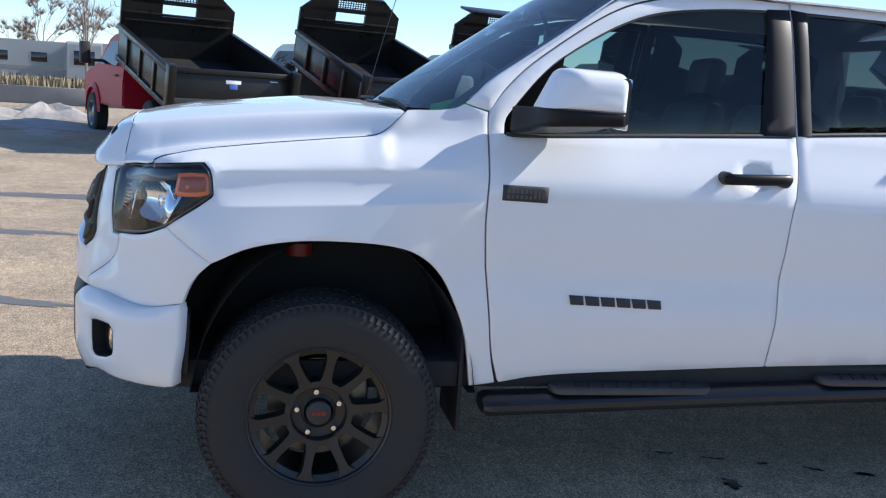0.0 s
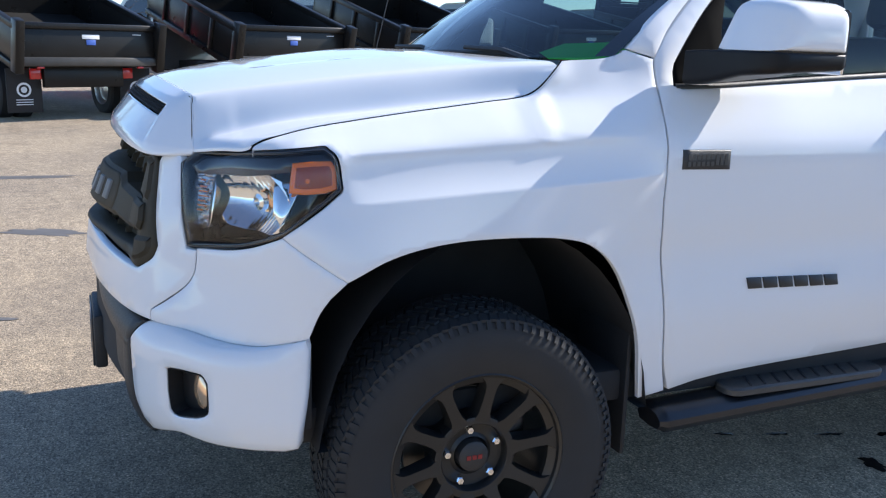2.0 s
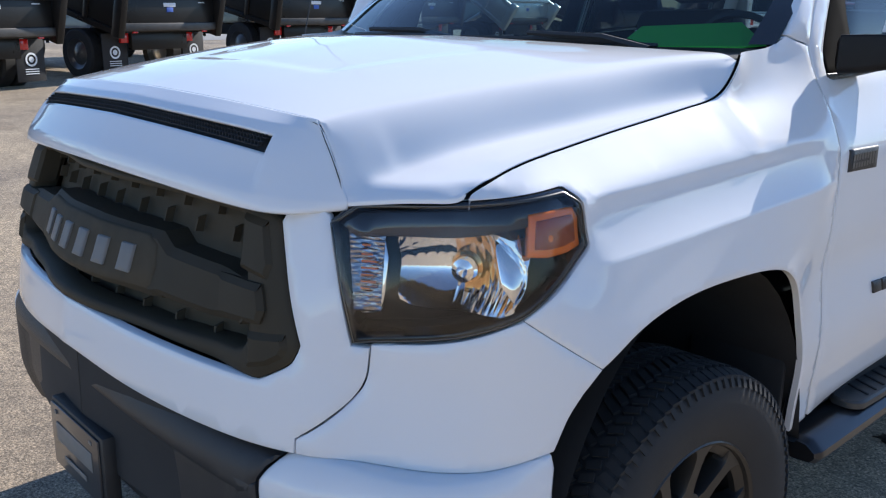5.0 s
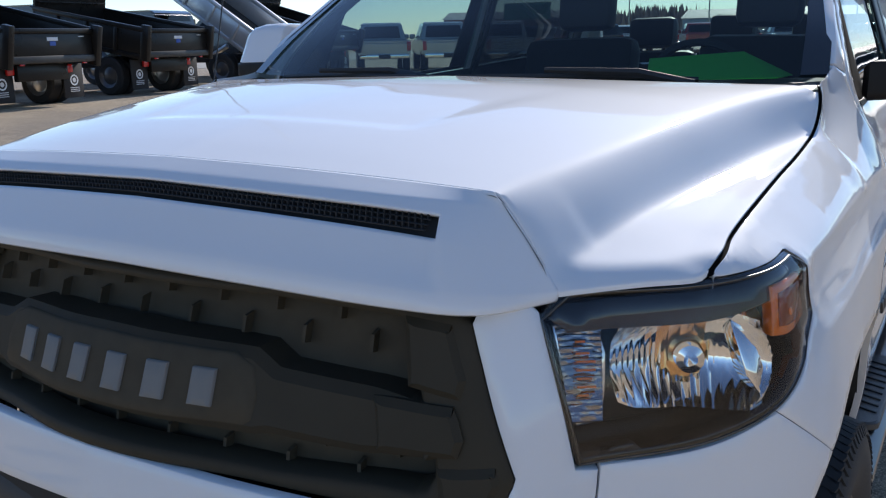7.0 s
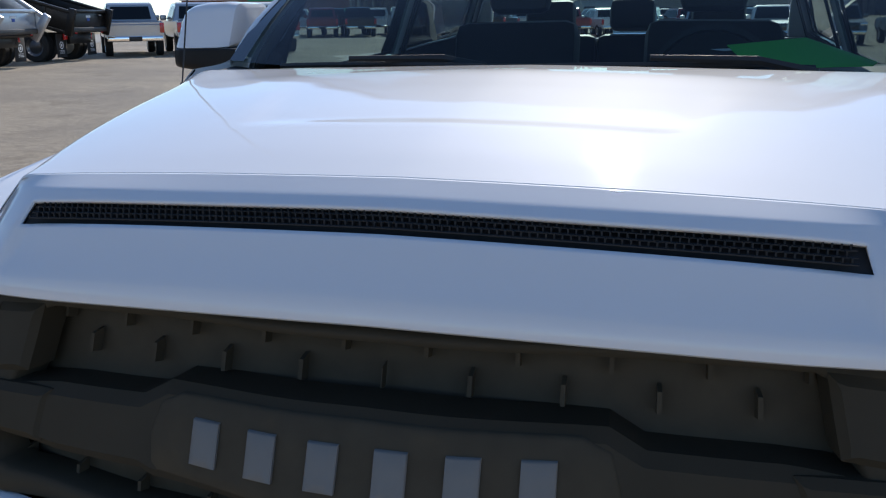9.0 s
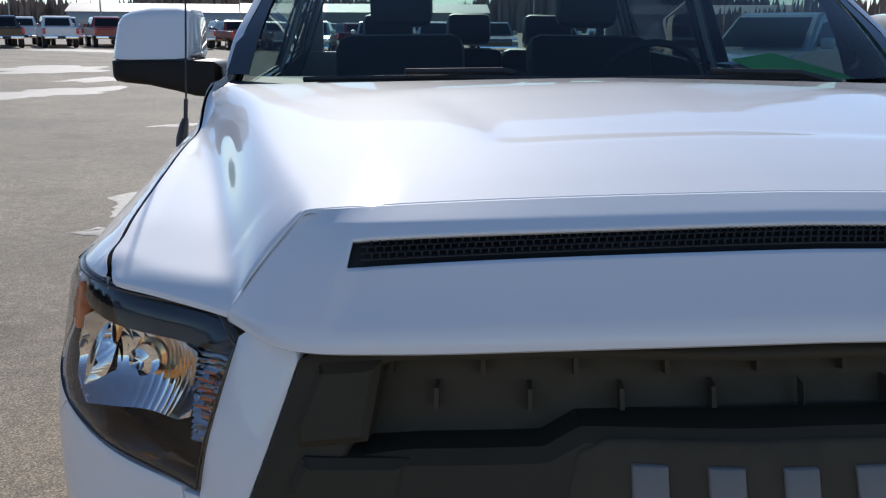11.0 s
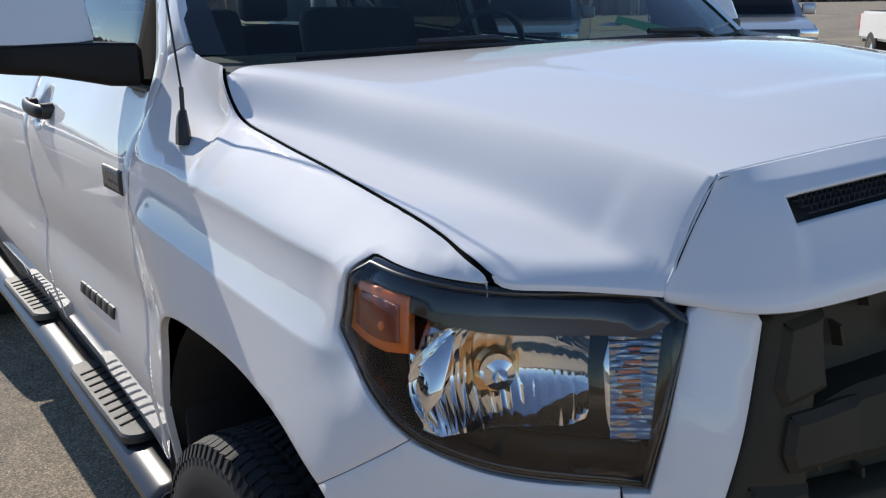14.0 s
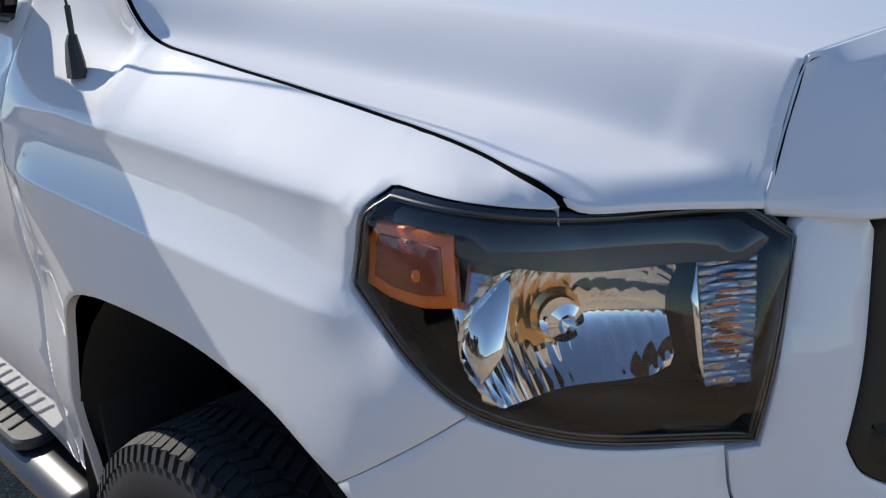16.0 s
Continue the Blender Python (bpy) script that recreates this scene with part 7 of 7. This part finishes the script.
# ---- pickups of the sales lot ----
def lot_pickup(paint, label, group):
    t = thing("parked_pickup", label, "pickup truck", group)
    bm = bmesh.new()
    add_profile(bm, [(-2.85, 0.62), (-2.87, 1.12), (-2.80, 1.20), (1.35, 1.20), (2.50, 1.10), (2.78, 1.00), (2.85, 0.60)], -0.98, 0.98)
    bmesh.ops.bevel(bm, geom=[e for e in bm.edges], offset=0.05, segments=2, affect="EDGES")
    body = part("body", bm, paint, t, sharp=40)
    bm = bmesh.new()
    add_profile(bm, [(-1.15, 1.15), (-0.98, 1.78), (-0.80, 1.86), (0.55, 1.86), (0.75, 1.80), (1.48, 1.15)], -0.95, 0.95, 0.17, 1.5)
    bmesh.ops.bevel(bm, geom=[e for e in bm.edges], offset=0.04, segments=2, affect="EDGES")
    cab = part("cab", bm, paint, t, sharp=40)
    for s in (-1, 1):
        bm = bmesh.new()
        for q in ([(-0.95, 1.26), (-0.84, 1.72), (0.0, 1.74), (0.02, 1.26)], [(0.10, 1.26), (0.08, 1.74), (0.62, 1.72), (1.18, 1.26)]):
            bm.faces.new([bm.verts.new((x, s * (0.958 if z < 1.5 else 0.80), z)) for x, z in (q if s < 0 else q[::-1])])
        part("side_window", bm, DARK_GLASS, cab, "dark side windows")
        for x in (-1.85, 1.80):
            rig_wheel(t, (x, s * 0.86, 0.40), 0.40, 0.26, SILVER)
        part("tail_lamp", box((-2.90, min(s * 0.84, s * 0.99), 0.80), (-2.80, max(s * 0.84, s * 0.99), 1.14), 0.02), RED_LAMP, body, "red tail lamp")
        part("headlamp", box((2.62, min(s * 0.68, s * 0.98), 0.86), (2.80, max(s * 0.68, s * 0.98), 1.02), 0.03), CHROME, body, "headlamp")
        part("mirror", box((0.95, min(s * 0.96, s * 1.20), 1.22), (1.08, max(s * 0.96, s * 1.20), 1.42), 0.04), paint, cab, "door mirror")
    bm = bmesh.new()
    bm.faces.new([bm.verts.new(v) for v in ((-1.165, 0.72, 1.28), (-1.165, -0.72, 1.28), (-1.03, -0.66, 1.72), (-1.03, 0.66, 1.72))])
    part("rear_window", bm, DARK_GLASS, cab)
    bm = bmesh.new()
    bm.faces.new([bm.verts.new(v) for v in ((1.46, -0.80, 1.24), (1.46, 0.80, 1.24), (0.86, 0.70, 1.77), (0.86, -0.70, 1.77))])
    part("front_window", bm, DARK_GLASS, cab)
    part("bed_opening", box((-2.74, -0.82, 1.16), (-1.25, 0.82, 1.215), 0.0), DARK, body, "open bed")
    part("rear_bumper", box((-3.02, -0.92, 0.52), (-2.82, 0.92, 0.70), 0.03), CHROME, t, "bright rear bumper")
    part("front_bumper", box((2.72, -0.95, 0.46), (2.94, 0.95, 0.68), 0.04), CHROME, t, "bright front bumper")
    part("grille", box((2.74, -0.66, 0.70), (2.875, 0.66, 1.02), 0.03), GLOSS_BLACK, t, "black grille")
    part("plate_recess", box((-3.03, -0.22, 0.54), (-2.98, 0.22, 0.68), 0.01), BLACK, t, "dark plate recess")
    return t


kinds = [(SILVER_PAINT, "silver pickup"), (CAR_WHITE, "white pickup"), (BRIGHT_RED, "red pickup"), (GREY_PAINT, "grey pickup"), (BLACK_PAINT, "black pickup"), (TAN_PAINT, "sand-coloured pickup"), (PALE_BLUE, "pale blue pickup")]
base_of = {}


def park(kind, x, y, heading, group, words):
    m = pose(x, y, 0, 0, 0, heading)
    key = kind
    if key not in base_of:
        t = lot_pickup(kinds[kind][0], kinds[kind][1] + " " + words, group)
        t.matrix_world = m
        base_of[key] = t
        return t
    t = copy_thing(base_of[key], m)
    return tagged(t, kinds[kind][1] + " " + words, group=group)


rnd = random.Random(4)
for x, y, k in ((20.6, -28.6, 0), (18.7, -30.1, 0), (16.8, -31.6, 1)):
    park(k, x, y, -52, "row of lot pickups", "parked tail-out beside the work trucks")
for r, order in enumerate(([4, 2, 4, 1, 2, 4, 0, 2, 1, 4, 2, 4, 1, 2], [1, 4, 1, 0, 1, 4, 1, 1, 3, 1, 4, 1, 0, 1])):
    for i, k in enumerate(order):
        park(k, 27.0 - 2.55 * i + 1.5 * r + rnd.uniform(-0.2, 0.2), -54.0 - 1.05 * i - 6.5 * r + rnd.uniform(-0.3, 0.3), -66 + rnd.uniform(-3, 3), "row of lot pickups", "parked tail-out in the sales row")
for i, k in enumerate([3, 1, 0, 3, 6]):
    park(k, -19.7 + 3.0 * i, -5.0 - 2.6 * i, 42 + rnd.uniform(-3, 3), "facing row of pickups", "parked nose towards the white truck")
for i, k in enumerate([6, 0, 1, 3, 6, 4, 0]):
    park(k, 3.0 - 3.1 * i, -46.0 - 1.0 * (i % 2), 90 + rnd.uniform(-4, 4), "far row of pickups", "parked far behind the white truck")

# ---- snow, verge, fence, trailers, trees, poles ----
SNOW = mat("dirty_snow", (0.36, 0.335, 0.305), 0.7, vary=0.25, scale=2.5, bump=0.02, bump_scale=8)
CONCRETE = mat("grey_concrete", (0.26, 0.25, 0.235), 0.85, vary=0.2, scale=2, bump=0.003, bump_scale=40)
GRASS = mat("dry_grass", (0.24, 0.19, 0.115), 0.9, vary=0.35, scale=1.5, bump=0.03, bump_scale=20)
BARK = mat("grey_bark", (0.22, 0.185, 0.16), 0.9, vary=0.3, scale=10, bump=0.01, bump_scale=30)
TWIG = mat("bare_twigs", (0.26, 0.20, 0.165), 0.9, vary=0.25, scale=2)
TRAILER = mat("trailer_white", (0.36, 0.36, 0.36), 0.4, coat=0.4, vary=0.08, scale=1.5)
METAL_ROOF = mat("weathered_roof", (0.22, 0.22, 0.23), 0.6, metal=0.2, vary=0.1, scale=1)
SIGN_GREEN = mat("green_sign", (0.02, 0.30, 0.16), 0.5, vary=0.06, scale=3)


def patch(name, cx, cy, rx, ry, ang, material, label, h=0.012, seed=0, kind="structure", cat="snow"):
    r = random.Random(seed)
    bm = bmesh.new()
    n, rings = 34, 4
    ph = [r.uniform(0, 6.28) for _ in range(6)]
    prev = None
    for k in range(rings + 1):
        f = k / rings
        cur = []
        for i in range(n):
            a = 2 * math.pi * i / n
            wob = 1 + 0.22 * math.sin(2 * a + ph[0]) + 0.16 * math.sin(5 * a + ph[1]) + 0.10 * math.sin(9 * a + ph[2]) + 0.07 * math.sin(14 * a + ph[3])
            x, y = rx * f * wob * math.cos(a), ry * f * wob * math.sin(a)
            z = 0.004 + h * (1 - f ** 2) * (1 + 0.4 * math.sin(3 * a + ph[4] + 4 * f)) if k < rings else 0.003
            cur.append(bm.verts.new((x, y, z)))
        if k == 0:
            bmesh.ops.delete(bm, geom=cur[1:], context="VERTS")
            cur = cur[:1]
        elif len(prev) == 1:
            for i in range(n):
                bm.faces.new((prev[0], cur[i], cur[(i + 1) % n]))
        else:
            for i in range(n):
                bm.faces.new((prev[i], cur[i], cur[(i + 1) % n], prev[(i + 1) % n]))
        prev = cur
    ob = part(name, bm, material, None, label)
    ob.matrix_world = pose(cx, cy, 0, 0, 0, ang)
    return tagged(ob, label, cat, kind=kind)


for i, (x, y, rx, ry, a) in enumerate(((2.38, -6.5, 0.80, 0.40, 80), (2.55, -10.2, 0.26, 0.24, 40), (2.55, -5.3, 0.22, 0.13, 10), (10.8, -29.8, 3.0, 1.5, 73), (7.9, -25.2, 1.9, 0.62, 75), (7.7, -19.8, 2.2, 1.0, 73),
                                        (2.3, -23.6, 3.8, 1.0, 85), (15.5, -49.5, 4.5, 1.6, 160), (3.4, -13.2, 0.5, 0.18, 20), (17.5, 5.6, 3.0, 0.5, 70), (15.6, 4.5, 0.9, 0.3, 20))):
    patch("snow_patch", x, y, rx, ry, a, SNOW, "thin patch of old snow on the asphalt", 0.015, 20 + i)
for i, (x, y, rx, ry, a, h) in enumerate(((21.6, 5.6, 1.3, 1.0, 80, 0.30), (21.0, 9.5, 3.0, 1.3, 85, 0.36), (18.0, 5.4, 2.0, 0.9, 60, 0.10))):
    patch("snow_bank", x, y, rx, ry, a, SNOW, "ploughed heap of dirty snow", h, 50 + i)
for i, (x, y, rx, ry, a, z) in enumerate(((3.2, 2.6, 0.5, 0.12, 75, 0), (5.0, 2.9, 0.9, 0.16, 80, 0), (7.2, 2.7, 1.4, 0.2, 85, 0), (2.3, 1.9, 0.5, 0.10, 70, 0), (4.4, 1.2, 0.35, 0.10, 60, 0))):
    patch("oil_stain", x, y, rx, ry, a, mat("damp_stain", (0.13, 0.12, 0.11), 0.5, vary=0.3, scale=6) if i == 0 else bpy.data.materials["damp_stain"], "damp dark stain on the asphalt", 0.001, 70 + i, cat="stain")
DRIP = mat("wet_drip", (0.018, 0.018, 0.019), 0.25, vary=0.2, scale=8)
for i in range(9):
    patch("water_drip", -0.35 - 0.07 * i, -1.35 - 0.20 * i, 0.032 + 0.01 * (i % 3), 0.014, 60 + 9 * (i % 4), DRIP, "small wet drip mark under the truck", 0.0004, 90 + i, cat="stain")
patch("water_drip", -0.75, -1.70, 0.055, 0.035, 10, DRIP, "wet spot under the truck", 0.0004, 120, cat="stain")

bm = bmesh.new()
for i in range(16):
    y = -6 + i * 3.05
    add_box(bm, (31.0, y, 0), (31.25, y + 3.0, 0.62), 0.02)
wall_ = part("low_concrete_wall", bm, CONCRETE, None)
tagged(wall_, "long low concrete kerb wall beside the road", "wall", kind="structure")
bm = bmesh.new()
bm.faces.new([bm.verts.new(v) for v in ((33, -80, 0.012), (52, -80, 0.012), (52, 160, 0.012), (33, 160, 0.012))])
tagged(part("road", bm, CONCRETE, None), "pale grey road behind the lot", "road", kind="structure")
bm = bmesh.new()
for v4 in (((52, -120, 0.02), (400, -300, 0.02), (400, 400, 0.02), (52, 200, 0.02)), ((-400, -300, 0.02), (-34, -28, 0.02), (-26, -62, 0.02), (-40, -300, 0.02))):
    bm.faces.new([bm.verts.new(v) for v in v4])
tagged(part("dry_verge", bm, GRASS, None), "flat field of dry winter grass", "field", kind="structure")


def reeds(x0, x1, y0, y1, n, h, seed, name="tall_grass"):
    r = random.Random(seed)
    V, F = [], []
    for _ in range(n):
        x, y, hh, a = r.uniform(x0, x1), r.uniform(y0, y1), h * r.uniform(0.5, 1.2), r.uniform(0, 3.14)
        c, s = math.cos(a) * 0.10, math.sin(a) * 0.10
        k = len(V)
        lx, ly = r.uniform(-0.15, 0.15), r.uniform(-0.15, 0.15)
        V += [(x - c, y - s, 0), (x + c, y + s, 0), (x + lx, y + ly, hh)]
        F.append((k, k + 1, k + 2))
    ob = link_mesh(name, V, F, GRASS, smooth=False)
    return tagged(ob, "tall dry yellow grass along the road", "grass", kind="stuff")


reeds(52.5, 60, -20, 45, 5000, 0.9, 3)


def bare_tree(x, y, h, seed, label, spread=0.5, twig=220):
    r = random.Random(seed)
    t = thing("bare_tree", label, "tree", "bare trees", m=pose(x, y, 0))
    bm = bmesh.new()
    tips = []

    def grow(p, d, length, rad, depth):
        q = p + d * length
        mid = (p + q) / 2 + Vector((r.uniform(-1, 1), r.uniform(-1, 1), 0)) * length * 0.04
        add_tube(bm, [p, mid, q], [rad, rad * 0.8, rad * 0.62], 6 if depth < 2 else 4)
        if depth >= 3:
            tips.append((q, d, length))
            return
        for _ in range(r.choice((3, 4)) if depth else 5):
            nd = (d + Vector((r.uniform(-1, 1), r.uniform(-1, 1), r.uniform(-0.15, 0.6))) * spread * (1.5 if depth == 0 else 1)).normalized()
            s = p + (q - p) * r.uniform(0.55, 1.0)
            grow(s, nd, length * r.uniform(0.55, 0.78), rad * 0.5, depth + 1)

    grow(Vector((0, 0, -0.05)), Vector((0, 0, 1)), h * 0.36, h * 0.010, 0)
    part("trunk", bm, BARK, t, "grey trunk and limbs")
    V, F = [], []
    for q, d, ln in tips:
        for _ in range(max(3, twig // max(1, len(tips)))):
            nd = (d + Vector((r.uniform(-1, 1), r.uniform(-1, 1), r.uniform(-0.4, 0.8)))).normalized()
            e = q + nd * ln * r.uniform(0.4, 1.1)
            s = nd.cross(Vector((r.uniform(-1, 1), r.uniform(-1, 1), 0.3))).normalized() * h * 0.0022
            k = len(V)
            V += [q - s, q + s, e]
            F.append((k, k + 1, k + 2))
    tw = link_mesh("crown", V, F, TWIG, t, "fine bare twigs", smooth=False)
    return t


for i, (x, y, h) in enumerate(((88, 20, 9.5), (92, 24, 8), (86, 27.5, 7.5), (95, 17.5, 10), (98, 31, 8.5), (105, 14, 9), (110, 36, 9), (84, 33, 6.5))):
    bare_tree(x, y, h, 200 + i, "bare winter tree behind the trailers", 0.55, 1500)
bare_tree(24.8, 5.2, 5.2, 300, "thin bare sapling beside the snow bank", 0.35, 60)


def trailer(x, y, heading, L, label):
    t = thing("camper_trailer", label, "trailer", "parked campers", m=pose(x, y, 0, 0, 0, heading))
    bm = bmesh.new()
    add_profile(bm, [(-L / 2, 0.7), (-L / 2, 3.2), (-L / 2 + 0.2, 3.35), (L / 2 - 0.5, 3.35), (L / 2, 2.6), (L / 2 + 0.1, 1.4), (L / 2 - 0.5, 0.7)], -1.2, 1.2)
    bmesh.ops.bevel(bm, geom=[e for e in bm.edges], offset=0.06, segments=2, affect="EDGES")
    b = part("body", bm, TRAILER, t, sharp=40)
    for k in range(3):
        for s in (-1, 1):
            xx = -L / 2 + 1.2 + k * (L - 2.6) / 2.4
            part("window", box((xx, min(s * 1.19, s * 1.22), 1.8), (xx + 1.1, max(s * 1.19, s * 1.22), 2.5), 0.01), GLOSS_BLACK, b, "dark window")
    for s in (-1, 1):
        part("stripe", box((-L / 2 + 0.2, min(s * 1.195, s * 1.212), 1.15), (L / 2 - 0.6, max(s * 1.195, s * 1.212), 1.45), 0.0), GREY_PAINT, b, "grey side stripe")
        for xx in (-0.5, 0.45):
            rig_wheel(t, (xx, s * 1.05, 0.36), 0.36, 0.22, SILVER)
    part("end_window", box((-L / 2 - 0.02, -0.7, 1.7), (-L / 2 + 0.01, 0.7, 2.7), 0.01), GLOSS_BLACK, b, "dark end window")
    return t


for i, (x, y, hd, L) in enumerate(((70, 13.0, 8, 8.5), (71, 16.6, 100, 9.0), (73, 21.5, 6, 8.0), (68, 10.2, 95, 7.5), (75, 25.5, 95, 9.0), (72, 29.5, 5, 8))):
    trailer(x, y, hd, L, "white camper trailer parked across the road")


def pole(x, y, h, label, sign=None, name="street_lamp"):
    t = thing(name, label, "pole", m=pose(x, y, 0))
    bm = bmesh.new()
    add_tube(bm, [(0, 0, -0.05), (0, 0, h * 0.5), (0, 0, h)], [0.12, 0.10, 0.07], 10)
    part("post", bm, GREY_PAINT, t, "grey steel post")
    if sign:
        w, hh, z, mt = sign
        part("sign_board", box((-w / 2, -0.08, z), (w / 2, 0.08, z + hh), 0.02), mt, t, "plain sign board")
    else:
        part("lamp_head", box((-0.9, -0.15, h - 0.1), (0.9, 0.15, h + 0.05), 0.04), GREY_PAINT, t, "double lamp head")
    return t


for x, y, h in ((38, -95, 9), (33, -118, 9), (20, -150, 9), (52, -140, 10), (10, -135, 9), (-22, -120, 9), (-45, -90, 9)):
    pole(x, y, h, "tall lamp post over the sales lot")
pole(46, -118, 8.5, "grey roadside sign on a post", (3.2, 3.0, 6.6, GREY_PAINT), "roadside_sign")
pole(56, -112, 4.2, "green road sign on posts", (7.0, 2.2, 3.4, SIGN_GREEN), "road_sign")


def hall(x, y, w, d, h, heading, wall_mat, label):
    t = thing("low_building", label, "building", m=pose(x, y, 0, 0, 0, heading))
    part("wall", box((-w / 2, -d / 2, 0), (w / 2, d / 2, h), 0.02), wall_mat, t)
    bm = bmesh.new()
    add_prism(bm, [(-d / 2 - 0.4, h + 0.003), (0, h + d * 0.11), (d / 2 + 0.4, h + 0.003)], -w / 2 - 0.4, w / 2 + 0.4)
    part("roof", bm, METAL_ROOF, t, "weathered metal roof")
    for k in range(int(w // 6)):
        part("window", box((-w / 2 + 2 + k * 6, d / 2 - 0.05, 1.2), (-w / 2 + 4.5 + k * 6, d / 2 + 0.03, 2.8), 0.02), GLOSS_BLACK, t, "dark window")
    return t


hall(40, -210, 46, 18, 4.2, 8, GREY_PAINT, "long low grey hall with a weathered metal roof")
hall(0, -230, 60, 20, 5.0, -4, CONCRETE, "long low hall behind the sales lot")
hall(-70, -190, 40, 18, 4.5, -20, mat("brown_wall", (0.16, 0.11, 0.08), 0.8, vary=0.2, scale=1), "brown hall with a weathered metal roof")
hall(95, -190, 36, 16, 5.0, 20, mat("red_brick_wall", (0.22, 0.10, 0.07), 0.8, vary=0.2, scale=2), "brick building beside the road")


def woods(name, pts, h, n, seed, material, label):
    """A far strip of bare woodland: many narrow upright twig clumps."""
    r = random.Random(seed)
    V, F = [], []
    for _ in range(n):
        t = r.random() * (len(pts) - 1)
        i = int(t)
        a, b = Vector(pts[i]), Vector(pts[min(i + 1, len(pts) - 1)])
        p = a + (b - a) * (t - i)
        p += Vector((r.uniform(-8, 8), r.uniform(-8, 8)))
        hh = h * r.uniform(0.45, 1.1) * (0.75 + 0.35 * math.sin(t * 3.1 + seed) * math.sin(t * 7.7))
        w = hh * r.uniform(0.03, 0.09)
        ang = r.uniform(0, 3.14)
        dx, dy = math.cos(ang) * w, math.sin(ang) * w
        k = len(V)
        V += [(p.x - dx, p.y - dy, -0.2), (p.x + dx, p.y + dy, -0.2), (p.x + dx * 1.4, p.y + dy * 1.4, hh * 0.6), (p.x, p.y, hh), (p.x - dx * 1.4, p.y - dy * 1.4, hh * 0.6)]
        F.append((k, k + 1, k + 2, k + 3, k + 4))
    ob = link_mesh(name, V, F, material, smooth=False)
    return tagged(ob, label, "woods", kind="stuff")


woods("far_woods", [(150, -330), (60, -340), (-40, -330), (-140, -280), (-220, -180), (-260, -60)], 15, 11000, 5, TWIG, "far strip of bare brown woodland")
woods("far_woods", [(-120, -190), (-70, -170), (-60, -100), (-75, -60)], 6, 2200, 8, TWIG, "bare thicket beyond the field")
woods("far_woods", [(210, -120), (220, 20), (190, 140), (120, 230)], 8, 3800, 9, TWIG, "far strip of bare brown woodland")


# everything on the rising part of the lot stands on it
for ob in list(bpy.data.objects):
    if ob.parent or ob.name in ("ground", "sun", "pickup_truck", "price_card") or ob.type in ("CAMERA", "LIGHT"):
        continue
    if ob.type == "EMPTY" or ob.name.startswith(("snow_bank", "bare_tree")) or (ob.type == "MESH" and ob.data.users > 1):
        ob.location.z += float(lot_height(ob.location.x))
    elif ob.type == "MESH":
        m = ob.matrix_basis
        for v in ob.data.vertices:
            v.co.z += float(lot_height((m @ v.co).x))
